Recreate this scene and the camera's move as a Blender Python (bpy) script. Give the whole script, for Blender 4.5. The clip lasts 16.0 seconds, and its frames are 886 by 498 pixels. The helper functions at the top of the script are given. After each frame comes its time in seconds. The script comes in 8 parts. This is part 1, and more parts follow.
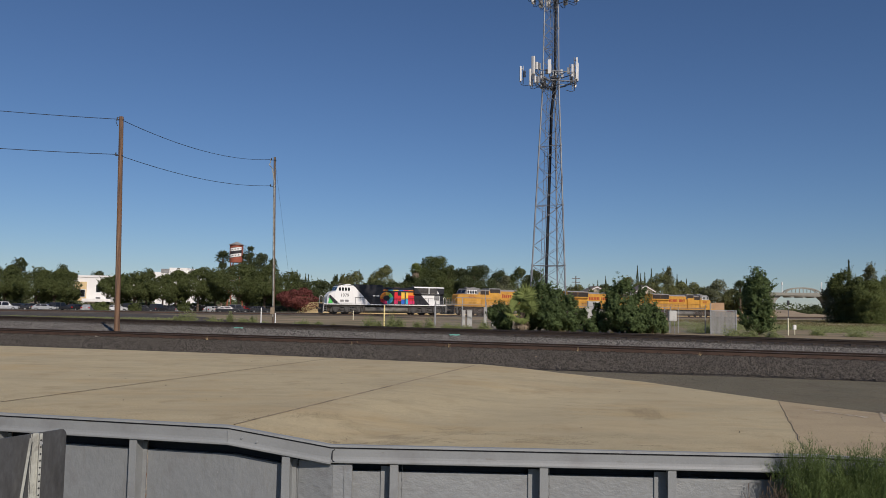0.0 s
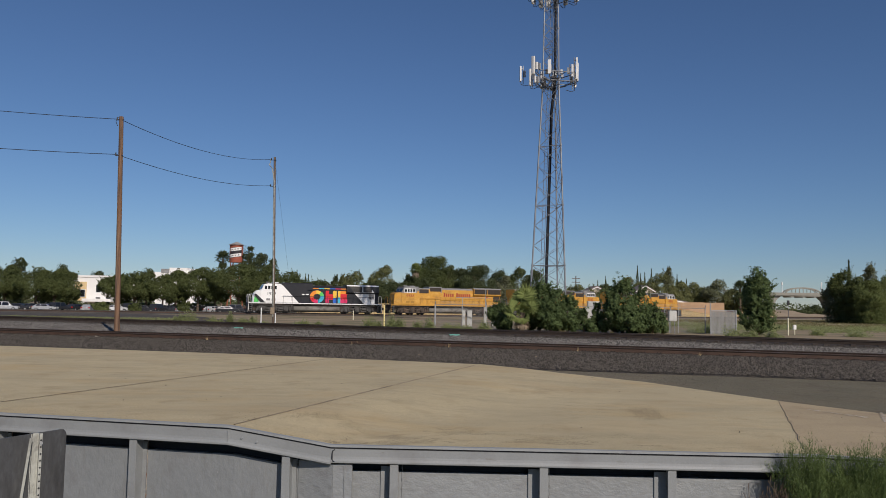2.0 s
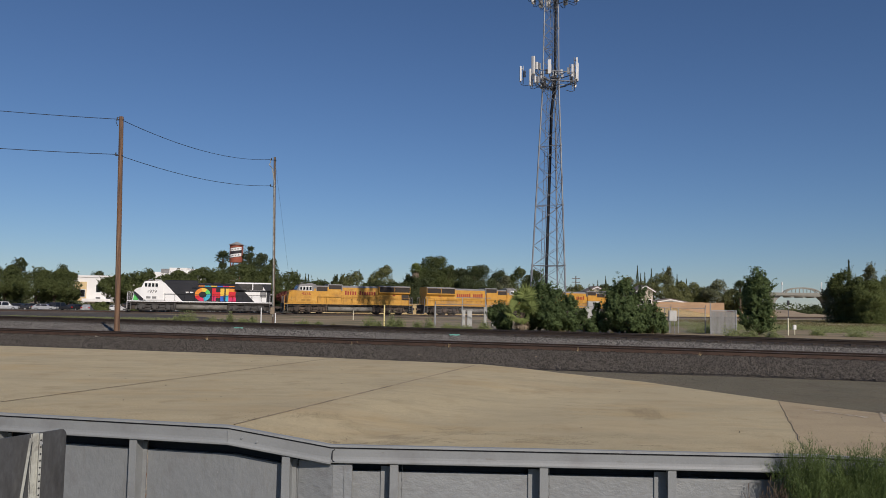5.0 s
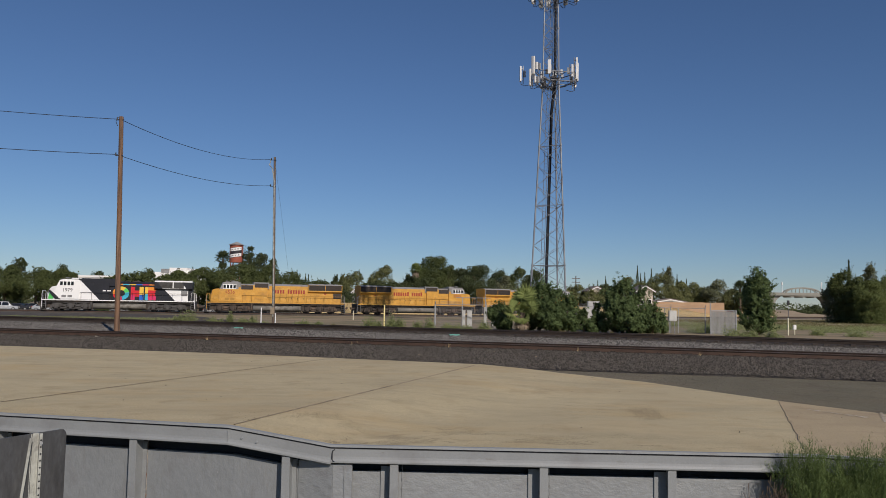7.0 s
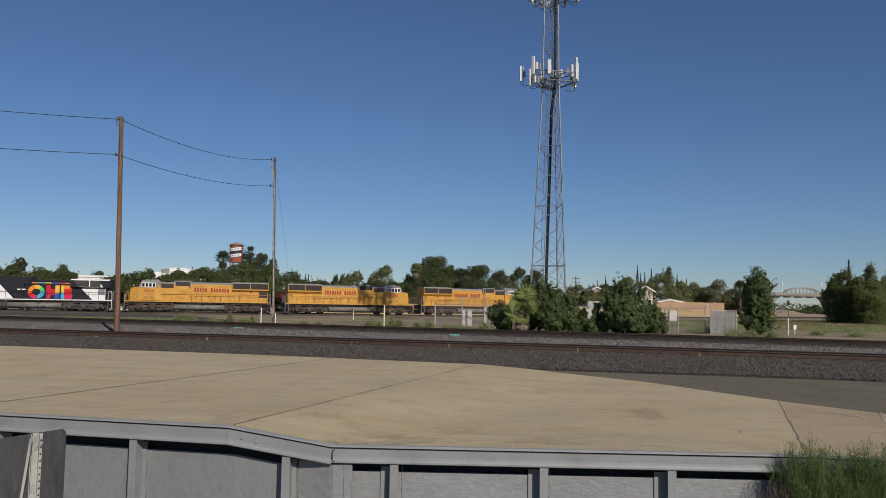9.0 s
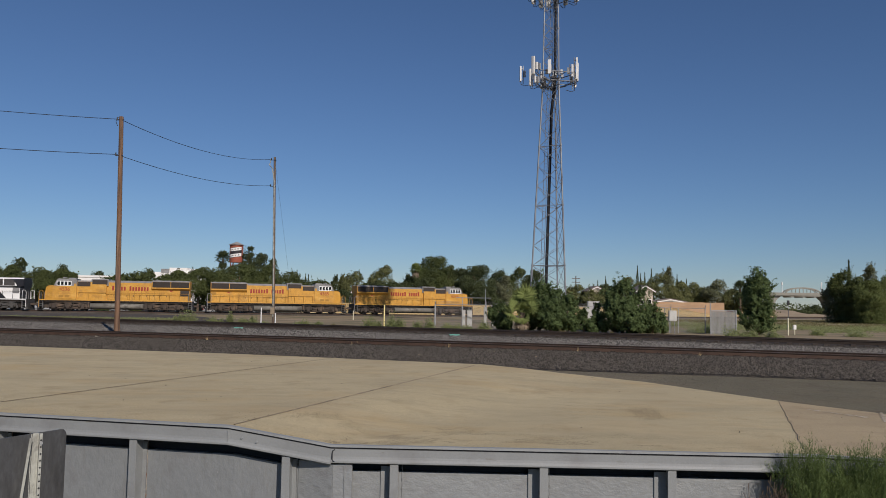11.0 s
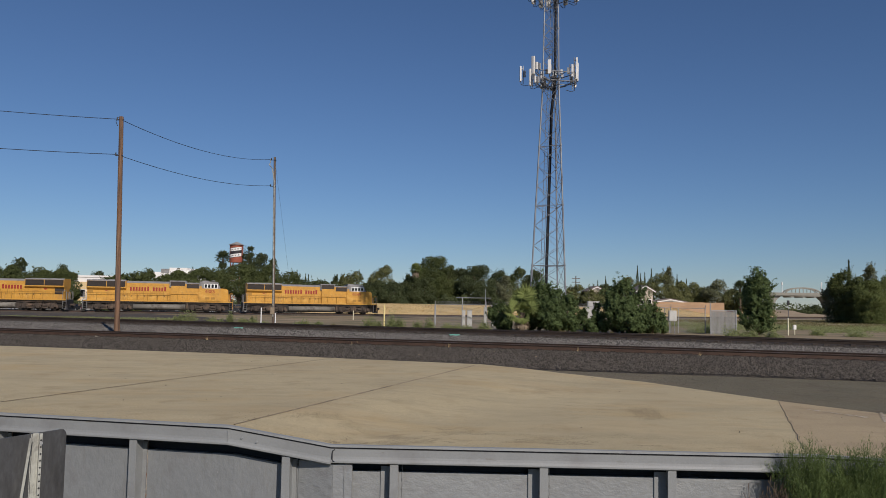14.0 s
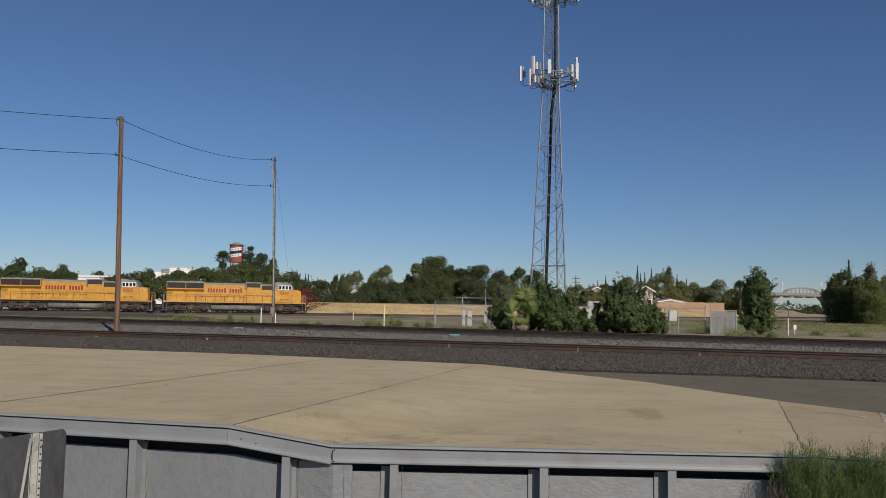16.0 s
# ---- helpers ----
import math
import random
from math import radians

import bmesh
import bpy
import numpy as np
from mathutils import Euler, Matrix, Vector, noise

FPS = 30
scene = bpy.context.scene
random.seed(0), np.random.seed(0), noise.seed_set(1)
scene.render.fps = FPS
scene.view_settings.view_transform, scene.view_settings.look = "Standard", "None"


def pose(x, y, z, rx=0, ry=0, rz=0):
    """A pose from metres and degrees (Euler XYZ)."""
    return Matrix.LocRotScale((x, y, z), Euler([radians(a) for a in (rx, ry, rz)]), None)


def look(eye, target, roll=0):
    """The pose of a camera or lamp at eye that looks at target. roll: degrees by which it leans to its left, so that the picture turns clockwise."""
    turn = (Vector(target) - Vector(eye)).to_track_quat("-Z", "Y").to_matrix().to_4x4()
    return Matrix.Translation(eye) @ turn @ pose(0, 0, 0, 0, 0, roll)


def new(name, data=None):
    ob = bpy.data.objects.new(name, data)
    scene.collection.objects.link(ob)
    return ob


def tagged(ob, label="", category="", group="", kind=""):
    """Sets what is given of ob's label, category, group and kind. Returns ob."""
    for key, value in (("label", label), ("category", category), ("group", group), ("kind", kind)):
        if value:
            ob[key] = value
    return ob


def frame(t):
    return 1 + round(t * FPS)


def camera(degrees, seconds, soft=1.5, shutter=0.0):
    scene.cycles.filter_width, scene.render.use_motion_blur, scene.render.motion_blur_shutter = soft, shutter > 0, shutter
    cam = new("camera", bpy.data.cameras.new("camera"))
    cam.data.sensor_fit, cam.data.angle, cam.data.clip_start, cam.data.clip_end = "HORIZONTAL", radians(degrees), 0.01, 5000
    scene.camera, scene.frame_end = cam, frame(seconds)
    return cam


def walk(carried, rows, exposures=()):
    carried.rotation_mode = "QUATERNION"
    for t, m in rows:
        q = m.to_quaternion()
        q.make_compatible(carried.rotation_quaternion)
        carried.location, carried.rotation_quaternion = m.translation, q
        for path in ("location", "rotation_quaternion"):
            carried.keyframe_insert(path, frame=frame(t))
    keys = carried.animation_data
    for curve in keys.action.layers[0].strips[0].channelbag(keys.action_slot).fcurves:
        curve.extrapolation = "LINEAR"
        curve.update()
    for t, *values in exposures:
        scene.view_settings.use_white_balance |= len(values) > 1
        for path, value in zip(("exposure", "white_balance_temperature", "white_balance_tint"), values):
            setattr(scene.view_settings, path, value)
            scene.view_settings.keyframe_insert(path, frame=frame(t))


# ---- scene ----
# the camera stands on a tripod, tilted up a little and leaning
EYE = Vector((0.0, 0.0, 1.65))
cam = camera(60, 16.0, soft=0.8)
STAND = look(EYE, EYE + Vector((0, math.cos(radians(4.17)), math.sin(radians(4.17)))), 0.9)
walk(cam, [(0.0, STAND), (16.0, STAND)], exposures=[(0.0, 0.0, 6320, 15.2), (16.0, 0.0, 6320, 15.2)])

# low sun behind the camera and to its right, clear sky
SUN_ELEVATION, SUN_SIDE = 31.4, 25.0
world = bpy.data.worlds.new("sky")
scene.world = world
world.use_nodes = True
sky = world.node_tree.nodes.new("ShaderNodeTexSky")
sky.sky_type, sky.sun_disc = "NISHITA", False
sky.sun_elevation, sky.sun_rotation = radians(SUN_ELEVATION), radians(180 - SUN_SIDE)
sky.air_density, sky.dust_density, sky.ozone_density = 1.0, 0.05, 7.0
sky.altitude = 450
world.node_tree.links.new(sky.outputs[0], world.node_tree.nodes["Background"].inputs[0])
world.node_tree.nodes["Background"].inputs[1].default_value = 0.061
sun = new("sun", bpy.data.lights.new("sun", "SUN"))
sun.data.energy, sun.data.angle, sun.data.color = 3.6, radians(0.55), (1.0, 0.9, 0.76)
to_sun = Vector((math.sin(radians(SUN_SIDE)), -math.cos(radians(SUN_SIDE)), math.tan(radians(SUN_ELEVATION))))
sun.matrix_world = look(to_sun * 60, (0, 0, 0))


# ---- materials ----
def surface(name, color, rough=0.8, metal=0.0, vary=0.2, scale=1.0, fine=18.0, bump=0.2, stain=None, stain_amount=0.0,
            stain_scale=0.4, each=0.0, stretch=(1, 1, 1), island=False, spec=0.4, gain=1.0):
    """Base colour with coarse and fine variation, stains and relief, in metres of the thing's own space."""
    m = bpy.data.materials.new(name)
    m.use_nodes = True
    nt = m.node_tree
    n, ln = nt.nodes, nt.links
    b = n["Principled BSDF"]
    b.inputs["Metallic"].default_value = metal
    b.inputs["Specular IOR Level"].default_value = spec
    co = n.new("ShaderNodeTexCoord")
    mp = n.new("ShaderNodeMapping")
    mp.inputs["Scale"].default_value = stretch
    ln.new(co.outputs["Object"], mp.inputs[0])

    def noisy(sc, detail):
        t = n.new("ShaderNodeTexNoise")
        t.inputs["Scale"].default_value, t.inputs["Detail"].default_value = sc, detail
        t.inputs["Roughness"].default_value = 0.62
        ln.new(mp.outputs[0], t.inputs["Vector"])
        return t
    coarse, grain = noisy(scale, 5), noisy(fine, 4)
    add = n.new("ShaderNodeMath")
    add.operation = "MULTIPLY_ADD"
    ln.new(grain.outputs[0], add.inputs[0])
    add.inputs[1].default_value = gain
    ln.new(coarse.outputs[0], add.inputs[2])
    last = add.outputs[0]
    span = 1.0 + gain
    if each:
        r = n.new("ShaderNodeNewGeometry") if island else n.new("ShaderNodeObjectInfo")
        k = n.new("ShaderNodeMath")
        k.operation = "MULTIPLY_ADD"
        ln.new(r.outputs["Random Per Island" if island else "Random"], k.inputs[0])
        k.inputs[1].default_value = each
        ln.new(last, k.inputs[2])
        last = k.outputs[0]
        span += each
    ramp = n.new("ShaderNodeMapRange")
    ramp.inputs[1].default_value, ramp.inputs[2].default_value = span * 0.3, span * 0.7
    ramp.inputs[3].default_value, ramp.inputs[4].default_value = 1 - vary, 1 + vary
    ln.new(last, ramp.inputs[0])
    mul = n.new("ShaderNodeVectorMath")
    mul.operation = "SCALE"
    mul.inputs[0].default_value = color
    ln.new(ramp.outputs[0], mul.inputs["Scale"])
    out = mul.outputs[0]
    if stain:
        s = noisy(stain_scale, 7)
        sr = n.new("ShaderNodeMapRange")
        sr.inputs[1].default_value, sr.inputs[2].default_value = 0.62 - stain_amount * 0.35, 0.78 - stain_amount * 0.35
        ln.new(s.outputs[0], sr.inputs[0])
        mix = n.new("ShaderNodeMix")
        mix.data_type = "RGBA"
        ln.new(sr.outputs[0], mix.inputs[0])
        ln.new(out, mix.inputs[6])
        mix.inputs[7].default_value = (*stain, 1)
        out = mix.outputs[2]
    ln.new(out, b.inputs["Base Color"])
    rr = n.new("ShaderNodeMapRange")
    rr.inputs[3].default_value, rr.inputs[4].default_value = max(rough - 0.12, 0.03), min(rough + 0.12, 1)
    ln.new(coarse.outputs[0], rr.inputs[0])
    ln.new(rr.outputs[0], b.inputs["Roughness"])
    if bump:
        bp = n.new("ShaderNodeBump")
        bp.inputs["Strength"].default_value, bp.inputs["Distance"].default_value = bump, 0.02
        ln.new(grain.outputs[0], bp.inputs["Height"])
        ln.new(bp.outputs[0], b.inputs["Normal"])
    return m


def foliage(name, color, vary=0.28, glow=0.35):
    """Leaves: each its own tone, light shining through a little."""
    m = surface(name, color, 0.72, 0, vary, 0.35, 3.0, 0, each=0.8, island=True, spec=0.1)
    nt = m.node_tree
    b = nt.nodes["Principled BSDF"]
    tr = nt.nodes.new("ShaderNodeBsdfTranslucent")
    mx = nt.nodes.new("ShaderNodeMixShader")
    mx.inputs[0].default_value = glow
    nt.links.new(b.inputs["Base Color"].links[0].from_socket, tr.inputs[0])
    nt.links.new(b.outputs[0], mx.inputs[1])
    nt.links.new(tr.outputs[0], mx.inputs[2])
    nt.links.new(mx.outputs[0], nt.nodes["Material Output"].inputs[0])
    return m


def worn(m, tone, size, lo, hi, stretch=(1, 1, 1), turn=0.0, detail=6):
    """Lays stains or specks of another tone over a material, long in one direction if stretched."""
    nt = m.node_tree
    n, ln = nt.nodes, nt.links
    b = n["Principled BSDF"]
    co, mp, t = n.new("ShaderNodeTexCoord"), n.new("ShaderNodeMapping"), n.new("ShaderNodeTexNoise")
    mp.inputs["Scale"].default_value = stretch
    mp.inputs["Rotation"].default_value = (0, 0, turn)
    t.inputs["Scale"].default_value, t.inputs["Detail"].default_value, t.inputs["Roughness"].default_value = size, detail, 0.65
    ln.new(co.outputs["Object"], mp.inputs[0])
    ln.new(mp.outputs[0], t.inputs["Vector"])
    r, x = n.new("ShaderNodeMapRange"), n.new("ShaderNodeMix")
    r.inputs[1].default_value, r.inputs[2].default_value = lo, hi
    ln.new(t.outputs[0], r.inputs[0])
    x.data_type = "RGBA"
    ln.new(r.outputs[0], x.inputs[0])
    ln.new(b.inputs["Base Color"].links[0].from_socket, x.inputs[6])
    x.inputs[7].default_value = (*tone, 1)
    ln.new(x.outputs[2], b.inputs["Base Color"])
    return m


M = {
    "concrete": surface("slab_concrete", (0.515, 0.434, 0.263), 0.85, 0, 0.34, 0.35, 40, 0.7, (0.43, 0.345, 0.2), 0.25, 1.2, each=0.1, gain=2.4),
    "concrete_new": surface("pinkish_slab_concrete", (0.44, 0.352, 0.215), 0.85, 0, 0.3, 0.4, 40, 0.7, (0.385, 0.3, 0.182), 0.3, 1.4, gain=2.4),
    "crumb": surface("joint_crumbs", (0.42, 0.355, 0.25), 0.95, 0, 0.3, 3, 30, 0, each=3, island=True),
    "joint_tan": surface("worn_joint", (0.2, 0.155, 0.105), 0.9, 0, 0.5, 1.5, 20, 0.3, (0.36, 0.29, 0.19), 0.4, 3.0),
    "scuff": surface("rubber_scuff", (0.185, 0.155, 0.105), 0.95, 0, 0.3, 6.0, 30, 0),
    "faded_line": surface("faded_road_paint", (0.62, 0.56, 0.46), 0.85, 0, 0.25, 3, 30, 0.1, (0.44, 0.36, 0.25), 0.6, 5),
    "joint": surface("joint_tar", (0.06, 0.055, 0.05), 0.9, 0, 0.3, 2, 30, 0.3),
    "asphalt": surface("old_asphalt", (0.164, 0.151, 0.102), 0.9, 0, 0.5, 0.5, 38, 0.9, (0.132, 0.112, 0.075), 0.3, 1.2, gain=2.5, spec=0.2),
    "earth": surface("dry_earth", (0.3, 0.232, 0.142), 0.95, 0, 0.4, 0.12, 4, 0.6, (0.18, 0.16, 0.08), 0.5, 0.16),
    "pale_earth": surface("pale_track", (0.36, 0.28, 0.185), 0.95, 0, 0.2, 0.3, 6, 0.4),
    "ballast_dark": surface("dark_ballast", (0.088, 0.076, 0.062), 0.95, 0, 0.6, 0.5, 16, 1.0, (0.055, 0.046, 0.038), 0.4, 0.6, gain=2),
    "ballast_black": surface("oily_ballast", (0.042, 0.036, 0.032), 0.9, 0, 0.35, 0.6, 18, 1.0, (0.03, 0.025, 0.022), 0.4, 0.4),
    "ballast_pale": surface("grey_ballast", (0.125, 0.114, 0.10), 0.95, 0, 0.45, 0.6, 18, 1.0, (0.08, 0.07, 0.06), 0.4, 0.5),
    "stone_pale": surface("grey_stones", (0.165, 0.156, 0.14), 0.9, 0, 0.6, 3, 20, 0.3, each=6, island=True),
    "stone_dark": surface("dark_stones", (0.086, 0.076, 0.063), 0.9, 0, 0.5, 3, 20, 0.3, each=6, island=True),
    "rail": surface("rusty_rail", (0.078, 0.048, 0.034), 0.75, 0.1, 0.3, 0.8, 20, 0.3, (0.055, 0.034, 0.025), 0.4, 1.5),
    "rail_dark": surface("dark_rail", (0.036, 0.026, 0.02), 0.75, 0.2, 0.3, 0.8, 20, 0.3),
    "rail_top": surface("polished_rail", (0.16, 0.13, 0.11), 0.45, 0.7, 0.15, 1.0, 20, 0.05),
    "tie": surface("creosoted_tie", (0.056, 0.045, 0.037), 0.9, 0, 0.3, 2, 25, 0.5, each=0.6),
    "grey_paint": surface("grey_painted_steel", (0.245, 0.258, 0.258), 0.55, 0, 0.12, 1.3, 45, 0.15, (0.205, 0.21, 0.21), 0.25, 1.6),
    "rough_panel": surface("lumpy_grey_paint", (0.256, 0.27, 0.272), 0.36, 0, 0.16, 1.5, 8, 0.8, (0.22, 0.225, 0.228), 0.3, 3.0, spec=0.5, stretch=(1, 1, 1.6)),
    # paler than the cap's grey: the sunlit top edge is painted in
    "cap_edge": surface("lit_cap_edge", (0.283, 0.298, 0.298), 0.5, 0, 0.15, 2.0, 40, 0.2, (0.235, 0.237, 0.237), 0.25, 3.0),
    "weld_rust": surface("painted_weld_bead", (0.3, 0.27, 0.23), 0.6, 0, 0.3, 9, 60, 0.4, (0.2, 0.09, 0.05), 0.35, 14),
    "grey_panel": surface("grey_painted_panel", (0.217, 0.231, 0.236), 0.34, 0, 0.12, 0.9, 13, 0.55, (0.19, 0.195, 0.197), 0.3, 2.6, stretch=(1, 1, 0.6)),
    "slat_grey": surface("grey_plastic_slat", (0.235, 0.235, 0.22), 0.65, 0, 0.12, 3, each=0.8),
    # near-black for grooves, slits and holes: shade put into the colour
    "gasket": surface("painted_gap_shade", (0.03, 0.03, 0.032), 0.9, 0, 0.2),
    "galvanised": surface("galvanised_steel", (0.36, 0.37, 0.37), 0.55, 0.3, 0.15, 2, 30, 0.1, (0.22, 0.22, 0.23), 0.3, 2),
    "aluminium": surface("bare_aluminium", (0.205, 0.205, 0.207), 0.36, 0.7, 0.3, 1.6, 40, 0.05, (0.09, 0.086, 0.083), 0.35, 2.2, stretch=(1, 1, 0.35)),
    "post_white": surface("weathered_post", (0.41, 0.42, 0.375), 0.7, 0.1, 0.2, 3, 30, 0.2, (0.17, 0.165, 0.15), 0.4, 4),
    "wood_red": surface("brown_pole", (0.18, 0.1, 0.058), 0.85, 0, 0.4, 1.2, 14, 0.9, (0.085, 0.058, 0.042), 0.4, 1.5, stretch=(5, 5, 0.25)),
    "wood_grey": surface("weathered_pole", (0.13, 0.095, 0.07), 0.85, 0, 0.3, 1.2, 12, 0.6, (0.07, 0.052, 0.042), 0.35, 1.5, stretch=(4, 4, 0.3)),
    "cable": surface("cable_black", (0.02, 0.02, 0.022), 0.6, 0, 0.2),
    "black": surface("black_fittings", (0.025, 0.025, 0.028), 0.6, 0, 0.3),
    "white": surface("white_paint", (0.78, 0.78, 0.76), 0.45, 0, 0.06, 0.6, 12, 0.03, (0.62, 0.61, 0.58), 0.2, 0.8),
    "antenna": surface("antenna_plastic", (0.74, 0.73, 0.69), 0.5, 0, 0.06, 2, 12, 0.02),
    "steel_grey": surface("tower_steel", (0.225, 0.235, 0.25), 0.5, 0.3, 0.2, 0.8, 20, 0.1, (0.11, 0.11, 0.12), 0.3, 0.5),
    "pale_box": surface("pale_grey_enamel", (0.5, 0.5, 0.47), 0.5, 0, 0.1, 2, 14, 0.03, (0.38, 0.37, 0.34), 0.25, 2),
    "yellow_post": surface("yellow_marker", (0.78, 0.66, 0.3), 0.5, 0, 0.1, 3),
    "cream_post": surface("cream_marker", (0.72, 0.68, 0.5), 0.5, 0, 0.1, 3),
    "teal": surface("teal_box", (0.2, 0.5, 0.42), 0.6, 0, 0.15, 4),
    "loco_yellow": surface("armour_yellow", (0.56, 0.29, 0.043), 0.6, 0, 0.22, 0.5, 7, 0.05, (0.42, 0.225, 0.055), 0.25, 0.9),
    "ochre": surface("ochre_handrail", (0.36, 0.19, 0.03), 0.6, 0, 0.15, 2),
    "loco_grey": surface("roof_grey", (0.235, 0.235, 0.232), 0.6, 0, 0.24, 0.6, 9, 0.05, (0.15, 0.145, 0.14), 0.3, 0.9),
    "loco_white": surface("loco_white", (0.82, 0.82, 0.8), 0.4, 0, 0.05, 0.6, 9, 0.03),
    "loco_black": surface("loco_black", (0.022, 0.022, 0.026), 0.35, 0, 0.2, 0.8, 9, 0.03),
    # underframe, inner truck parts and wheels, darker than the outer truck steel
    "truck_dark": surface("dark_truck_frame", (0.036, 0.031, 0.027), 0.75, 0.1, 0.4, 1.2, 14, 0.4, (0.085, 0.066, 0.05), 0.3, 1.2),
    "wheel_steel": surface("dark_wheel_steel", (0.045, 0.038, 0.033), 0.6, 0.3, 0.3, 2, 14, 0.2, (0.09, 0.07, 0.055), 0.3, 2),
    "truck": surface("dirty_truck_steel", (0.07, 0.056, 0.046), 0.85, 0.1, 0.45, 1.2, 14, 0.4, (0.14, 0.1, 0.072), 0.35, 1.2),
    "truck_grey": surface("grey_truck_steel", (0.085, 0.082, 0.078), 0.75, 0.1, 0.4, 1.2, 14, 0.4, (0.05, 0.045, 0.04), 0.35, 1.2),
    "tank": surface("fuel_tank_grey", (0.2, 0.19, 0.165), 0.55, 0, 0.22, 0.7, 9, 0.1, (0.08, 0.07, 0.06), 0.3, 0.9),
    "grille": surface("grille_dark", (0.045, 0.036, 0.03), 0.7, 0.1, 0.3, 2, 16, 0.4),
    "glass": surface("dark_glass", (0.012, 0.014, 0.017), 0.08, 0, 0.1, 1, 5, 0, spec=0.6),
    "red": surface("red_letter", (0.3, 0.035, 0.02), 0.5, 0, 0.12, 2),
    "green": surface("bright_green", (0.1, 0.55, 0.12), 0.4, 0, 0.06, 2),
    "blue": surface("bright_blue", (0.03, 0.13, 0.55), 0.4, 0, 0.06, 2),
    "cyan": surface("bright_cyan", (0.05, 0.42, 0.58), 0.4, 0, 0.06, 2),
    "orange": surface("bright_orange", (0.78, 0.26, 0.03), 0.4, 0, 0.06, 2),
    "amber": surface("bright_amber", (0.8, 0.5, 0.06), 0.4, 0, 0.06, 2),
    "magenta": surface("bright_pink", (0.62, 0.03, 0.12), 0.4, 0, 0.06, 2),
    "crimson": surface("bright_red", (0.62, 0.02, 0.03), 0.4, 0, 0.06, 2),
    "bark": surface("bark", (0.13, 0.095, 0.065), 0.95, 0, 0.35, 1.5, 12, 0.8),
    "leaf_oak": foliage("oak_leaves", (0.108, 0.13, 0.048)),
    "leaf_olive": foliage("olive_leaves", (0.18, 0.19, 0.08)),
    "leaf_deep": foliage("dark_leaves", (0.09, 0.11, 0.05)),
    "leaf_sage": foliage("sage_leaves", (0.17, 0.18, 0.1)),
    "leaf_feather": foliage("feathery_leaves", (0.15, 0.205, 0.07)),
    "dirt": surface("loose_dirt", (0.33, 0.265, 0.17), 0.95, 0, 0.4, 3, 30, 0, each=3, island=True),
    "road_grit": surface("road_grit", (0.165, 0.145, 0.115), 0.95, 0, 0.4, 3, 30, 0, each=3, island=True),
    "leaf_fresh": foliage("fresh_leaves", (0.155, 0.185, 0.065)),
    "leaf_bush": foliage("shrub_leaves", (0.126, 0.175, 0.070), 0.3, 0.42),
    "leaf_plum": foliage("plum_leaves", (0.2, 0.07, 0.06)),
    "palm_leaf": foliage("palm_fans", (0.22, 0.265, 0.09), 0.3),
    "palm_dead": surface("dead_palm_fronds", (0.27, 0.215, 0.15), 0.9, 0, 0.3, 2),
    "dry_grass": foliage("dry_grass_blades", (0.66, 0.515, 0.27), 0.2, 0.3),
    "weed": foliage("green_weeds", (0.29, 0.325, 0.145), 0.22, 0.45),
    "dry_weed": foliage("dry_weeds", (0.215, 0.19, 0.095), 0.35),
    "dry_ground": surface("dry_grass_ground", (0.62, 0.475, 0.235), 0.95, 0, 0.25, 0.15, 4, 0.6, (0.42, 0.33, 0.18), 0.3, 0.1),
    "stucco_white": surface("white_stucco", (0.82, 0.81, 0.78), 0.85, 0, 0.07, 0.4, 10, 0.1),
    "stucco_cream": surface("cream_stucco", (0.66, 0.5, 0.27), 0.85, 0, 0.07, 0.4, 10, 0.1),
    "cream_wall": surface("cream_render", (0.50, 0.44, 0.35), 0.9, 0, 0.12, 0.3, 6, 0.2, (0.4, 0.35, 0.28), 0.3, 0.3),
    "tan_wall": surface("tan_blockwork", (0.50, 0.335, 0.205), 0.9, 0, 0.1, 0.3, 5, 0.3, (0.42, 0.28, 0.17), 0.3, 0.2),
    "roofing": surface("roof_shingle", (0.2, 0.17, 0.15), 0.9, 0, 0.2, 1, 8, 0.3),
    "tower_red": surface("water_tower_red", (0.3, 0.085, 0.05), 0.7, 0, 0.15, 0.8, 9, 0.1),
    "tower_roof": surface("water_tower_roof", (0.36, 0.33, 0.3), 0.7, 0.2, 0.15, 0.8, 9, 0.1),
    "bridge": surface("bridge_concrete", (0.27, 0.262, 0.225), 0.9, 0, 0.1, 0.3, 4, 0.1, (0.17, 0.155, 0.13), 0.3, 0.15),
    "rubber": surface("rubber", (0.02, 0.02, 0.02), 0.85, 0, 0.2),
    "car_dark": surface("dark_car_paint", (0.035, 0.038, 0.045), 0.25, 0.2, 0.1),
    "car_silver": surface("silver_car_paint", (0.5, 0.51, 0.52), 0.25, 0.4, 0.05),
    "car_white": surface("white_car_paint", (0.62, 0.62, 0.61), 0.25, 0, 0.05),
    "car_red": surface("red_car_paint", (0.4, 0.03, 0.03), 0.25, 0, 0.05),
    "lamp_red": surface("tail_lamp_red", (0.5, 0.01, 0.01), 0.2, 0, 0.05),
    "lamp_clear": surface("lamp_lens", (0.8, 0.78, 0.7), 0.15, 0, 0.05),
}


# ---- building blocks ----
def thing(name, label, category, at=None, group="", kind=""):
    """An Empty at the base of a thing; its parts go under it."""
    ob = new(name)
    ob.empty_display_size = 0.2
    if at is not None:
        ob.matrix_world = at
    return tagged(ob, label, category, group, kind)


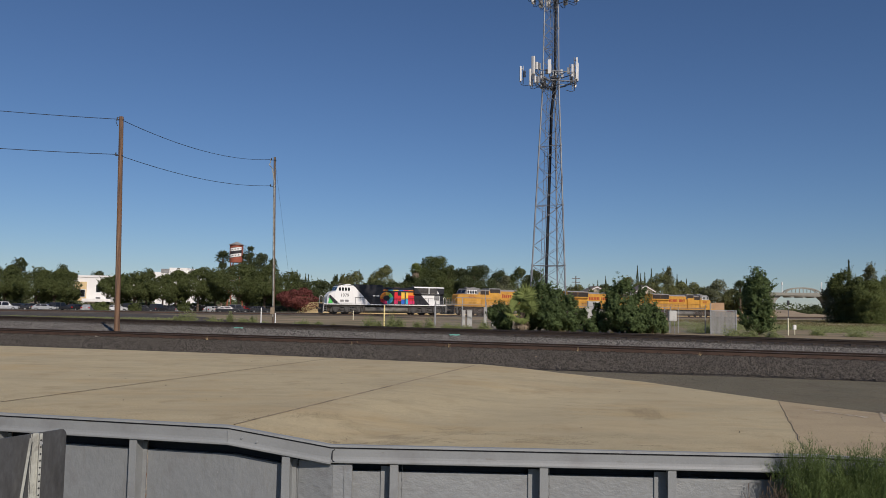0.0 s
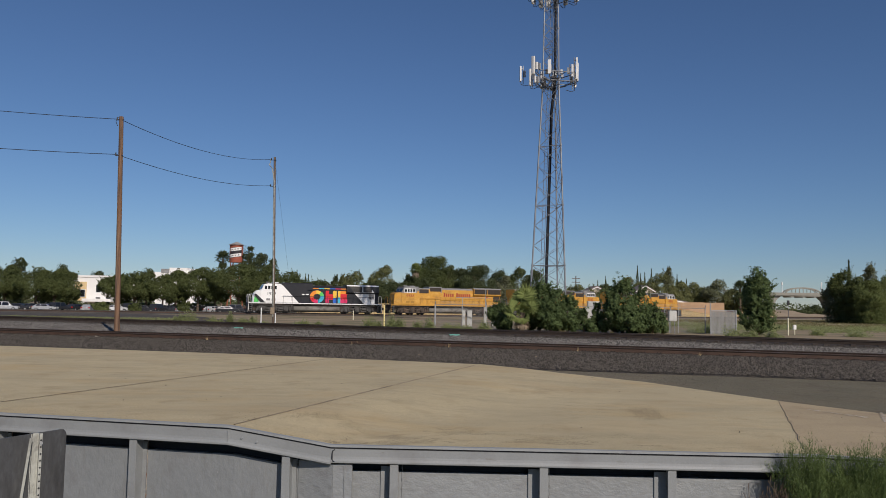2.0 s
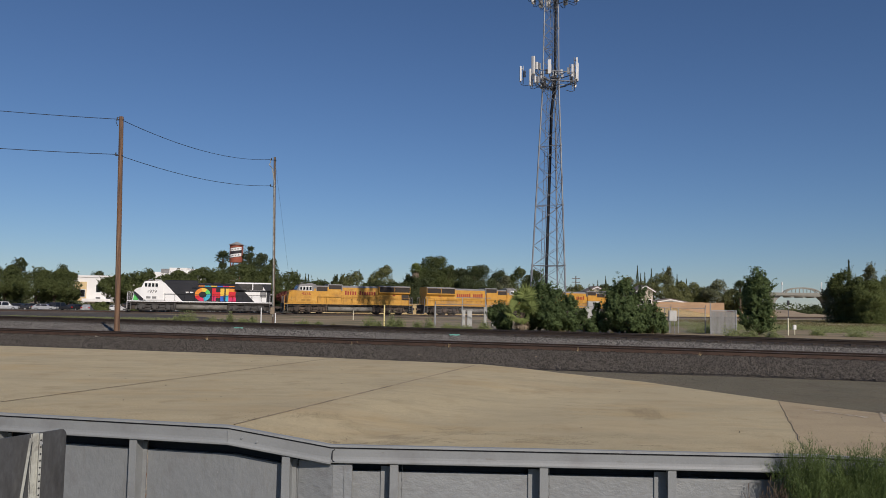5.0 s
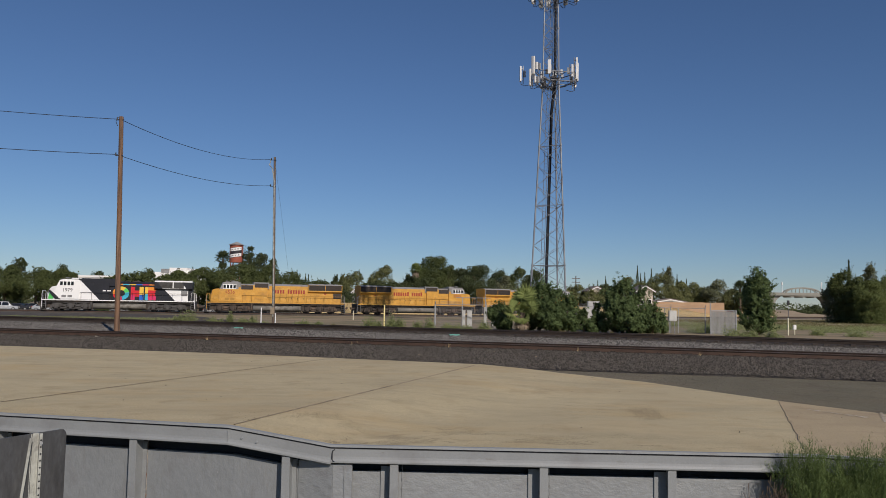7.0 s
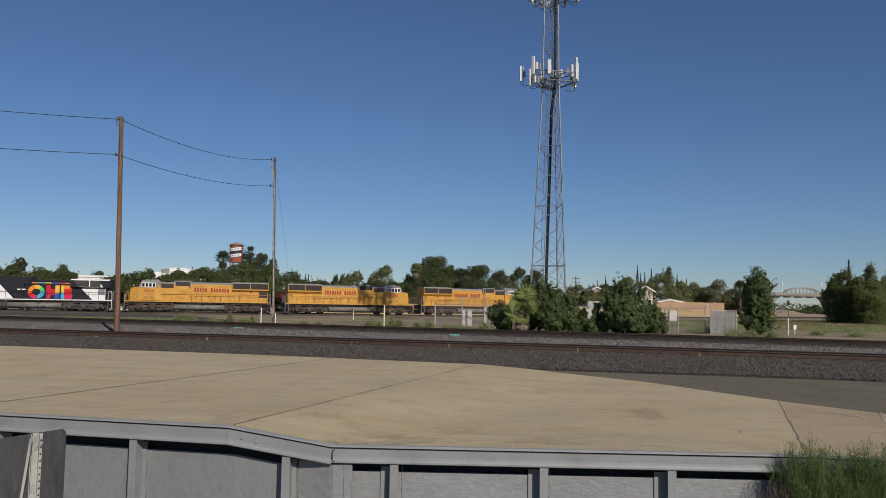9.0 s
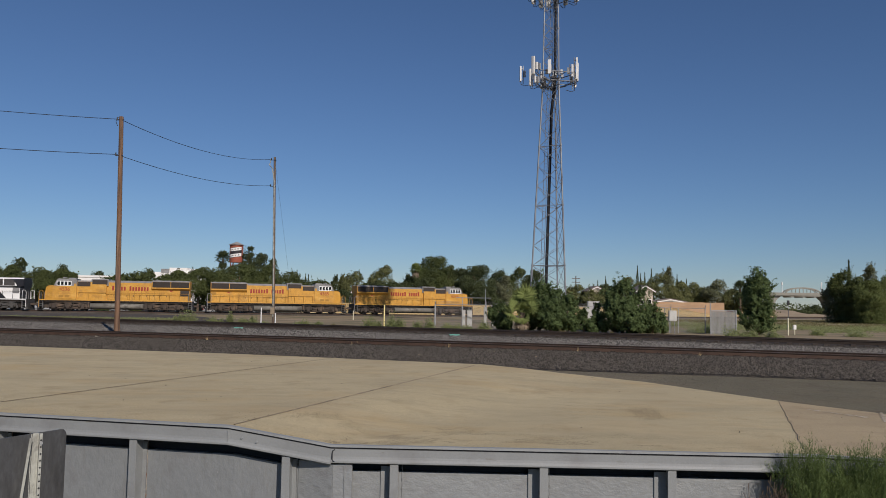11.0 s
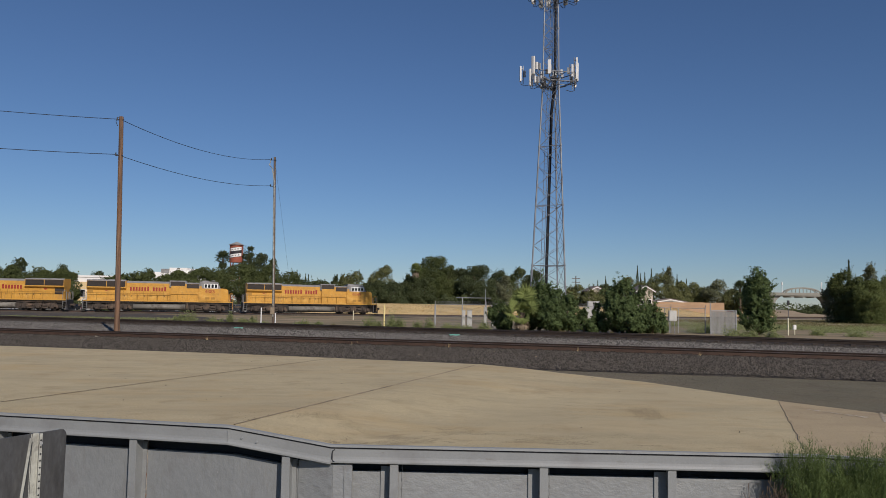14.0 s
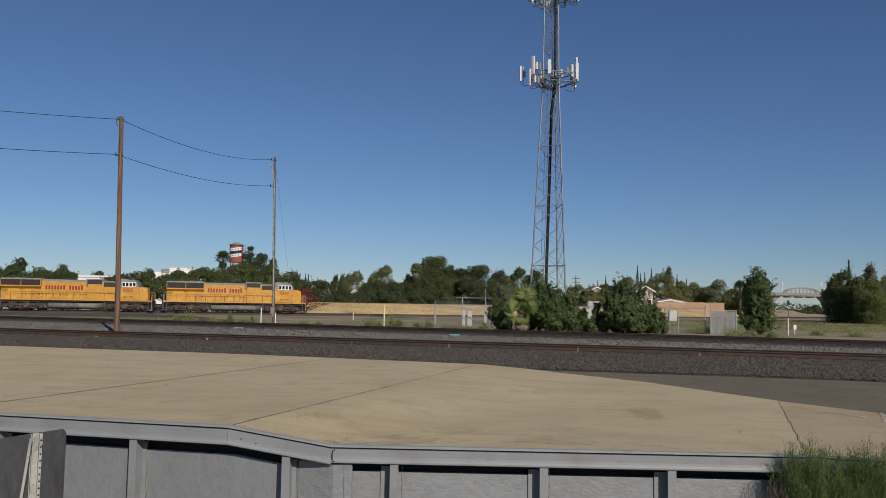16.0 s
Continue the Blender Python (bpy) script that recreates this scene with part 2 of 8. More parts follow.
def finish(bm, name, material, smooth=False):
    me = bpy.data.meshes.new(name)
    bm.normal_update()
    bm.to_mesh(me)
    bm.free()
    for mm in (material if isinstance(material, (list, tuple)) else [material]):
        me.materials.append(M[mm])
    if smooth:
        for p in me.polygons:
            p.use_smooth = True
    return me


def part(name, bm, material, parent=None, label="", smooth=False, at=None):
    me = bm if isinstance(bm, bpy.types.Mesh) else finish(bm, name, material, smooth)
    ob = new(name, me)
    ob.parent = parent
    if at is not None:
        ob.matrix_basis = at
    return tagged(ob, label)


def box(bm, x0, x1, y0, y1, z0, z1, bevel=0.0, m=None):
    r = bmesh.ops.create_cube(bm, size=1.0)
    vs = r["verts"]
    for v in vs:
        v.co = Vector((x0 + (v.co.x + 0.5) * (x1 - x0), y0 + (v.co.y + 0.5) * (y1 - y0), z0 + (v.co.z + 0.5) * (z1 - z0)))
    if bevel:
        es = list({e for v in vs for e in v.link_edges})
        rb = bmesh.ops.bevel(bm, geom=es, offset=bevel, segments=2, affect="EDGES", profile=0.7)
        vs = list({v for f in rb["faces"] for v in f.verts} | {v for v in vs if v.is_valid})
    if m is not None:
        bmesh.ops.transform(bm, matrix=m, verts=vs)
    return vs


def rod(bm, a, b, r0, r1=None, sides=8, caps=True):
    """A round bar from a to b."""
    a, b = Vector(a), Vector(b)
    r1 = r0 if r1 is None else r1
    d = b - a
    q = d.to_track_quat("Z", "Y").to_matrix().to_4x4()
    r = bmesh.ops.create_cone(bm, cap_ends=caps, segments=sides, radius1=r0, radius2=r1, depth=d.length)
    bmesh.ops.transform(bm, matrix=Matrix.Translation((a + b) / 2) @ q, verts=r["verts"])
    return r["verts"]


def chain(bm, pts, r, sides=6):
    """One bent round bar through the points; r is one radius, or one for each point."""
    pts = [Vector(p) for p in pts]
    radii = list(r) if isinstance(r, (list, tuple)) else [r] * len(pts)
    ring, first = None, None
    side = None
    for i, p in enumerate(pts):
        d = (pts[min(i + 1, len(pts) - 1)] - pts[max(i - 1, 0)]).normalized()
        if side is None:
            side = d.orthogonal().normalized()
        side = (side - d * side.dot(d)).normalized()
        up = d.cross(side)
        now = [bm.verts.new(p + (side * math.cos(a) + up * math.sin(a)) * radii[i]) for a in [k * 2 * math.pi / sides for k in range(sides)]]
        if ring:
            for k in range(sides):
                bm.faces.new((ring[k], ring[(k + 1) % sides], now[(k + 1) % sides], now[k]))
        else:
            first = now
        ring = now
    bm.faces.new(ring)
    bm.faces.new(first[::-1])


def prism(bm, outline, y0, y1):
    """An outline in x and z pushed through from y0 to y1."""
    a = [bm.verts.new((x, y0, z)) for x, z in outline]
    b = [bm.verts.new((x, y1, z)) for x, z in outline]
    n = len(outline)
    bm.faces.new(a)
    bm.faces.new(b[::-1])
    for i in range(n):
        bm.faces.new((a[i], b[i], b[(i + 1) % n], a[(i + 1) % n]))
    bmesh.ops.recalc_face_normals(bm, faces=bm.faces)
    return a + b


def slab_mesh(bm, outline, z0, z1, shape=None):
    """An outline in x and y between two heights, over a shaped surface where one is given."""
    a = [bm.verts.new((x, y, z0 + (shape(x, y) if shape else 0))) for x, y in outline]
    b = [bm.verts.new((x, y, z1 + (shape(x, y) if shape else 0))) for x, y in outline]
    n = len(outline)
    bm.faces.new(b)
    for i in range(n):
        bm.faces.new((a[i], a[(i + 1) % n], b[(i + 1) % n], b[i]))
    bmesh.ops.recalc_face_normals(bm, faces=bm.faces)


def raw_mesh(name, verts, faces, material, smooth=False):
    me = bpy.data.meshes.new(name)
    nv, nf, k = len(verts), len(faces), faces.shape[1]
    me.vertices.add(nv)
    me.vertices.foreach_set("co", np.asarray(verts, np.float32).ravel())
    me.loops.add(nf * k)
    me.loops.foreach_set("vertex_index", np.asarray(faces, np.int32).ravel())
    me.polygons.add(nf)
    me.polygons.foreach_set("loop_start", np.arange(0, nf * k, k, dtype=np.int32))
    me.update(calc_edges=True)
    me.validate()
    me.materials.append(M[material])
    if smooth:
        for p in me.polygons:
            p.use_smooth = True
    return me


def leaf_cloud(centres, size, rng, aspect=0.6, outward=None, fine=False):
    """Folded leaf blades, two triangles each, at the given centres; fine ones are single triangles."""
    n = len(centres)
    d = rng.normal(size=(n, 3))
    if outward is not None:
        d = d * 0.38 + outward
    d /= np.linalg.norm(d, axis=1)[:, None]
    e = np.cross(d, rng.normal(size=(n, 3)))
    e /= np.linalg.norm(e, axis=1)[:, None]
    g = np.cross(d, e)
    s = size * (0.6 + 0.8 * rng.random((n, 1)))
    a, b = centres - e * s, centres + e * s
    c1, c2 = centres + g * s * aspect + d * s * 0.25, centres - g * s * aspect + d * s * 0.25
    if fine:
        i = np.arange(n)[:, None] * 3
        return np.stack([a, c1 + g * s * aspect, b], 1).reshape(-1, 3), np.concatenate([i, i + 1, i + 2], 1)
    v = np.stack([a, c1, b, c2], 1).reshape(-1, 3)
    i = np.arange(n)[:, None] * 4
    return v, np.concatenate([i, i + 1, i + 2, i + 3], 1)


def blades(points, height, rng, width=0.03, lean=0.35):
    """Grass blades: narrow upright triangles."""
    n = len(points)
    h = height * (0.5 + 0.8 * rng.random(n))
    ang = rng.random(n) * 6.283
    w = np.stack([np.cos(ang), np.sin(ang), np.zeros(n)], 1) * (width * (0.6 + 0.8 * rng.random(n)))[:, None]
    tip = points + np.stack([rng.normal(size=n) * lean * h, rng.normal(size=n) * lean * h, h], 1)
    v = np.stack([points - w, points + w, tip], 1).reshape(-1, 3)
    i = np.arange(n)[:, None] * 3
    return v, np.concatenate([i, i + 1, i + 2], 1)


def stones(points, size, rng):
    """Rough lumps of five corners."""
    n = len(points)
    base = np.array([(1, 0, -.3), (-.6, .9, -.3), (-.6, -.9, -.3), (.1, .1, .8)])
    v = base[None] * (0.5 + rng.random((n, 4, 1)))
    a = rng.random(n) * 6.283
    c, s = np.cos(a)[:, None], np.sin(a)[:, None]
    x, y = v[..., 0] * c - v[..., 1] * s, v[..., 0] * s + v[..., 1] * c
    v = np.stack([x, y, v[..., 2]], -1) * (size * (0.5 + rng.random((n, 1, 1)))) + points[:, None]
    i = (np.arange(n) * 4)[:, None]
    f = np.concatenate([i + np.array([[0, 1, 3]]), i + np.array([[1, 2, 3]]), i + np.array([[2, 0, 3]])], 0)
    return v.reshape(-1, 3), f


def clip_poly(poly, p, d, keep):
    """Keep the side of the line through p along d (keep +1 left, -1 right) of a polygon."""
    out = []
    side = [keep * (d[0] * (y - p[1]) - d[1] * (x - p[0])) for x, y in poly]
    for i in range(len(poly)):
        j = (i + 1) % len(poly)
        if side[i] >= 0:
            out.append(poly[i])
        if side[i] * side[j] < 0:
            k = side[i] / (side[i] - side[j])
            out.append((poly[i][0] + k * (poly[j][0] - poly[i][0]), poly[i][1] + k * (poly[j][1] - poly[i][1])))
    return out


# stains and wear on the large surfaces
worn(M["concrete"], (0.34, 0.285, 0.18), 0.9, 0.5, 0.9, (0.35, 1.6, 1), 0.1, 10)
worn(M["concrete"], (0.52, 0.385, 0.19), 0.35, 0.52, 0.8, (0.7, 1.4, 1), 0.2)
worn(M["concrete"], (0.2, 0.155, 0.1), 26, 0.66, 0.8, (0.6, 1.3, 1), 0.1, 8)
worn(M["concrete"], (0.6, 0.49, 0.33), 34, 0.66, 0.8, detail=5)
worn(M["concrete"], (0.46, 0.345, 0.185), 0.22, 0.52, 0.8, (0.8, 1.5, 1), 0.3, 9)
worn(M["concrete"], (0.36, 0.3, 0.19), 2.2, 0.54, 0.86, (0.5, 1.4, 1), 0.12, 12)
worn(M["concrete"], (0.24, 0.185, 0.115), 11, 0.62, 0.78, (0.35, 1.6, 1), 0.1, 8)
worn(M["concrete_new"], (0.34, 0.26, 0.17), 1.1, 0.5, 0.8, (0.4, 1.5, 1), 0.4, 8)
worn(M["concrete_new"], (0.55, 0.45, 0.33), 30, 0.62, 0.76, detail=5)
worn(M["asphalt"], (0.205, 0.17, 0.108), 0.45, 0.5, 0.72, (0.5, 1.6, 1), 0.3, 9)
worn(M["asphalt"], (0.27, 0.24, 0.19), 45, 0.6, 0.72, detail=4)
worn(M["asphalt"], (0.09, 0.078, 0.062), 14, 0.56, 0.7, detail=6)
worn(M["grey_panel"], (0.17, 0.165, 0.16), 3.0, 0.58, 0.78, (3, 3, 0.35))
worn(M["grey_panel"], (0.40, 0.39, 0.38), 22, 0.68, 0.76, (1, 1, 0.5))
worn(M["grey_paint"], (0.17, 0.155, 0.135), 6.0, 0.62, 0.8, (0.6, 0.6, 2.5))
worn(M["dry_ground"], (0.40, 0.28, 0.13), 0.35, 0.5, 0.68, (0.16, 0.9, 1))
worn(M["wood_red"], (0.33, 0.21, 0.13), 2.2, 0.5, 0.72, (7, 7, 0.12))
worn(M["wood_red"], (0.05, 0.034, 0.026), 2.6, 0.56, 0.7, (9, 9, 0.15))
worn(M["wood_grey"], (0.26, 0.23, 0.2), 2.4, 0.52, 0.7, (9, 9, 0.1))
worn(M["wood_grey"], (0.04, 0.032, 0.028), 2.6, 0.56, 0.7, (9, 9, 0.15))
worn(M["loco_yellow"], (0.66, 0.40, 0.10), 1.1, 0.52, 0.78, (0.7, 0.7, 1.4))
worn(M["loco_yellow"], (0.33, 0.17, 0.04), 0.8, 0.54, 0.76, (0.8, 0.8, 1.6), detail=9)
worn(M["loco_yellow"], (0.2, 0.12, 0.05), 1.6, 0.6, 0.85, (2.5, 2.5, 0.4))

# ---- ground, retaining wall and yard ----
# beyond the second joint the slab and the wall's cap lie lower
WALL = [(-30.0, 16.3), (-6.31, 11.15), (-2.81, 10.36), (-1.413, 10.19), (4.88, 10.0), (6.28, 9.59), (24.67, 3.59)]
WALL_Z = [0.0, 0.0, 0.0, -0.2, -0.2, -0.2, -0.2]
DROP = 0.2


def slab_z(x, y):
    """Height of the slab: level, then a short ramp down from the second joint."""
    along = max((x + 2.71) * 0.322 + (y - 10.67) * 0.947, 0.0)
    k = min(max(((x + 2.71) * 0.947 - (y - 10.67) * 0.322) / (1.39 + 0.32 * along), 0.0), 1.0)
    soft = min(along / 1.5, 1.0)
    return -DROP * (k + soft * (k * k * (3 - 2 * k) - k))


YARD = -1.55


def ground_height(x, y):
    """The field behind the tracks falls a little towards the car park."""
    fall = min(max((y - 95) / 60, 0), 1) * min(max((10 - x) / 60, 0), 1)
    return -0.14 - 0.2 * min(max((y - 50) / 40, 0), 1) - 0.5 * fall * fall


def build_ground():
    bm = bmesh.new()
    xs = [-4000, -1500, -600] + [x for x in range(-300, 301, 12)] + [600, 1500, 4000]
    ys = [40 + 8 * i for i in range(28)] + [300, 400, 600, 1000, 2000, 4600]
    grid = []
    # near edge follows the retaining wall
    def wall_y(x):
        if x < WALL[0][0]:
            return WALL[0][1] + (WALL[0][0] - x) * 0.22
        if x > WALL[-1][0]:
            return WALL[-1][1] - 0.3 * min(x - WALL[-1][0], 60)
        for (a, b), (c, d) in zip(WALL, WALL[1:]):
            if a <= x <= c:
                return b + (d - b) * (x - a) / (c - a)
    xs = sorted(set(xs + [w[0] for w in WALL]))
    for row in range(-3, len(ys)):
        line = []
        for x in xs:
            wy = wall_y(x) + 0.42
            if row == -3:
                p = (x, -4000 if abs(x) > 400 else -400, YARD)
            elif row == -2:
                p = (x, min(wy, 900), YARD)
            elif row == -1:
                p = (x, min(wy, 900) + 0.005, -0.5)
            else:
                y = max(ys[row], min(wy, 900) + 0.2 + row * 0.01)
                p = (x, y, ground_height(x, y) if y < 1000 else -0.34)
            line.append(bm.verts.new(p))
        grid.append(line)
    for a, b in zip(grid, grid[1:]):
        for i in range(len(xs) - 1):
            f = bm.faces.new((a[i], a[i + 1], b[i + 1], b[i]))
            # unseen yard before the wall: asphalt assumed, so less light bounces up
            f.material_index = 1 if a is grid[0] else 0
    return tagged(part("ground", bm, ["earth", "asphalt"], None), "bare dry earth and weeds beyond the tracks", "ground", kind="structure")


JOINT_WAY = Vector((0.322, 0.947))
SLAB_EDGE = [(-60.0, 38.6), (-15.33, 26.84), (-6.28, 24.46), (1.1, 21.82), (1.4, 21.55), (1.76, 21.28), (2.47, 20.89), (3.09, 20.49), (3.75, 20.26), (4.43, 19.96), (5.1, 19.49), (6.93, 15.87), (8.1, 14.12), (10.32, 11.44), (15.7, 6.95)]


def build_slab():
    slab = thing("concrete_slab", "worn tan concrete slab with tarred joints", "slab", kind="structure")
    outline = [(x, y + 0.03) for x, y in WALL[:-1]]
    outline = [(-60.0, 22.9)] + outline + [(15.7, 6.5)] + SLAB_EDGE[::-1]
    last_way = Vector((0.350, 0.937))
    cuts = [((-7.0, 12.34), JOINT_WAY, 11.8), ((-2.71, 10.67), JOINT_WAY, 11.6), ((4.91, 10.53), last_way, 5.55)]
    pieces, rest = [], outline
    for c, way, far_end in cuts:
        gap = 0.013 if c[0] < 0 else 0.003
        pieces.append(clip_poly(rest, (c[0] - gap, c[1]), way, 1))
        rest = clip_poly(rest, (c[0] + gap, c[1]), way, -1)
    pieces.append(rest)
    for i, p in enumerate(pieces):
        if len(p) < 3:
            continue
        dz = (0.0, -0.001, 0.001, -0.001)[i]
        bm = bmesh.new()
        if i != 2:
            slab_mesh(bm, p, -0.165, dz, slab_z if i > 1 else None)
            part("slab_panel", bm, "concrete" if i < 3 else "concrete_new", slab)
            continue
        # the ramp panel: a fine net of strips that bends down from the joint
        cells, left = [], p
        for c in [0.2 * s for s in range(1, 8)] + [1.4 + 0.4 * s for s in range(1, 13)]:
            fold = (-2.71 + 0.947 * c, 10.67 - 0.322 * c)
            cells.append(clip_poly(left, fold, JOINT_WAY, 1))
            left = clip_poly(left, fold, JOINT_WAY, -1)
        cells.append(left)
        for cell in cells:
            for r in range(13):
                low, cell_rest = cell, []
                if r < 12:
                    at = (-2.71 + 0.322 * (r + 1), 10.67 + 0.947 * (r + 1))
                    low, cell_rest = clip_poly(cell, at, (0.947, -0.322), -1), clip_poly(cell, at, (0.947, -0.322), 1)
                if len(low) > 2:
                    bm.faces.new([bm.verts.new((x, y, dz + slab_z(x, y))) for x, y in low])
                cell = cell_rest
                if len(cell) < 3:
                    break
        bmesh.ops.remove_doubles(bm, verts=bm.verts, dist=0.002)
        bmesh.ops.recalc_face_normals(bm, faces=bm.faces)
        if sum(f.normal.z for f in bm.faces) < 0:
            bmesh.ops.reverse_faces(bm, faces=bm.faces)
        rim = [e for e in bm.edges if e.is_boundary]
        for e in rim:
            e.smooth = False
        skirt = bmesh.ops.extrude_edge_only(bm, edges=rim)
        for v in skirt["geom"]:
            if isinstance(v, bmesh.types.BMVert):
                v.co.z -= 0.165
        ob = part("slab_panel", bm, "concrete", slab, smooth=True)
        for f in ob.data.polygons:
            f.use_smooth = f.normal.z > 0.7
    # joint filler just below the surface
    for c, way, far_end in cuts:
        wide = 0.006 if c[0] > 0 else 0.017
        n = Vector((way.y, -way.x))
        bm = bmesh.new()
        prev = None
        for k in range(121):
            p = Vector(c) + way * (-0.2 + (far_end + 0.2) * k / 120)
            q = wide * (0.6 + 1.6 * abs(noise.noise((k * 0.7, c[0], 0))) + 0.8 * abs(noise.noise((k * 2.3, c[0], 4))))
            o = (0.012 if c[0] < 0 else 0.045) * noise.noise((k * (0.4 if c[0] < 0 else 0.09), c[0], 5)) + 0.008 * noise.noise((k * 1.3, c[0], 8))
            now = [bm.verts.new((*(p + n * (o + e * q)), 0.0045 + (-DROP if c[0] > 0 else 0))) for e in (-1, 1)]
            if prev:
                bm.faces.new((prev[0], prev[1], now[1], now[0]))
            prev = now
        part("joint_filler", bm, "joint" if c[0] > 0 else "joint_tan", slab)
    # dark scuffs, twigs and grit lying on it
    rng = np.random.default_rng(5)

    def lie(x, y, z):
        return np.stack([x, y, z + np.array([slab_z(a, b) for a, b in zip(x, y)])], 1)
    pts = lie(rng.uniform(-9, 7, 60), rng.uniform(11.0, 24, 60), 0.004)
    v, f = stones(pts, 0.011, rng)
    bm = bmesh.new()
    for p, q, wide in ((Vector((6.84, 14.65)), Vector((7.46, 13.59)), 0.07), (Vector((8.08, 14.26)), Vector((7.52, 13.05)), 0.09)):
        e = (q - p).normalized()
        n2 = Vector((-e.y, e.x))
        prev = None
        for k in range(61):
            o = p.lerp(q, k / 60)
            r = [wide * (0.25 + 0.5 * k / 60 + 0.9 * noise.noise((k * 0.5, wide * 90 + i, 0))) for i in (0, 7)]
            now = None if min(r) < 0.004 else [bm.verts.new((o.x + n2.x * t, o.y + n2.y * t, 0.005 - DROP)) for t in (-r[0], r[1])]
            if prev and now:
                bm.faces.new((prev[0], now[0], now[1], prev[1]))
            prev = now
    tagged(part("painted_line", bm, "faded_line"), "faded white painted line on the slab", "painted line")
    ob = new("grit", raw_mesh("grit", v, f, "joint"))
    tagged(ob, "scattered dark grit on the concrete slab", "grit", kind="stuff")
    # loose dirt gathered along the wall, rubbed into a scuffed patch and spread thinly over the slab
    n = 12000
    x = rng.uniform(-7.5, 7.5, n)
    edge = np.interp(x, [w[0] for w in WALL], [w[1] for w in WALL])
    y = edge + 0.06 + np.where(rng.random(n) < 0.5, rng.exponential(0.6, n), rng.random(n) * 12)
    patch = np.array([noise.noise((a * 0.7, b * 1.1, 3)) + 0.35 * noise.noise((a * 3, b * 3, 9)) for a, b in zip(x, y)]) > -0.05
    inside = patch & (y < np.interp(x, [e[0] for e in SLAB_EDGE], [e[1] for e in SLAB_EDGE]) - 0.1)
    x, y = x[inside], y[inside]
    n = 9000
    wx, wy2 = rng.normal(size=n) * 0.85 - 0.8, 11.25 + rng.normal(size=n) * 0.4
    keep = np.array([noise.noise((a * 1.3, b * 2.6, 6)) + 0.5 * noise.noise((a * 6, b * 9, 2)) for a, b in zip(wx, wy2)]) > 0.0
    keep &= wy2 > np.interp(wx, [w[0] for w in WALL], [w[1] for w in WALL]) + 0.08
    gv, gf = stones(lie(wx[keep], wy2[keep], 0.001), 0.0045, rng)
    tagged(new("crusted_dirt", raw_mesh("crusted_dirt", gv, gf, "scuff")), "dark crusted dirt on the slab by the wall's bend", "dirt", kind="stuff")
    v, f = stones(lie(x, y, 0.001), 0.003, rng)
    ob = new("loose_dirt", raw_mesh("loose_dirt", v, f, "dirt"))
    tagged(ob, "thin loose dirt on the concrete slab", "dirt", kind="stuff")
    # pale crumbs broken out along the joints
    cx, cy = [], []
    for c, way, far_end in cuts:
        m = 420 if c[0] < 0 else 160
        k = rng.random(m) * far_end
        keep = np.array([noise.noise((q * 1.7, c[0], 2)) for q in k]) > -0.1
        off = rng.normal(size=m) * 0.02
        cx.append((c[0] + way.x * k + way.y * off)[keep])
        cy.append((c[1] + way.y * k - way.x * off)[keep])
    cx, cy = np.concatenate(cx), np.concatenate(cy)
    v, f = stones(lie(cx, cy, 0.004), 0.009, rng)
    tagged(new("joint_crumbs", raw_mesh("joint_crumbs", v, f, "crumb")), "pale crumbs of concrete along the slab joints", "crumbs", kind="stuff")
    # dark tyre scuffs in a crossed patch, and grimy soil along the wall past the second joint
    m = 6000
    way = rng.integers(0, 3, m)
    lane = rng.integers(0, 5, m)
    u = rng.normal(size=m)
    x = np.where(way == 0, 3.42 + 0.1 * lane + 0.05 * u, 3.62 + 0.2 * u) + rng.normal(size=m) * 0.035
    y = np.where(way == 0, 13.7 + 0.4 * u, 13.05 + 0.3 * lane + 0.06 * u) + rng.normal(size=m) * 0.075
    x, y = np.where(way == 2, 3.0 + 0.9 * u, x), np.where(way == 2, 13.3 + 0.42 * lane + rng.normal(size=m) * 0.05 - 0.1 * u, y)
    xs = rng.uniform(-2.2, 3.5, 56000)
    ys = np.interp(xs, [w[0] for w in WALL], [w[1] for w in WALL]) + 0.08 + rng.exponential(0.7, 56000)
    grimy = np.array([noise.noise((a * 0.9, b * 2.2, 1)) + 0.5 * noise.noise((a * 4, b * 7, 6)) for a, b in zip(xs, ys)]) > 0.12 + 0.08 * np.abs(xs)
    v, f = stones(lie(x, y, 0.001), 0.0042, rng)
    tagged(new("tyre_scuffs", raw_mesh("tyre_scuffs", v, f, "scuff")), "crossed dark tyre scuffs on the concrete slab", "scuff marks", kind="stuff")
    v, f = stones(lie(xs[grimy], ys[grimy], 0.0), 0.0042, rng)
    tagged(new("grime", raw_mesh("grime", v, f, "scuff")), "dark grime gathered along the wall", "grime", kind="stuff")
    return slab


def offset_line(line, d):
    """The polyline moved sideways by d (towards the yard when positive)."""
    out = []
    for i, p in enumerate(line):
        ns = []
        for a, b in ((line[i - 1], p) if i else (None, None), (p, line[i + 1]) if i + 1 < len(line) else (None, None)):
            if a is not None:
                e = (Vector(b) - Vector(a)).normalized()
                ns.append(Vector((e.y, -e.x)))
        n = sum(ns, Vector((0, 0))).normalized()
        k = 1 / max(n.dot(ns[0]), 0.5)
        out.append(Vector(p) + n * d * k)
    return out


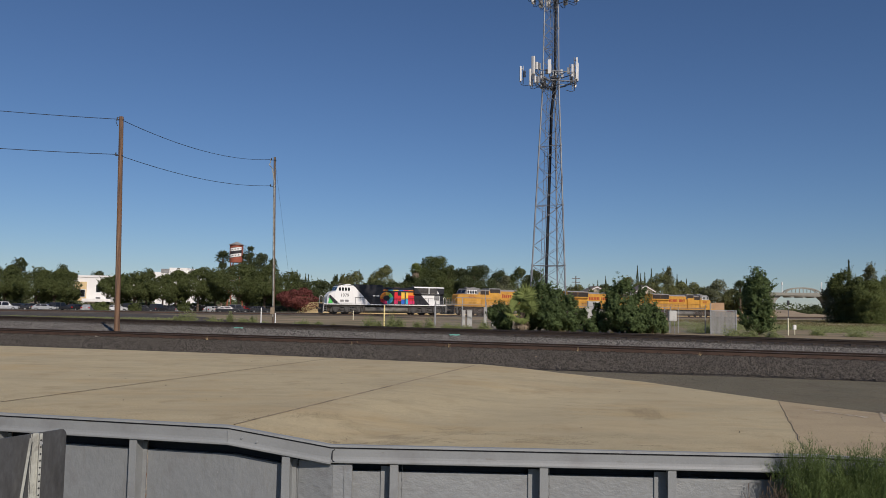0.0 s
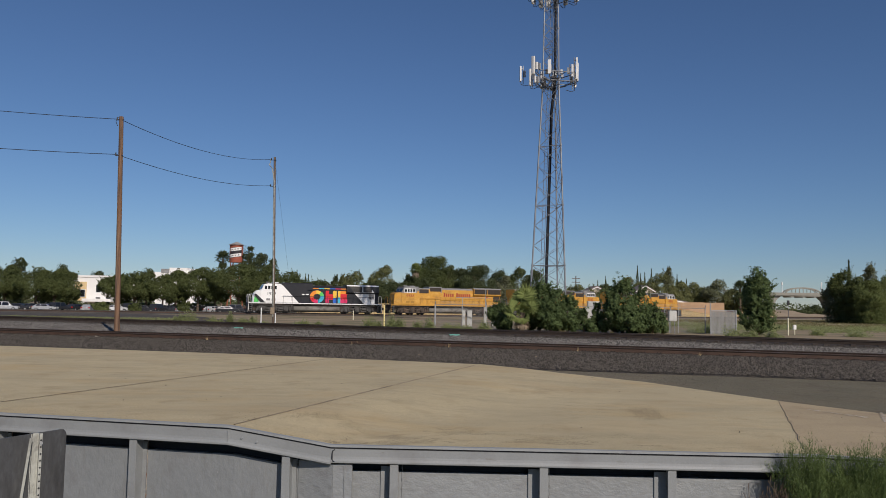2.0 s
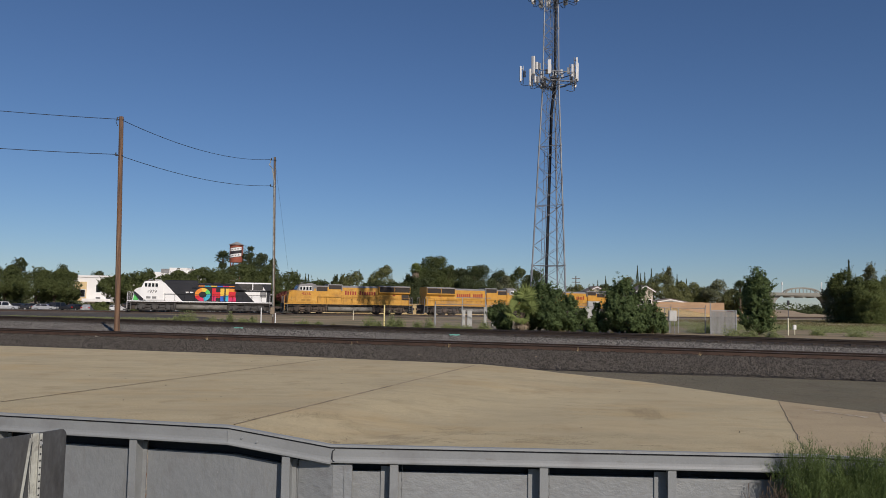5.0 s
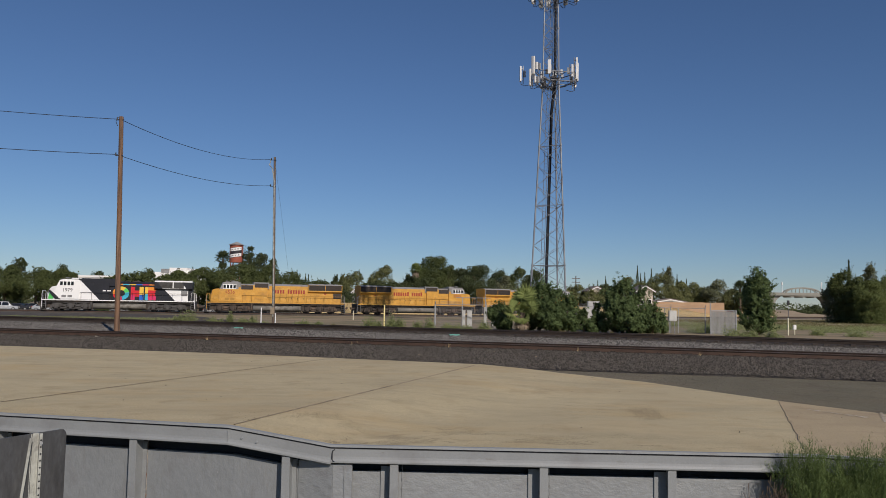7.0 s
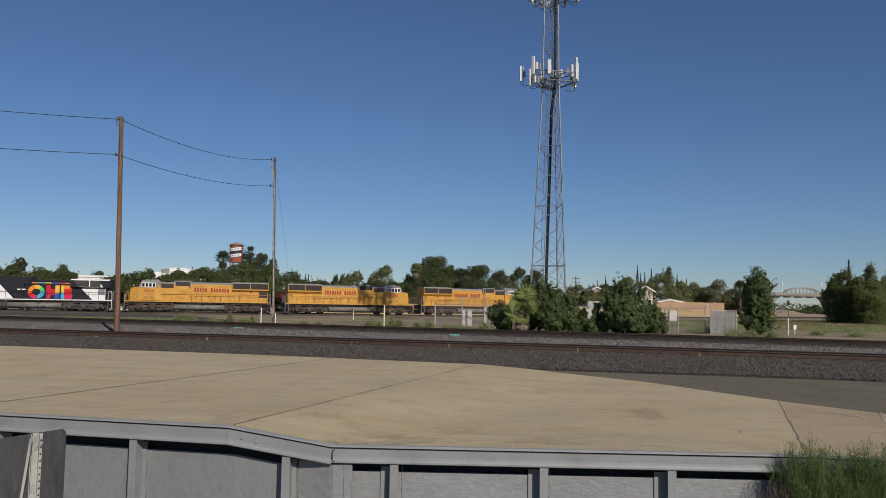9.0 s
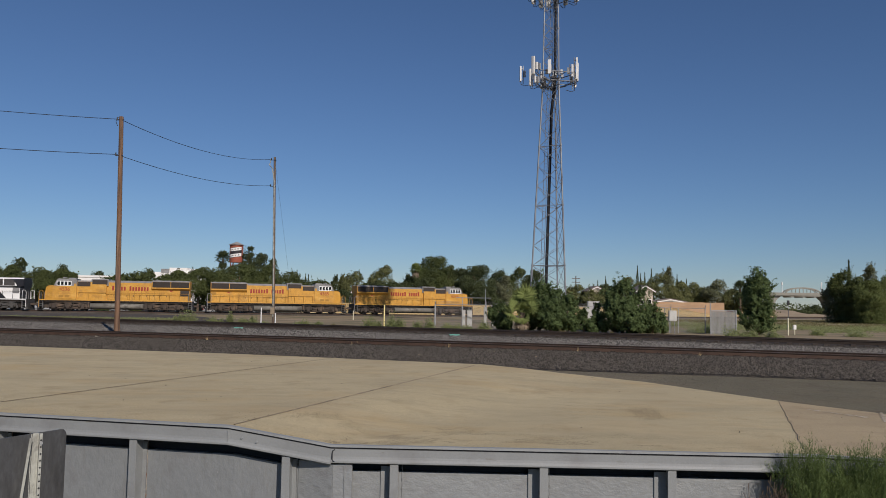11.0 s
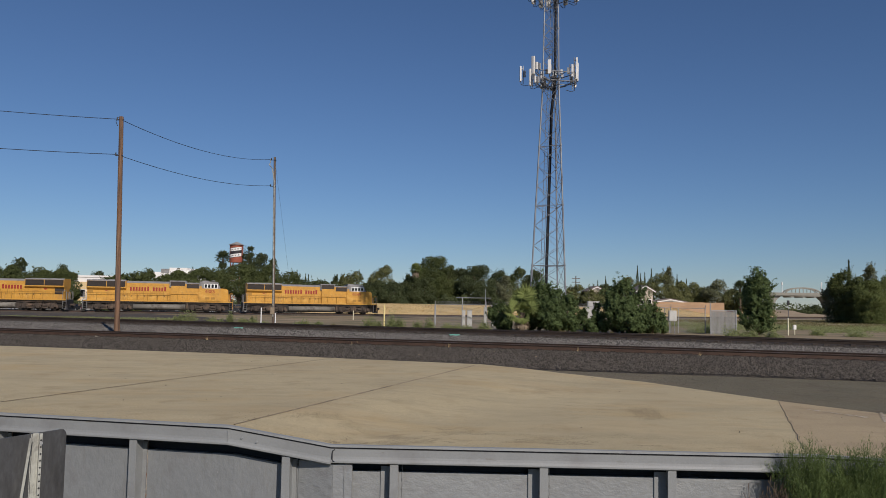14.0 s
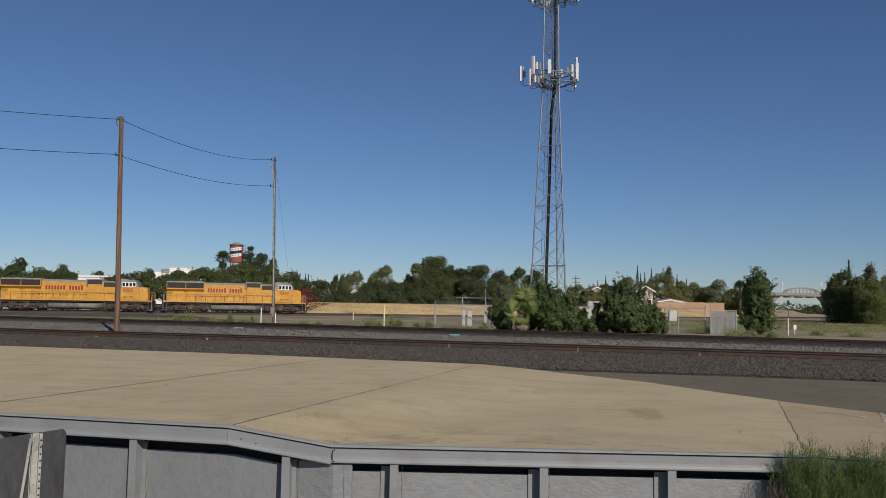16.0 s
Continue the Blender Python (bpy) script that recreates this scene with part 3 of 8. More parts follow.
def strip(bm, line, d0, d1, z0, z1, only=None):
    """A bar of rectangular section that follows a polyline, or one mitred stretch of it."""
    a, b = offset_line(line, d0), offset_line(line, d1)
    rise = WALL_Z if line is WALL else [0.0] * len(line)
    if only is not None:
        a, b, line, rise = a[only:only + 2], b[only:only + 2], line[only:only + 2], rise[only:only + 2]
    ring = [[bm.verts.new((p.x, p.y, z + rise[i])) for p, z in ((a[i], z0), (b[i], z0), (b[i], z1), (a[i], z1))] for i in range(len(line))]
    for r, s in zip(ring, ring[1:]):
        for k in range(4):
            bm.faces.new((r[k], r[(k + 1) % 4], s[(k + 1) % 4], s[k]))
    bm.faces.new(ring[0])
    bm.faces.new(ring[-1][::-1])
    bmesh.ops.recalc_face_normals(bm, faces=bm.faces)


def strip_profile(bm, line, profile, only):
    """A closed profile (offset, height) carried along one mitred stretch of a polyline."""
    rings = []
    for q in (only, only + 1):
        rings.append([bm.verts.new((*offset_line(line, d)[q], z + WALL_Z[q])) for d, z in profile])
    n = len(profile)
    for k in range(n):
        bm.faces.new((rings[0][k], rings[0][(k + 1) % n], rings[1][(k + 1) % n], rings[1][k]))
    bm.faces.new(rings[0])
    bm.faces.new(rings[1][::-1])
    bmesh.ops.recalc_face_normals(bm, faces=bm.faces)


def build_wall():
    wall = thing("retaining_wall", "grey painted steel retaining wall with channel cap and posts", "retaining wall", kind="structure")
    depth = [0.2, 0.2, 0.2, 0.17, 0.17, 0.17]
    for i in range(len(WALL) - 1):
        low = -0.245 if i < 3 else -0.223
        bm = bmesh.new()
        strip(bm, WALL, -0.04, 0.034, -0.02, 0.01, i)
        part("cap_strip", bm, "cap_edge", wall)
        bm = bmesh.new()
        strip(bm, WALL, -0.03, 0.006, -0.046, -0.018, i)
        part("cap_groove", bm, "gasket", wall)
        # cap channel: web, upper lip and lower flange
        bm = bmesh.new()
        strip_profile(bm, WALL, [(-depth[i] - 0.02, low), (0.036, low), (0.044, low + 0.008), (0.044, low + 0.026), (0.03, low + 0.055), (0.024, low + 0.085), (0.024, -0.046), (0.0, -0.043), (0.0, low + 0.03), (-depth[i] - 0.02, low + 0.03)], i)
        part("cap_channel", bm, "grey_paint", wall)
        # panels stop short of the cap; the near-black backing paints its shadow
        bm = bmesh.new()
        strip(bm, WALL, -depth[i] - 0.06, -depth[i], YARD, low - (0.165 if i < 3 else 0.135), i)
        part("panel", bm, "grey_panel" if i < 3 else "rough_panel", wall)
        bm = bmesh.new()
        strip(bm, WALL, -depth[i] - 0.16, -depth[i] - 0.13, YARD, low + 0.01, i)
        part("panel_backing", bm, "gasket", wall)
    # posts of rolled steel section: outer flange, web and inner flange
    posts = [(-15.5, 0), (-13.3, 0), (-11.0, 0), (-8.7, 0), (-6.35, 0), (-4.19, 1), (-2.017, 2), (-0.59, 3), (1.35, 3), (2.99, 3), (4.6, 3), (6.9, 5), (8.9, 5), (10.9, 5)]
    for x, s in posts:
        a, b = Vector(WALL[s]), Vector(WALL[s + 1])
        e = (b - a).normalized()
        p = a.lerp(b, (x - a.x) / (b.x - a.x))
        n = Vector((e.y, -e.x))
        m = Matrix(((e.x, n.x, 0, p.x), (e.y, n.y, 0, p.y), (0, 0, 1, 0), (0, 0, 0, 1)))
        back = depth[s]
        top = (-0.246 if s < 3 else -0.224) + WALL_Z[s] + (WALL_Z[s + 1] - WALL_Z[s]) * (x - a.x) / (b.x - a.x) - (0.012 if s == 2 else 0)
        bm = bmesh.new()
        box(bm, -0.055, 0.055, 0.0, 0.02, YARD, top, 0.005, m)
        box(bm, -0.03, 0.03, -back + 0.02, 0.0, YARD, top, 0, m)
        box(bm, -0.085 if s < 3 else -0.19, 0.085 if s < 3 else 0.05, -back + 0.002, -back + 0.024, YARD, top - 0.06, 0.004, m)
        part("post", bm, "grey_paint", wall)
        bm = bmesh.new()
        k = np.arange(90)
        pts = [m @ Vector((0.092 + 0.006 * noise.noise((q * 0.5, x, 0)), -back + 0.006, top - 0.03 - 0.014 * q)) for q in k]
        chain(bm, pts, [0.003 + 0.008 * max(noise.noise((q * 0.34, x, 7)) + 0.15, 0.0) for q in k], 5)
        part("weld_seam", bm, "weld_rust" if s < 2 else "grey_paint", wall)
    bm = bmesh.new()
    chain(bm, [(-1.365, 10.15, -0.247), (-1.392, 10.152, -0.262), (-1.4, 10.154, -0.3), (-1.4, 10.15, -0.37), (-1.39, 10.14, -0.392), (-1.365, 10.135, -0.4)], [0.005, 0.007, 0.007, 0.008, 0.006, 0.003], 6)
    part("cap_joint", bm, "gasket", wall)
    bm = bmesh.new()
    rod(bm, (-2.812, 10.326, -0.2), (-2.812, 10.326, -0.06), 0.009, None, 6)
    part("weld_seam", bm, "grey_paint", wall)
    # folded corner plate at the bend
    bm = bmesh.new()
    strip(bm, [(-1.88, 10.44), (-1.40, 10.21), (-1.14, 10.185)], -0.03, 0.006, YARD, -0.4455)
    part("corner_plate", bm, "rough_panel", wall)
    for q in range(2):
        bm = bmesh.new()
        pts = [Vector((-1.39 + 0.15 * q + 0.004 * noise.noise((k * 0.3, q, 3)), 10.198 - 0.018 * q, -0.45 - 0.014 * k)) for k in range(60)]
        chain(bm, pts, [0.003 + 0.005 * max(noise.noise((k * 0.4, q, 5)) + 0.2, 0.0) for k in range(60)], 5)
        part("weld_seam", bm, "grey_paint", wall)
    for x, z in ((-2.62, -0.12), (-2.42, -0.14)):
        k = (x + 2.81) / 1.397
        y = 10.36 - k * 0.17
        bm = bmesh.new()
        rod(bm, (x, y - 0.015, z - 0.2 * k), (x - 0.005, y - 0.042, z - 0.2 * k), 0.016, 0.012, 8)
        part("bolt_head", bm, "grey_paint", wall)
    for k in range(4):
        x = -3.42 + 0.045 * k
        y = 10.36 + (-2.81 - x) * 0.2257
        bm = bmesh.new()
        rod(bm, (x, y - 0.01, -0.125 - 0.02 * (k % 2)), (x - 0.005, y - 0.0225, -0.125 - 0.02 * (k % 2)), 0.007, 0.007, 6)
        part("drill_hole", bm, "gasket", wall)
    return wall


# ---- main tracks ----
def rail_profile():
    return [(-0.07, 0), (0.07, 0), (0.07, 0.014), (0.012, 0.04), (0.012, 0.125), (0.036, 0.135), (0.036, 0.165), (0.03, 0.172), (-0.03, 0.172), (-0.036, 0.165), (-0.036, 0.135), (-0.012, 0.125), (-0.012, 0.04), (-0.07, 0.014)]


def sweep(bm, line, z, profile):
    """A profile (side, height) carried along points in plan."""
    rings = []
    for i, p in enumerate(line):
        a, b = Vector(line[max(i - 1, 0)]), Vector(line[min(i + 1, len(line) - 1)])
        e = (b - a).normalized()
        n = Vector((-e.y, e.x))
        rings.append([bm.verts.new((p[0] + n.x * s, p[1] + n.y * s, z + h)) for s, h in profile])
    k = len(profile)
    for r, s in zip(rings, rings[1:]):
        for i in range(k):
            bm.faces.new((r[i], r[(i + 1) % k], s[(i + 1) % k], s[i]))


def side_line(line, d):
    out = []
    for i, p in enumerate(line):
        a, b = Vector(line[max(i - 1, 0)]), Vector(line[min(i + 1, len(line) - 1)])
        e = (b - a).normalized()
        out.append((p[0] - e.y * d, p[1] + e.x * d))
    return out


def build_track(name, line, top, material, label, ties=True, tie_step=0.55, span=(-32, 26), tie_parts=True):
    """Two rails on ties along a line in plan; top is the height of the rail heads."""
    track = thing(name, label, "railway track", kind="structure")
    for d in (-0.753, 0.753):
        bm = bmesh.new()
        sweep(bm, side_line(line, d), top - 0.172, rail_profile())
        rail = part("rail", bm, material, track)
        bm = bmesh.new()
        sweep(bm, side_line(line, d), top, [(-0.027, 0.0), (0.027, 0.0), (0.027, 0.002), (-0.027, 0.002)])
        part("running_surface", bm, "rail_top", rail)
        for e in (-1, 1):
            bm = bmesh.new()
            sweep(bm, side_line(line, d), top, [(e * 0.0375, -0.036), (e * 0.0375, -0.004), (e * 0.0405, -0.006), (e * 0.0405, -0.034)])
            part("rail_head_side", bm, "rail_dark", rail)
    if not ties:
        return track
    bm = bmesh.new()
    box(bm, -1.3, 1.3, -0.115, 0.115, -0.17, 0.0, 0.012)
    me = finish(bm, "tie", "tie")
    bm = bmesh.new()
    for d in (-0.753, 0.753):
        box(bm, d - 0.19, d + 0.19, -0.1, 0.1, 0.002, 0.022)
        for e in (-0.125, 0.125):
            for g in (-0.06, 0.06):
                box(bm, d + e - 0.016, d + e + 0.016, g - 0.016, g + 0.016, 0.022, 0.05)
    plates = finish(bm, "tie_plates", "rail_dark")
    run, k = 0.0, 0.0
    for a, b in zip(line, line[1:]):
        a, b = Vector(a), Vector(b)
        e = b - a
        length = e.length
        e.normalize()
        while k < run + length:
            p = a + e * (k - run)
            if span[0] < p.x < span[1]:
                ang = math.atan2(e.y, e.x) + math.pi / 2
                tie = part("tie", me, None, track, at=Matrix.Translation((p.x, p.y, top - 0.175 + 0.01 * math.sin(k * 7))) @ Matrix.Rotation(ang + 0.02 * math.sin(k * 5), 4, "Z"))
                part("tie_plates", plates, None, tie)
            k += tie_step
        run += length
    return track


NEAR = [(-300, 113.5), (-120, 64.0), (-60, 48.0), (-40, 42.95), (-21.2, 37.75), (-9.66, 34.6), (0.06, 31.95), (8.31, 29.5), (14.41, 27.5), (30, 22.3), (80, 5.8)]
FAR = [(-260, 155.0), (-120, 96.3), (-33.8, 59.4), (-14.8, 52.2), (-6.5, 48.5), (0.5, 45.3), (6.8, 42.9), (12.3, 40.6), (20.7, 36.7), (40, 28.0), (90, 5.5)]


def line_y(line, x):
    for (a, b), (c, d) in zip(line, line[1:]):
        if a <= x <= c:
            return b + (d - b) * (x - a) / (c - a)
    return line[-1][1]


def build_beds():
    """Ballast: a dark shoulder before the near track, pale stone between the tracks, a dark bed under the far ones."""
    rng = np.random.default_rng(3)

    def bed(name, mat, label, rows):
        # rows: (line function, height) from near to far
        bm = bmesh.new()
        xs = [-250, -160, -110, -80] + [-60 + 1.0 * i for i in range(111)] + [60, 75]
        prev = None
        for fn, z, *low in rows:
            line = [bm.verts.new((x, fn(x), z - (low[0] if low else 0) * DROP * min(max((x - 1.1) / 1.4, 0), 1) + (noise.noise((x * 0.8, fn(x) * 0.8, 0)) * 0.03))) for x in xs]
            if prev:
                for i in range(len(xs) - 1):
                    bm.faces.new((prev[i], prev[i + 1], line[i + 1], line[i]))
            prev = line
        ob = part(name, bm, mat, None, smooth=True)
        return tagged(ob, label, "ballast", kind="structure")

    def near(d):
        return lambda x: line_y(NEAR, x) + d

    def far(d):
        return lambda x: line_y(FAR, x) + d

    def edge(d):
        def f(x):
            e = line_y([(-300, 101.0)] + SLAB_EDGE[:3] + [(1.1, 21.82), (2.5, 22.95), (11.9, 20.72), (40, 12.3), (90, -3)], x) + d
            return e
        return f

    def share(k):
        return lambda x: (line_y(NEAR, x) + 1.9) * (1 - k) + (line_y(FAR, x) - 1.55) * k

    bed("ballast_bed_near", "ballast_dark", "dark oily ballast shoulder beside the near track",
        [(edge(-0.3), -0.13, 1), (edge(0.15), -0.03, 1), (edge(1.2), 0.0, 0.85)] + [(lambda x, k=k: edge(1.2)(x) * (1 - k) + near(-2.4)(x) * k, 0.0, 0.85 * (1 - k)) for k in (0.25, 0.5, 0.75)]
        + [(near(-2.4), -0.01), (near(-1.9), -0.035), (near(-1.35), -0.075), (near(-0.75), -0.06), (near(0), -0.085), (near(1.5), -0.06), (near(1.95), -0.05)])
    bed("ballast_bed_middle", "ballast_pale", "pale grey ballast between the tracks",
        [(near(1.85), -0.045), (near(2.4), -0.05)] + [(share(k), -0.07) for k in (0.1, 0.2, 0.3, 0.4, 0.5, 0.6, 0.7, 0.8, 0.9)] + [(share(1.0), -0.03)])
    bed("ballast_bed_far", "ballast_black", "black oily ballast under the far track",
        [(far(-1.75), -0.09), (far(-1.45), 0.0), (far(-1.1), 0.075), (far(0), 0.08), (far(1.3), 0.08), (far(2.0), 0.02), (far(2.9), -0.25)])

    def scatter(name, mat, label, lo, hi, n, size, z, x0=-34, x1=26, sink=0.0):
        x = rng.uniform(x0, x1, n)
        k = rng.random(n)
        y = np.array([lo(a) * (1 - b) + hi(a) * b for a, b in zip(x, k)])
        fall = sink * DROP * np.clip((x - 1.1) / 1.4, 0, 1) * (1 - k) * 0.9
        v, f = stones(np.stack([x, y, np.full(n, z) - fall + rng.normal(size=n) * 0.012], 1), size, rng)
        ob = new(name, raw_mesh(name, v, f, mat))
        tagged(ob, label, "gravel", kind="stuff")
    scatter("dark_gravel", "stone_dark", "loose dark ballast stones before the near track", edge(0.1), near(-2.2), 72000, 0.031, 0.012, -24, 19, sink=1.0)
    scatter("dark_gravel", "stone_dark", "loose dark ballast stones in the near track", near(-2.3), near(1.9), 30000, 0.03, -0.06, -26, 21)
    scatter("pale_gravel", "stone_pale", "loose pale ballast stones between the tracks", near(1.9), share(1.0), 52000, 0.043, -0.062, -32, 25)
    scatter("dark_gravel", "stone_dark", "loose dark ballast stones by the far tracks", far(-1.75), far(-1.2), 9000, 0.03, 0.0, -40, 27)


def build_asphalt():
    bm = bmesh.new()
    out = [(1.15, 21.6), (2.3, 20.2), (4.9, 18.6), (6.84, 15.8), (8.0, 14.0), (10.2, 11.3), (15.6, 6.8), (70, -10), (70, 3.0), (40, 12.5), (11.9, 20.9), (7.47, 22.0), (2.5, 23.2)]
    slab_mesh(bm, out, -0.4, -0.035 - DROP)
    ob = part("road", bm, "asphalt", None)
    tagged(ob, "cracked dark grey asphalt strip beside the slab", "road", kind="structure")
    rng = np.random.default_rng(8)
    x = rng.uniform(2.7, 17, 16000)
    lo = np.interp(x, [e[0] for e in SLAB_EDGE], [e[1] for e in SLAB_EDGE]) + 0.1
    hi = np.interp(x, [2.5, 11.9, 40], [22.9, 20.7, 12.3])
    y = lo + (hi - lo) * rng.random(16000)
    v, f = stones(np.stack([x, y, np.full(16000, -0.033 - DROP)], 1)[hi > lo], 0.009, rng)
    tagged(new("road_grit", raw_mesh("road_grit", v, f, "road_grit")), "pale grit on the old asphalt", "grit", kind="stuff")


def build_cracks():
    """Open cracks, tarred in time: thin wandering strips a hair above the surface."""
    rng = np.random.default_rng(19)
    rows = [("slab", (3.55, 10.35), (4.62, 10.62), 0.006), ("slab", (5.05, 10.9), (5.75, 11.35), 0.004), ("slab", (5.2, 11.4), (5.55, 11.8), 0.004), ("slab", (-1.2, 10.75), (1.6, 10.62), 0.004),
            ("road", (6.2, 19.0), (12.5, 15.4), 0.014), ("road", (8.6, 20.6), (10.3, 14.6), 0.012), ("road", (5.0, 21.6), (9.0, 20.2), 0.012), ("road", (11.5, 19.4), (12.8, 12.6), 0.012)]
    for on, a, b, wide in rows:
        a, b = Vector(a), Vector(b)
        e = (b - a).normalized()
        n = Vector((-e.y, e.x))
        bm = bmesh.new()
        prev = None
        steps = int((b - a).length / 0.06)
        seed = rng.random() * 50
        for k in range(steps + 1):
            p = a.lerp(b, k / steps) + n * (0.12 * noise.noise((k * 0.11, seed, 0)) + 0.03 * noise.noise((k * 0.6, seed, 3)))
            q = wide * (0.4 + abs(noise.noise((k * 0.5, seed, 9)))) * math.sin(math.pi * (k + 0.5) / (steps + 1)) ** 0.4
            z = slab_z(p.x, p.y) + 0.004 if on == "slab" else -0.031 - DROP
            now = [bm.verts.new((*(p + n * q * s), z)) for s in (-1, 1)]
            if prev:
                bm.faces.new((prev[0], prev[1], now[1], now[0]))
            prev = now
        tagged(part("crack", bm, "joint" if on == "road" else "joint_tan"), "thin wandering crack in the " + ("old asphalt" if on == "road" else "concrete slab"), "crack", kind="structure")


# the train runs on a curved track of its own
PATH_X = np.linspace(-190, 190, 4000)
PATH_Y = np.where(PATH_X > -75, 131.324 + 0.4742 * PATH_X + 0.00255 * PATH_X ** 2, 131.324 + 0.4742 * -75 + 0.00255 * 75 ** 2 + (PATH_X + 75) * (0.4742 - 0.0051 * 75))
PATH_S = np.concatenate([[0], np.cumsum(np.hypot(np.diff(PATH_X), np.diff(PATH_Y)))])
PATH_S -= np.interp(0, PATH_X, PATH_S)
RAIL_TOP = -0.03


def on_path(s):
    return float(np.interp(s, PATH_S, PATH_X)), float(np.interp(s, PATH_S, PATH_Y))


def build_train_track():
    line = [on_path(s) for s in range(-150, 200, 3)]
    build_track("curved_track", line, RAIL_TOP, "rail", "rusty curved railway track through the dirt field", True, 0.6, (-72, 62))
    bm = bmesh.new()
    sweep(bm, line, 0, [(-3.0, -1.6), (-1.9, -0.3), (-1.3, -0.17), (1.3, -0.17), (1.9, -0.3), (3.0, -1.6)])
    tagged(part("ballast_bed_curve", bm, "ballast_dark", None, smooth=False), "dark ballast embankment of the curved track", "ballast", kind="structure")

    # low ridge of dark spoil behind the rails on the car park side
    bm = bmesh.new()
    sweep(bm, [on_path(s) for s in range(-150, -14, 3)], 0, [(2.2, -0.6), (2.8, -0.16), (3.6, 0.0), (4.4, 0.0), (6.5, -1.6)])
    tagged(part("spoil_ridge", bm, "ballast_dark", None), "low ridge of dark ballast behind the curved track", "ballast", kind="structure")
    # dark gravel spread between the curved track and the main line
    bm = bmesh.new()
    xs = [-96 + 2 * k for k in range(39)]
    rows = []
    for k in range(9):
        row = []
        for x in xs:
            lo, hi = line_y(FAR, x) + 2.5, float(np.interp(x, PATH_X, PATH_Y)) - 1.6
            hi = max(hi - (max(x + 46, 0) ** 2) * 0.07 - 1.5 * noise.noise((x * 0.4, 7, 0)), lo + 0.5)
            y = lo + (hi - lo) * k / 8
            row.append(bm.verts.new((x, y, ground_height(x, y) + 0.09 + 0.03 * noise.noise((x * 0.5, y * 0.5, 2)) - (0.2 if k in (0, 8) else 0))))
        rows.append(row)
    for a, b in zip(rows, rows[1:]):
        for i in range(len(xs) - 1):
            bm.faces.new((a[i], a[i + 1], b[i + 1], b[i]))
    tagged(part("gravel_apron", bm, "ballast_dark", None, smooth=True), "dark gravel spread beside the curved track", "gravel", kind="structure")


build_ground()
build_slab()
build_wall()
build_asphalt()
build_cracks()
build_beds()
build_track("near_track", NEAR, 0.15, "rail", "rusty main line track on wooden ties", span=(-36, 28))
build_track("far_track", FAR, 0.26, "rail_dark", "dark weathered main line track", span=(-48, 32))
build_train_track()


# ---- the train ----
def letters(text, size, material, name, parent, m, label=""):
    """Writing in the built-in font, as thin solid letters."""
    cu = bpy.data.curves.new(name, "FONT")
    cu.body, cu.size, cu.extrude = text, size, 0.004
    cu.align_x, cu.align_y = "CENTER", "CENTER"
    tmp = bpy.data.objects.new("writing", cu)
    scene.collection.objects.link(tmp)
    me = bpy.data.meshes.new_from_object(tmp.evaluated_get(bpy.context.evaluated_depsgraph_get()))
    bpy.data.objects.remove(tmp)
    me.name = name
    me.materials.clear()
    me.materials.append(M[material])
    return part(name, me, None, parent, label, at=m)


def on_side(x, z, y, flip):
    """A pose on a vehicle's side: flip False for its near side, True for the other."""
    return Matrix.Translation((x, y, z)) @ (Matrix.Rotation(math.pi, 4, "Z") if flip else Matrix.Identity(4)) @ Matrix.Rotation(math.pi / 2, 4, "X")


def plate(bm, outline, y, thick=0.012):
    """A thin panel proud of a side; the outline is in x and z."""
    s = 1 if y > 0 else -1
    prism(bm, outline, y, y + s * thick)


WHEELS = []


def build_truck(loco, x, mat, turn):
    truck = part("truck", truck_mesh, None, loco, at=Matrix.Translation((x, 0, 0)))
    truck.data = truck_mesh.copy()
    truck.data.materials.clear()
    truck.data.materials.append(M[mat])
    truck.data.materials.append(M["truck_dark"])
    for dx in (-1.95, 0.0, 1.95):
        w = part("wheelset", wheel_mesh, None, truck, at=Matrix.Translation((dx, 0, 0.533)))
        WHEELS.append((w, dx, turn))
    for s in (-1, 1):
        for dx in (-1.0, 1.0):
            bm = bmesh.new()
            rod(bm, (dx - 0.3, s * 1.34, 0.72), (dx + 0.3, s * 1.34, 0.72), 0.14, 0.14, 10)
            rod(bm, (dx + 0.3, s * 1.34, 0.72), (dx + 0.5, s * 1.34, 0.6), 0.05, 0.05, 6)
            part("brake_cylinder", bm, mat, truck)
    return truck


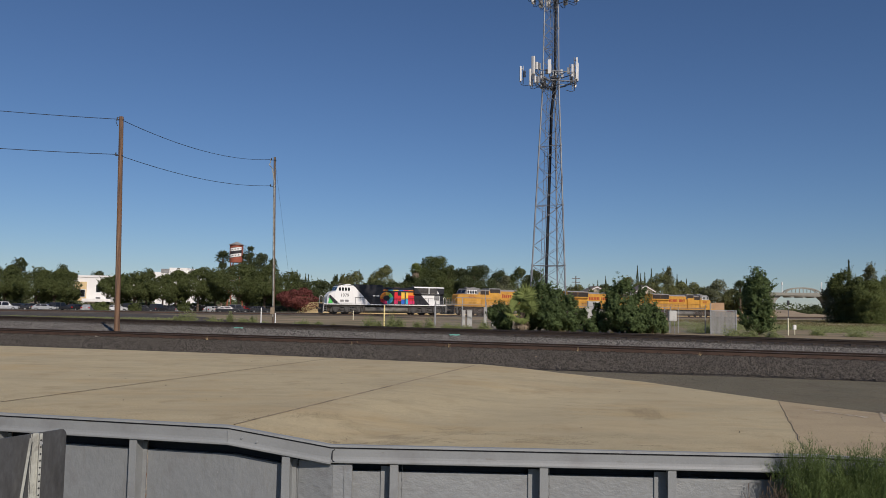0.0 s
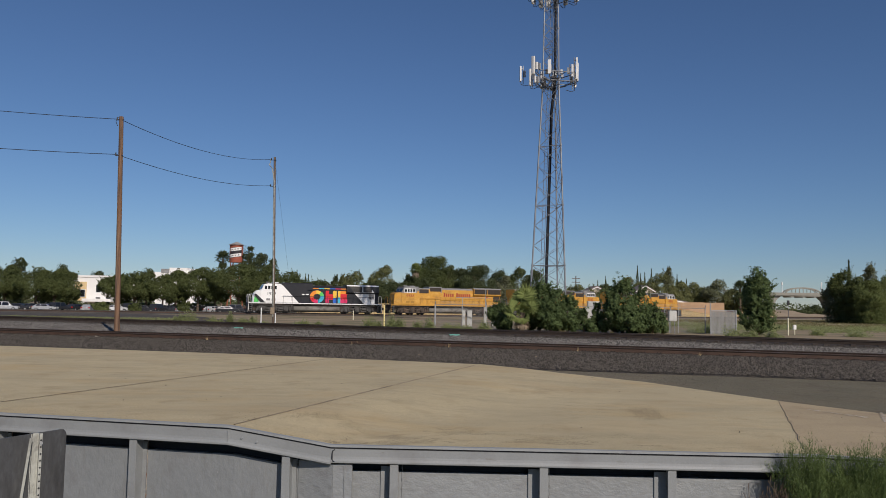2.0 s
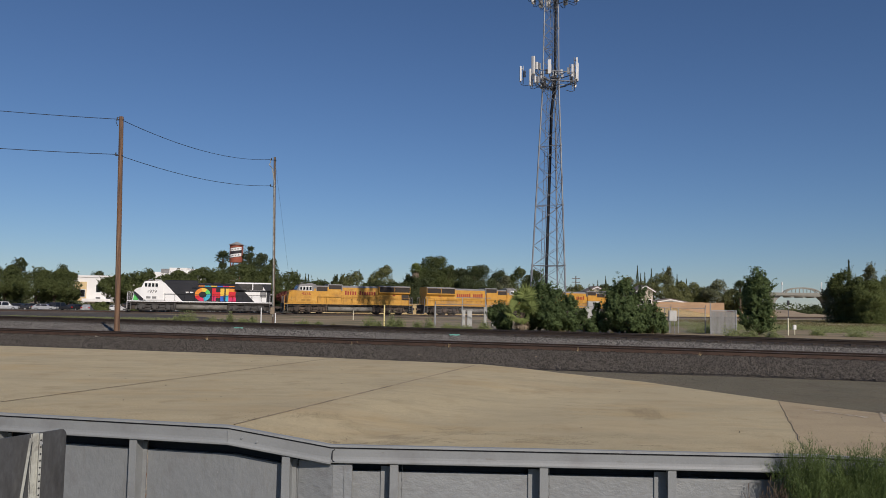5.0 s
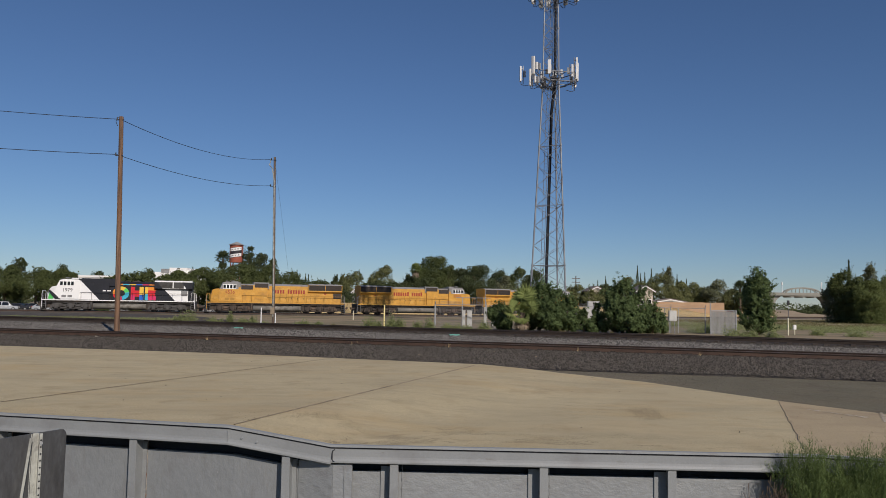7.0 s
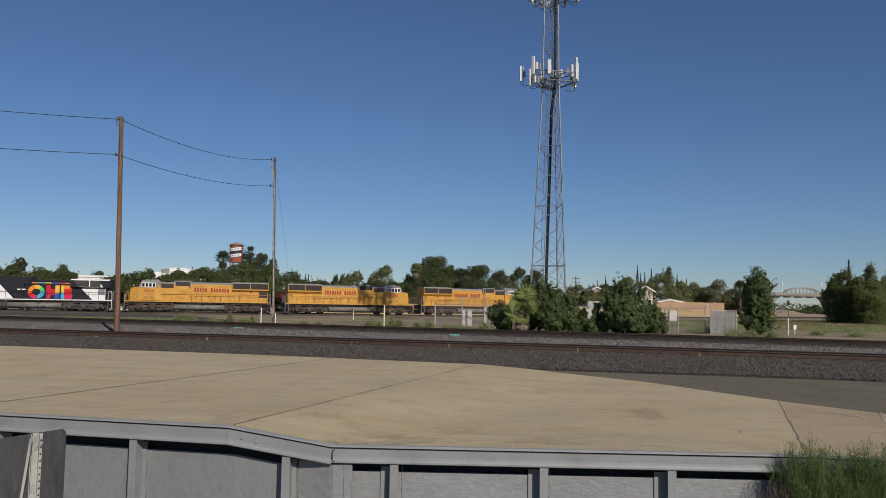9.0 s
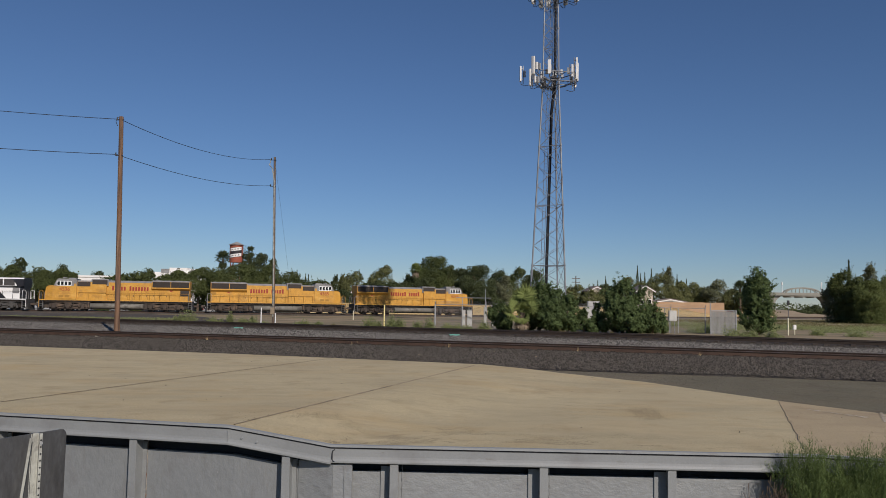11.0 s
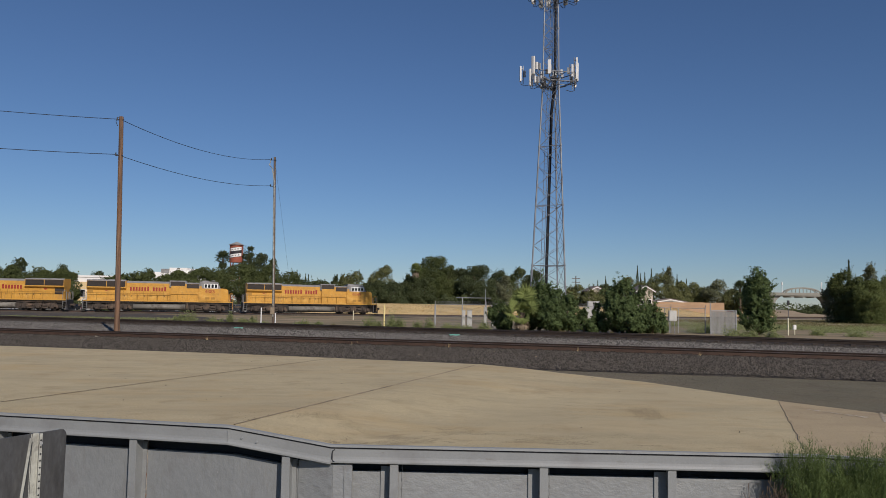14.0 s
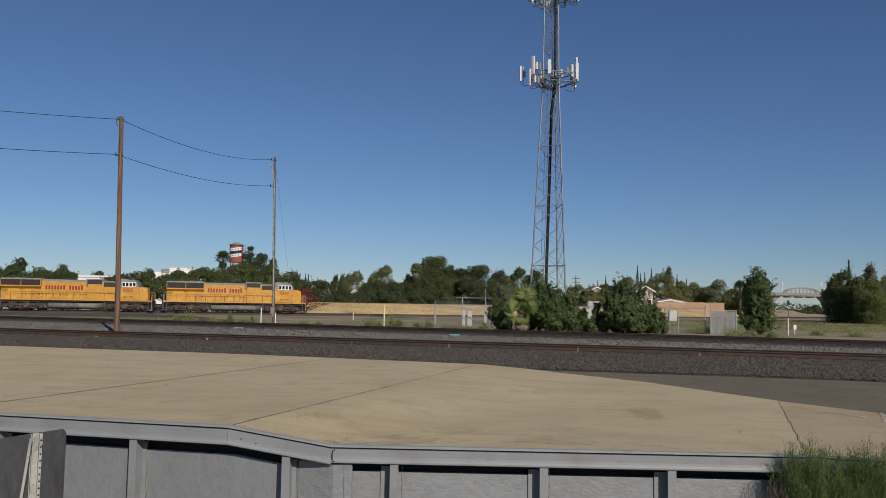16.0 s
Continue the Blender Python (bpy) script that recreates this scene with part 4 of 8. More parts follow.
def make_truck_meshes():
    bm = bmesh.new()
    dark, side_done = set(), set()
    for s in (-1, 1):
        y0, y1 = s * 1.08, s * 1.24
        prism(bm, [(-2.62, 0.6), (-2.55, 1.0), (-1.7, 1.14), (-0.95, 0.98), (0.95, 0.98), (1.7, 1.14), (2.55, 1.0), (2.62, 0.6), (2.4, 0.5), (2.3, 0.72), (1.6, 0.72), (1.5, 0.5), (1.36, 0.7), (0.42, 0.8), (0.35, 0.5), (-0.35, 0.5), (-0.42, 0.8), (-1.36, 0.7), (-1.5, 0.5), (-1.6, 0.72), (-2.3, 0.72), (-2.4, 0.5)], y0, y1)
        dark |= set(bm.faces) - side_done
        for dx in (-1.95, 0.0, 1.95):
            box(bm, dx - 0.22, dx + 0.22, min(s * 1.2, s * 1.38), max(s * 1.2, s * 1.38), 0.38, 0.72, 0.03)
            rod(bm, (dx, s * 1.3, 0.53), (dx, s * 1.43, 0.53), 0.16, 0.13, 12)
            for k in (-0.36, 0.36):
                rod(bm, (dx + k, s * 1.3, 0.5), (dx + k, s * 1.3, 1.02), 0.11, 0.11, 8)
        rod(bm, (0.65, s * 1.3, 0.5), (0.75, s * 1.3, 1.1), 0.055, 0.055, 8)
        box(bm, -2.75, -2.5, min(s * 0.95, s * 1.25), max(s * 0.95, s * 1.25), 0.32, 0.75, 0.02)
        box(bm, 2.5, 2.75, min(s * 0.95, s * 1.25), max(s * 0.95, s * 1.25), 0.32, 0.75, 0.02)
        side_done = set(bm.faces)
    outer = set(bm.faces) - dark
    box(bm, -2.6, 2.6, -0.62, 0.62, 0.22, 1.0, 0.05)
    for s in (-1, 1):
        for dx in (-0.98, 0.98):
            box(bm, dx - 0.42, dx + 0.42, min(s * 0.95, s * 1.3), max(s * 0.95, s * 1.3), 0.3, 0.62, 0.05)
        rod(bm, (-2.5, s * 1.3, 1.2), (2.5, s * 1.3, 1.2), 0.05, None, 6)
        rod(bm, (-2.2, s * 1.36, 0.34), (2.2, s * 1.36, 0.34), 0.035, None, 6)
    box(bm, -0.5, 0.5, -1.2, 1.2, 0.85, 1.3, 0.05)
    for f in bm.faces:
        f.material_index = 0 if f in outer else 1
    tm = finish(bm, "truck", ["truck", "truck_dark"])
    bm = bmesh.new()
    for s in (-1, 1):
        rod(bm, (0, s * 0.69, 0), (0, s * 0.82, 0), 0.533, 0.533, 24)
        rod(bm, (0, s * 0.66, 0), (0, s * 0.7, 0), 0.565, 0.565, 24)
        rod(bm, (0, s * 0.81, 0), (0, s * 0.9, 0), 0.18, 0.14, 12)
        for k in range(6):
            a = k * math.pi / 3
            rod(bm, (0.33 * math.cos(a), s * 0.8, 0.33 * math.sin(a)), (0.33 * math.cos(a), s * 0.835, 0.33 * math.sin(a)), 0.06, 0.06, 6)
    rod(bm, (0, -0.7, 0), (0, 0.7, 0), 0.1, 0.1, 10)
    return tm, finish(bm, "wheelset", "wheel_steel")


truck_mesh, wheel_mesh = make_truck_meshes()


def build_loco(label, scheme, number, turned):
    """A six-axle diesel locomotive; its cab end points to -x, rail heads at z = 0."""
    L = thing("locomotive", label, "locomotive", group="locomotives of the train")
    special = scheme == "special"
    body = "loco_black" if special else "loco_yellow"
    cabc = "loco_white" if special else "loco_yellow"
    roof = "loco_black" if special else "loco_grey"
    trk = "truck_grey" if special else "truck"
    # frame
    bm = bmesh.new()
    box(bm, -10.55, 10.55, -1.48, 1.48, 1.42, 1.56, 0.02)
    box(bm, -10.4, 10.4, -0.95, 0.95, 0.85, 1.44)
    for x in (-4.0, 4.0):
        box(bm, x - 0.45, x + 0.45, -1.2, 1.2, 0.3, 1.3, 0.05)
    for x in (-9.85, 9.85):
        box(bm, x - 0.65, x + 0.65, -0.9, 0.9, 0.4, 1.4, 0.05)
    for s in (-1, 1):
        rod(bm, (-10.2, s * 1.36, 1.33), (10.2, s * 1.36, 1.33), 0.04, None, 6)
    for x in (-9.6, -4.1, 4.1, 9.6):
        box(bm, x - 0.35, x + 0.35, -1.3, 1.3, 1.15, 1.44, 0.04)
    part("frame", bm, "truck_dark", L)
    bm = bmesh.new()
    for s in (-1, 1):
        box(bm, -10.5, 10.5, min(s * 1.478, s * 1.5), max(s * 1.478, s * 1.5), 1.5, 1.62, 0.006)
    part("sill_stripe", bm, "loco_white" if special else "loco_yellow", L)
    bm = bmesh.new()
    box(bm, -10.5, 10.5, -1.47, 1.47, 1.56, 1.61)
    part("walkway", bm, "loco_grey", L)
    # long hood with chamfered roof
    def section(name, x0, x1, half, z0, z1, mat, cut=0.22, top=None):
        bm2 = bmesh.new()
        pr = [(-half, z0), (half, z0), (half, z1 - cut), (half - cut * 1.2, z1), (-half + cut * 1.2, z1), (-half, z1 - cut)]
        a = [bm2.verts.new((x0, y, z)) for y, z in pr]
        b = [bm2.verts.new((x1, y, z)) for y, z in pr]
        bm2.faces.new(a)
        bm2.faces.new(b[::-1])
        for i in range(6):
            f = bm2.faces.new((a[i], b[i], b[(i + 1) % 6], a[(i + 1) % 6]))
            if top and i in (2, 3, 4):
                f.material_index = 1
        bmesh.ops.recalc_face_normals(bm2, faces=bm2.faces)
        return part(name, bm2, [mat, top] if top else mat, L)
    section("long_hood", -1.6, 10.1, 1.02, 1.6, 4.38 if special else 4.52, body, 0.3, roof)
    section("equipment_cabinet", -5.6, -1.55, 1.3, 1.6, 4.38 if special else 4.44, body, 0.12 if special else 0.2, roof)
    if special:
        section("brake_hatch", -5.4, -0.7, 1.25, 3.7, 4.78, roof, 0.1)
    else:
        section("brake_hatch", -3.65, -1.3, 1.25, 3.7, 4.7, roof, 0.12)
    # flared radiator housing
    bm = bmesh.new()
    pr = [(-1.02, 3.2), (1.02, 3.1), (1.46, 3.44), (1.46, 4.44), (1.25, 4.62), (-1.25, 4.62), (-1.46, 4.44), (-1.46, 3.44)]
    a = [bm.verts.new((4.75, y, z)) for y, z in pr]
    b = [bm.verts.new((10.12, y, z)) for y, z in pr]
    bm.faces.new(a)
    bm.faces.new(b[::-1])
    for i in range(8):
        f = bm.faces.new((a[i], b[i], b[(i + 1) % 8], a[(i + 1) % 8]))
        f.material_index = 1 if i in (3, 4, 5) else 0
    bmesh.ops.recalc_face_normals(bm, faces=bm.faces)
    rad = part("radiator_housing", bm, [body, "loco_white" if special else roof], L)
    if special:
        for s in (-1, 1):
            bm = bmesh.new()
            plate(bm, [(4.8, 3.47), (9.3, 3.47), (8.6, 4.44), (4.8, 4.44)], s * 1.46, 0.006)
            part("white_panel", bm, "loco_white", rad)
    for s in (-1, 1):
        for x0, x1 in ((4.95, 7.3), (7.42, 8.9)) if special else ((4.85, 7.38), (7.46, 10.05)):
            bm = bmesh.new()
            y = s * (1.472 if special else 1.462)
            low = 3.5 if special else 3.6
            plate(bm, [(x0, low), (x1, low), (x1, 4.43), (x0, 4.43)], y, 0.01)
            part("radiator_grille", bm, "truck_grey" if special else "grille", rad)
            bm = bmesh.new()
            for k in range(12):
                z = low + 0.03 + k * 0.067
                box(bm, x0 + 0.03, x1 - 0.03, min(y, y + s * 0.03), max(y, y + s * 0.03), z, z + 0.02)
            part("louvre", bm, "truck_grey" if special else "grille", rad)
        bm = bmesh.new()
        low, wide = (2.35, 1.25) if not turned else (2.75, 0.75)
        plate(bm, [(8.5, 2.4), (9.42, 2.4), (9.42, 3.2), (8.5, 3.2)] if special else [(10.02 - wide, low), (10.02, low), (10.02, 3.34), (10.02 - wide, 3.34)], s * (1.058 if special else 1.03), 0.03)
        part("rear_grille", bm, "loco_grey" if special else ("ochre" if turned else "grille"), L)
    # cab with wide nose
    bm = bmesh.new()
    prism(bm, [(-8.75, 1.6), (-5.55, 1.6), (-5.55, 4.42), (-5.8, 4.55), (-7.7, 4.58), (-8.25, 4.44), (-8.62, 3.62), (-8.75, 3.55)], -1.5, 1.5)
    bmesh.ops.bevel(bm, geom=[e for e in bm.edges if abs(e.verts[0].co.x - e.verts[1].co.x) > 0.05], offset=0.09, segments=2, affect="EDGES")
    cab = part("cab", bm, cabc, L)
    if not special:
        bm = bmesh.new()
        prism(bm, [(-8.66, 3.6), (-5.53, 3.6), (-5.53, 4.43), (-5.8, 4.57), (-7.7, 4.6), (-8.28, 4.46)], -1.51, 1.51)
        bmesh.ops.bevel(bm, geom=[e for e in bm.edges if abs(e.verts[0].co.x - e.verts[1].co.x) > 0.05 and e.verts[0].co.z > 4], offset=0.09, segments=2, affect="EDGES")
        part("cab_top", bm, "loco_grey", cab)
    bm = bmesh.new()
    box(bm, -8.2, -5.6, -1.36, 1.36, 4.53, 4.64, 0.03)
    part("cab_roof", bm, "truck_grey" if special else "loco_grey", cab)
    bm = bmesh.new()
    prism(bm, [(-9.85, 1.6), (-8.7, 1.6), (-8.7, 3.6), (-9.3, 3.46), (-9.66, 3.12), (-9.8, 2.5)] if special else [(-9.88, 1.6), (-8.7, 1.6), (-8.7, 3.66), (-9.45, 3.6), (-9.75, 3.42), (-9.86, 2.5)], -1.42, 1.42)
    for v in bm.verts:
        if v.co.x < -9.0:
            v.co.y *= 0.88 if v.co.x > -9.5 else 0.74
    bmesh.ops.bevel(bm, geom=list(bm.edges), offset=0.06, segments=2, affect="EDGES")
    nose = part("nose", bm, cabc, L)
    for s in (-1, 1):
        for i in range(4):
            x0 = -8.18 + i * 0.49
            bm = bmesh.new()
            plate(bm, [(x0 - 0.05, 3.62), (x0 + 0.44, 3.62), (x0 + 0.44, 4.3), (x0 - 0.05, 4.3)], s * 1.51, 0.02)
            w = part("window_frame", bm, "loco_white", cab)
            bm = bmesh.new()
            plate(bm, [(x0 + 0.02, 3.7), (x0 + 0.37, 3.7), (x0 + 0.37, 4.22), (x0 + 0.02, 4.22)], s * 1.531, 0.012)
            part("pane", bm, "glass", w)
        bm = bmesh.new()
        plate(bm, [(-5.5, 3.58), (-3.75, 3.58), (-3.75, 4.22), (-5.5, 4.22)], s * 1.3, 0.03)
        part("air_grille", bm, "loco_black" if special else "grille", L)
        bm = bmesh.new()
        plate(bm, [(-3.5, 3.9), (-1.45, 3.9), (-1.45, 4.54), (-3.5, 4.54)], s * (1.25 if not special else 1.22), 0.06)
        part("brake_grille", bm, "loco_black" if special else "grille", L)
        bm = bmesh.new()
        plate(bm, [(-5.92, 1.75), (-5.6, 1.75), (-5.6, 3.95), (-5.92, 3.95)], s * 1.5, 0.02)
        part("cab_door", bm, cabc, cab)
        # hood doors on a darker frame
        if not special:
            bm = bmesh.new()
            plate(bm, [(-1.42, 1.7), (6.95, 1.7), (6.95, 3.02), (-1.42, 3.02)], s * 1.02, 0.006)
            part("door_frame", bm, "ochre", L)
        for k in range(9):
            x0 = -1.35 + k * 0.93
            if x0 > 6.8:
                break
            bm = bmesh.new()
            plate(bm, [(x0, 1.72), (x0 + 0.86, 1.72), (x0 + 0.86, 3.0), (x0, 3.0)], s * 1.02, 0.018)
            d = part("hood_door", bm, body, L)
            bm = bmesh.new()
            box(bm, x0 + 0.7, x0 + 0.76, min(s * 1.036, s * 1.07), max(s * 1.036, s * 1.07), 2.2, 2.4)
            part("latch", bm, "truck", d)
        # under-cab equipment doors
        for k in range(3):
            bm = bmesh.new()
            x0 = -5.4 + k * 1.25
            plate(bm, [(x0, 1.75), (x0 + 1.15, 1.75), (x0 + 1.15, 3.25), (x0, 3.25)], s * 1.3, 0.018)
            part("cabinet_door", bm, body, L)
        # battery box on the cab side
        bm = bmesh.new()
        box(bm, -8.3, -6.2, min(s * 1.5, s * 1.53), max(s * 1.5, s * 1.53), 1.78, 2.4, 0.01)
        part("side_locker", bm, cabc, cab)
        for k in range(2):
            bm = bmesh.new()
            plate(bm, [(-7.9 + k * 0.8, 1.95), (-7.3 + k * 0.8, 1.95), (-7.3 + k * 0.8, 2.28), (-7.9 + k * 0.8, 2.28)], s * 1.53, 0.01)
            part("locker_vent", bm, "loco_grey" if special else "ochre", cab)
        # side handrail
        bm = bmesh.new()
        rod(bm, (-5.4, s * 1.45, 2.68), (10.1, s * 1.45, 2.68), 0.03, 0.03, 6)
        part("handrail", bm, "ochre" if not special else "loco_black", L)
        for k in range(12):
            bm = bmesh.new()
            x0 = -5.3 + k * 1.4
            rod(bm, (x0, s * 1.45, 1.6), (x0, s * 1.45, 2.72), 0.026, 0.026, 6)
            part("stanchion", bm, "ochre" if not special else "loco_black", L)
    # windscreens
    bm = bmesh.new()
    for y0 in (-1.3, 0.12):
        m = Matrix.Translation((-8.47, 0, 4.02)) @ Matrix.Rotation(radians(24), 4, "Y")
        box(bm, -0.03, 0.01, y0, y0 + 1.18, -0.3, 0.3, 0.01, m)
    part("windscreen", bm, "glass", cab)
    # headlights
    for y in (-0.18, 0.18):
        bm = bmesh.new()
        rod(bm, (-9.5, y, 3.12), (-9.62, y, 3.05), 0.13, 0.13, 12)
        part("headlight", bm, "lamp_clear", nose)
    # ends: pilot, steps, coupler, hoses
    for s in (-1, 1):
        bm = bmesh.new()
        box(bm, min(s * 10.5, s * 10.62), max(s * 10.5, s * 10.62), -1.45, 1.45, 0.95, 1.62, 0.02)
        prism(bm, [(s * 10.55, 0.14), (s * 10.75, 0.12), (s * 10.66, 0.95), (s * 10.5, 0.95)], -1.3, 1.3)
        part("pilot", bm, "truck_grey" if special else "black", L)
        bm = bmesh.new()
        box(bm, min(s * 10.6, s * 11.2), max(s * 10.6, s * 11.2), -0.14, 0.14, 0.76, 1.0, 0.03)
        box(bm, min(s * 11.1, s * 11.34), max(s * 11.1, s * 11.34), -0.2, 0.2, 0.7, 1.06, 0.05)
        part("coupler", bm, "truck", L)
        for y in (-0.6, 0.6):
            bm = bmesh.new()
            pts = [(s * (10.6 + 0.34 * math.sin(k * math.pi / 6)), y, 1.05 - 0.55 * math.sin(k * math.pi / 6 * 0.8)) for k in range(7)]
            chain(bm, pts, 0.035, 6)
            part("air_hose", bm, "rubber", L)
        for y in (-1.25, 1.25):
            bm = bmesh.new()
            for k in range(4):
                box(bm, s * 10.25 - 0.24, s * 10.25 + 0.24, y - 0.2, y + 0.2, 0.32 + k * 0.33, 0.35 + k * 0.33)
            for dx in (-0.25, 0.25):
                box(bm, s * 10.25 + dx - 0.015, s * 10.25 + dx + 0.015, y - 0.21, y + 0.21, 0.3, 1.5)
            part("steps", bm, "loco_grey", L)
            bm = bmesh.new()
            chain(bm, [(s * 10.0, y * 1.17, 1.6), (s * 10.0, y * 1.17, 2.75), (s * 10.15, y * 1.17, 2.9), (s * 10.45, y * 1.17, 2.85), (s * 10.52, y * 1.17, 2.5), (s * 10.52, y * 1.17, 0.5)], 0.03)
            part("grab_rail", bm, "loco_white" if special else ("loco_yellow" if s < 0 else "loco_grey"), L)
        bm = bmesh.new()
        chain(bm, [(s * 10.5, -1.2, 2.65), (s * 10.5, -0.5, 2.65), (s * 10.5, -0.45, 2.2), (s * 10.5, 0.45, 2.2), (s * 10.5, 0.5, 2.65), (s * 10.5, 1.2, 2.65)], 0.028)
        for y in (-1.2, -0.5, 0.5, 1.2):
            rod(bm, (s * 10.5, y, 1.6), (s * 10.5, y, 2.66), 0.028, 0.028, 6)
        part("end_rail", bm, "loco_grey", L)
    # fuel tank
    bm = bmesh.new()
    n = 28
    pr = []
    for k in range(n):
        t = 2 * math.pi * k / n
        c, d = math.cos(t), math.sin(t)
        pr.append((1.5 * math.copysign(abs(c) ** 0.8, c), 0.74 + 0.52 * math.copysign(abs(d) ** 0.75, d)))
    a = [bm.verts.new((-3.65, y, z)) for y, z in pr]
    b = [bm.verts.new((3.65, y, z)) for y, z in pr]
    bm.faces.new(a)
    bm.faces.new(b[::-1])
    for i in range(n):
        f = bm.faces.new((a[i], b[i], b[(i + 1) % n], a[(i + 1) % n]))
        f.smooth = True
    box(bm, -3.4, 3.4, -0.9, 0.9, 1.1, 1.43)
    bmesh.ops.recalc_face_normals(bm, faces=bm.faces)
    tank = part("fuel_tank", bm, "tank", L)
    for s in (-1, 1):
        bm = bmesh.new()
        rod(bm, (-3.9, s * 1.3, 0.5), (-3.9, s * 1.3, 1.3), 0.16, 0.16, 12)
        part("air_reservoir", bm, trk, tank)
        bm = bmesh.new()
        rod(bm, (2.4, s * 1.42, 1.18), (2.4, s * 1.58, 1.26), 0.06, 0.06, 8)
        part("filler_cap", bm, "black", tank)
    for x in (-6.65, 6.65):
        build_truck(L, x, trk, -1 if turned else 1)
    # roof fittings
    for x in (5.5, 6.9, 8.3, 9.4):
        bm = bmesh.new()
        rod(bm, (x, 0, 4.55), (x, 0, 4.68), 0.62 if x < 9 else 0.35, 0.58 if x < 9 else 0.33, 20)
        part("roof_fan", bm, "loco_grey", L)
    bm = bmesh.new()
    box(bm, 1.6, 2.6, -0.35, 0.35, 4.3, 4.55, 0.04)
    part("exhaust_stack", bm, "truck", L)
    for x in (-0.6, 0.4, 3.4):
        bm = bmesh.new()
        box(bm, x, x + 0.8, -0.7, 0.7, 4.3, 4.42, 0.03)
        part("roof_hatch", bm, roof, L)
    bm = bmesh.new()
    rod(bm, (-7.4, 0, 4.6), (-7.4, 0, 4.85), 0.03, 0.03, 6)
    for y in (-0.2, 0, 0.2):
        rod(bm, (-7.2, y, 4.8), (-7.75, y, 4.8), 0.03, 0.09, 8)
    part("horn", bm, "loco_grey", L)
    bm = bmesh.new()
    box(bm, -6.9, -5.9, -0.5, 0.5, 4.58, 4.8, 0.05)
    part("air_conditioner", bm, "loco_white" if special else "loco_grey", L)
    # markings
    for s in (-1, 1):
        flip = s > 0
        letters(number, 0.7 if special else 0.72, "black" if special else "red", "road_number", cab, on_side(-7.15, 2.98 if special else 3.12, s * 1.515, flip), "")
        k = -1 if flip else 1
        if special:
            y = s * 1.32
            bm = bmesh.new()
            plate(bm, [(-5.58, 1.66), (-2.85, 1.66), (-5.4, 4.34), (-5.58, 4.34)], y, 0.012)
            part("white_flash", bm, "loco_white", L)
            bm = bmesh.new()
            plate(bm, [(7.7, 1.64), (9.5, 1.64), (9.5, 3.5), (5.9, 3.5)], s * 1.045, 0.012)
            part("white_flash", bm, "loco_white", L)
            bm = bmesh.new()
            plate(bm, [(5.2, 4.42), (8.7, 4.42), (8.6, 4.5), (5.2, 4.5)], s * 1.42, 0.05)
            part("white_band", bm, "loco_white", rad)
            bm = bmesh.new()
            plate(bm, [(7.3, 3.5), (7.44, 3.5), (7.44, 4.42), (7.3, 4.42)], s * 1.485, 0.03)
            part("white_band", bm, "loco_white", rad)
            bm = bmesh.new()
            plate(bm, [(4.75, 3.48), (5.9, 3.48), (5.1, 4.44), (4.75, 4.44)], s * 1.49, 0.03)
            part("black_flash", bm, "loco_black", rad)
            bm = bmesh.new()
            plate(bm, [(9.3, 3.46), (10.1, 3.46), (10.1, 4.44), (8.6, 4.44)], s * 1.49, 0.03)
            part("black_flash", bm, "loco_black", rad)
            bm = bmesh.new()
            plate(bm, [(-9.75, 1.7), (-8.76, 1.7), (-9.2, 2.25), (-9.6, 2.62)], s * 1.16, 0.14)
            part("green_flash", bm, "green", nose)
            bm = bmesh.new()
            plate(bm, [(-8.74, 1.62), (-7.95, 1.62), (-9.5, 3.0), (-9.72, 2.85)], s * 1.32, 0.2)
            part("black_flash", bm, "loco_black", nose)
            # colourful emblem: a ring and blocks of colour
            cx, cz = 0.05, 2.66
            for i in range(8):
                bm = bmesh.new()
                t0, t1 = (i * 45 + 100) * k, (i * 45 + 145) * k
                o = []
                for q in range(5):
                    t = radians(t0 + (t1 - t0) * q / 4)
                    o.append((cx + 1.14 * math.cos(t), cz + 1.0 * math.sin(t)))
                for q in range(5):
                    t = radians(t1 + (t0 - t1) * q / 4)
                    o.append((cx + 0.55 * math.cos(t), cz + 0.46 * math.sin(t)))
                plate(bm, o, s * 1.05, 0.014)
                part("emblem_ring", bm, ["orange", "orange", "crimson", "magenta", "cyan", "cyan", "green", "amber"][i], L)
            for col, o in (("crimson", [(1.42, 2.5), (1.98, 2.5), (1.98, 3.64), (1.42, 3.64)]),
                           ("magenta", [(1.42, 1.7), (1.98, 1.7), (1.98, 2.5), (1.42, 2.5)]),
                           ("crimson", [(1.98, 2.2), (2.62, 2.2), (2.62, 3.1), (1.98, 3.1)]),
                           ("amber", [(2.62, 2.5), (3.2, 2.5), (3.2, 3.64), (2.62, 3.64)]),
                           ("blue", [(2.62, 1.7), (3.2, 1.7), (3.2, 2.5), (2.62, 2.5)]),
                           ("amber", [(3.4, 2.6), (3.82, 2.6), (3.82, 3.64), (3.4, 3.64)]),
                           ("cyan", [(3.4, 1.7), (3.82, 1.7), (3.82, 2.6), (3.4, 2.6)]),
                           ("orange", [(3.82, 3.16), (4.95, 3.16), (4.95, 3.64), (3.82, 3.64)]),
                           ("crimson", [(3.82, 2.3), (4.85, 2.3), (4.85, 3.16), (3.82, 3.16)]),
                           ("magenta", [(3.82, 1.7), (4.95, 1.7), (4.95, 2.3), (3.82, 2.3)])):
                bm = bmesh.new()
                plate(bm, o if not flip else [(4.95 + 1.42 - a2, b2) for a2, b2 in o], s * 1.05, 0.014)
                part("emblem_block", bm, col, L)
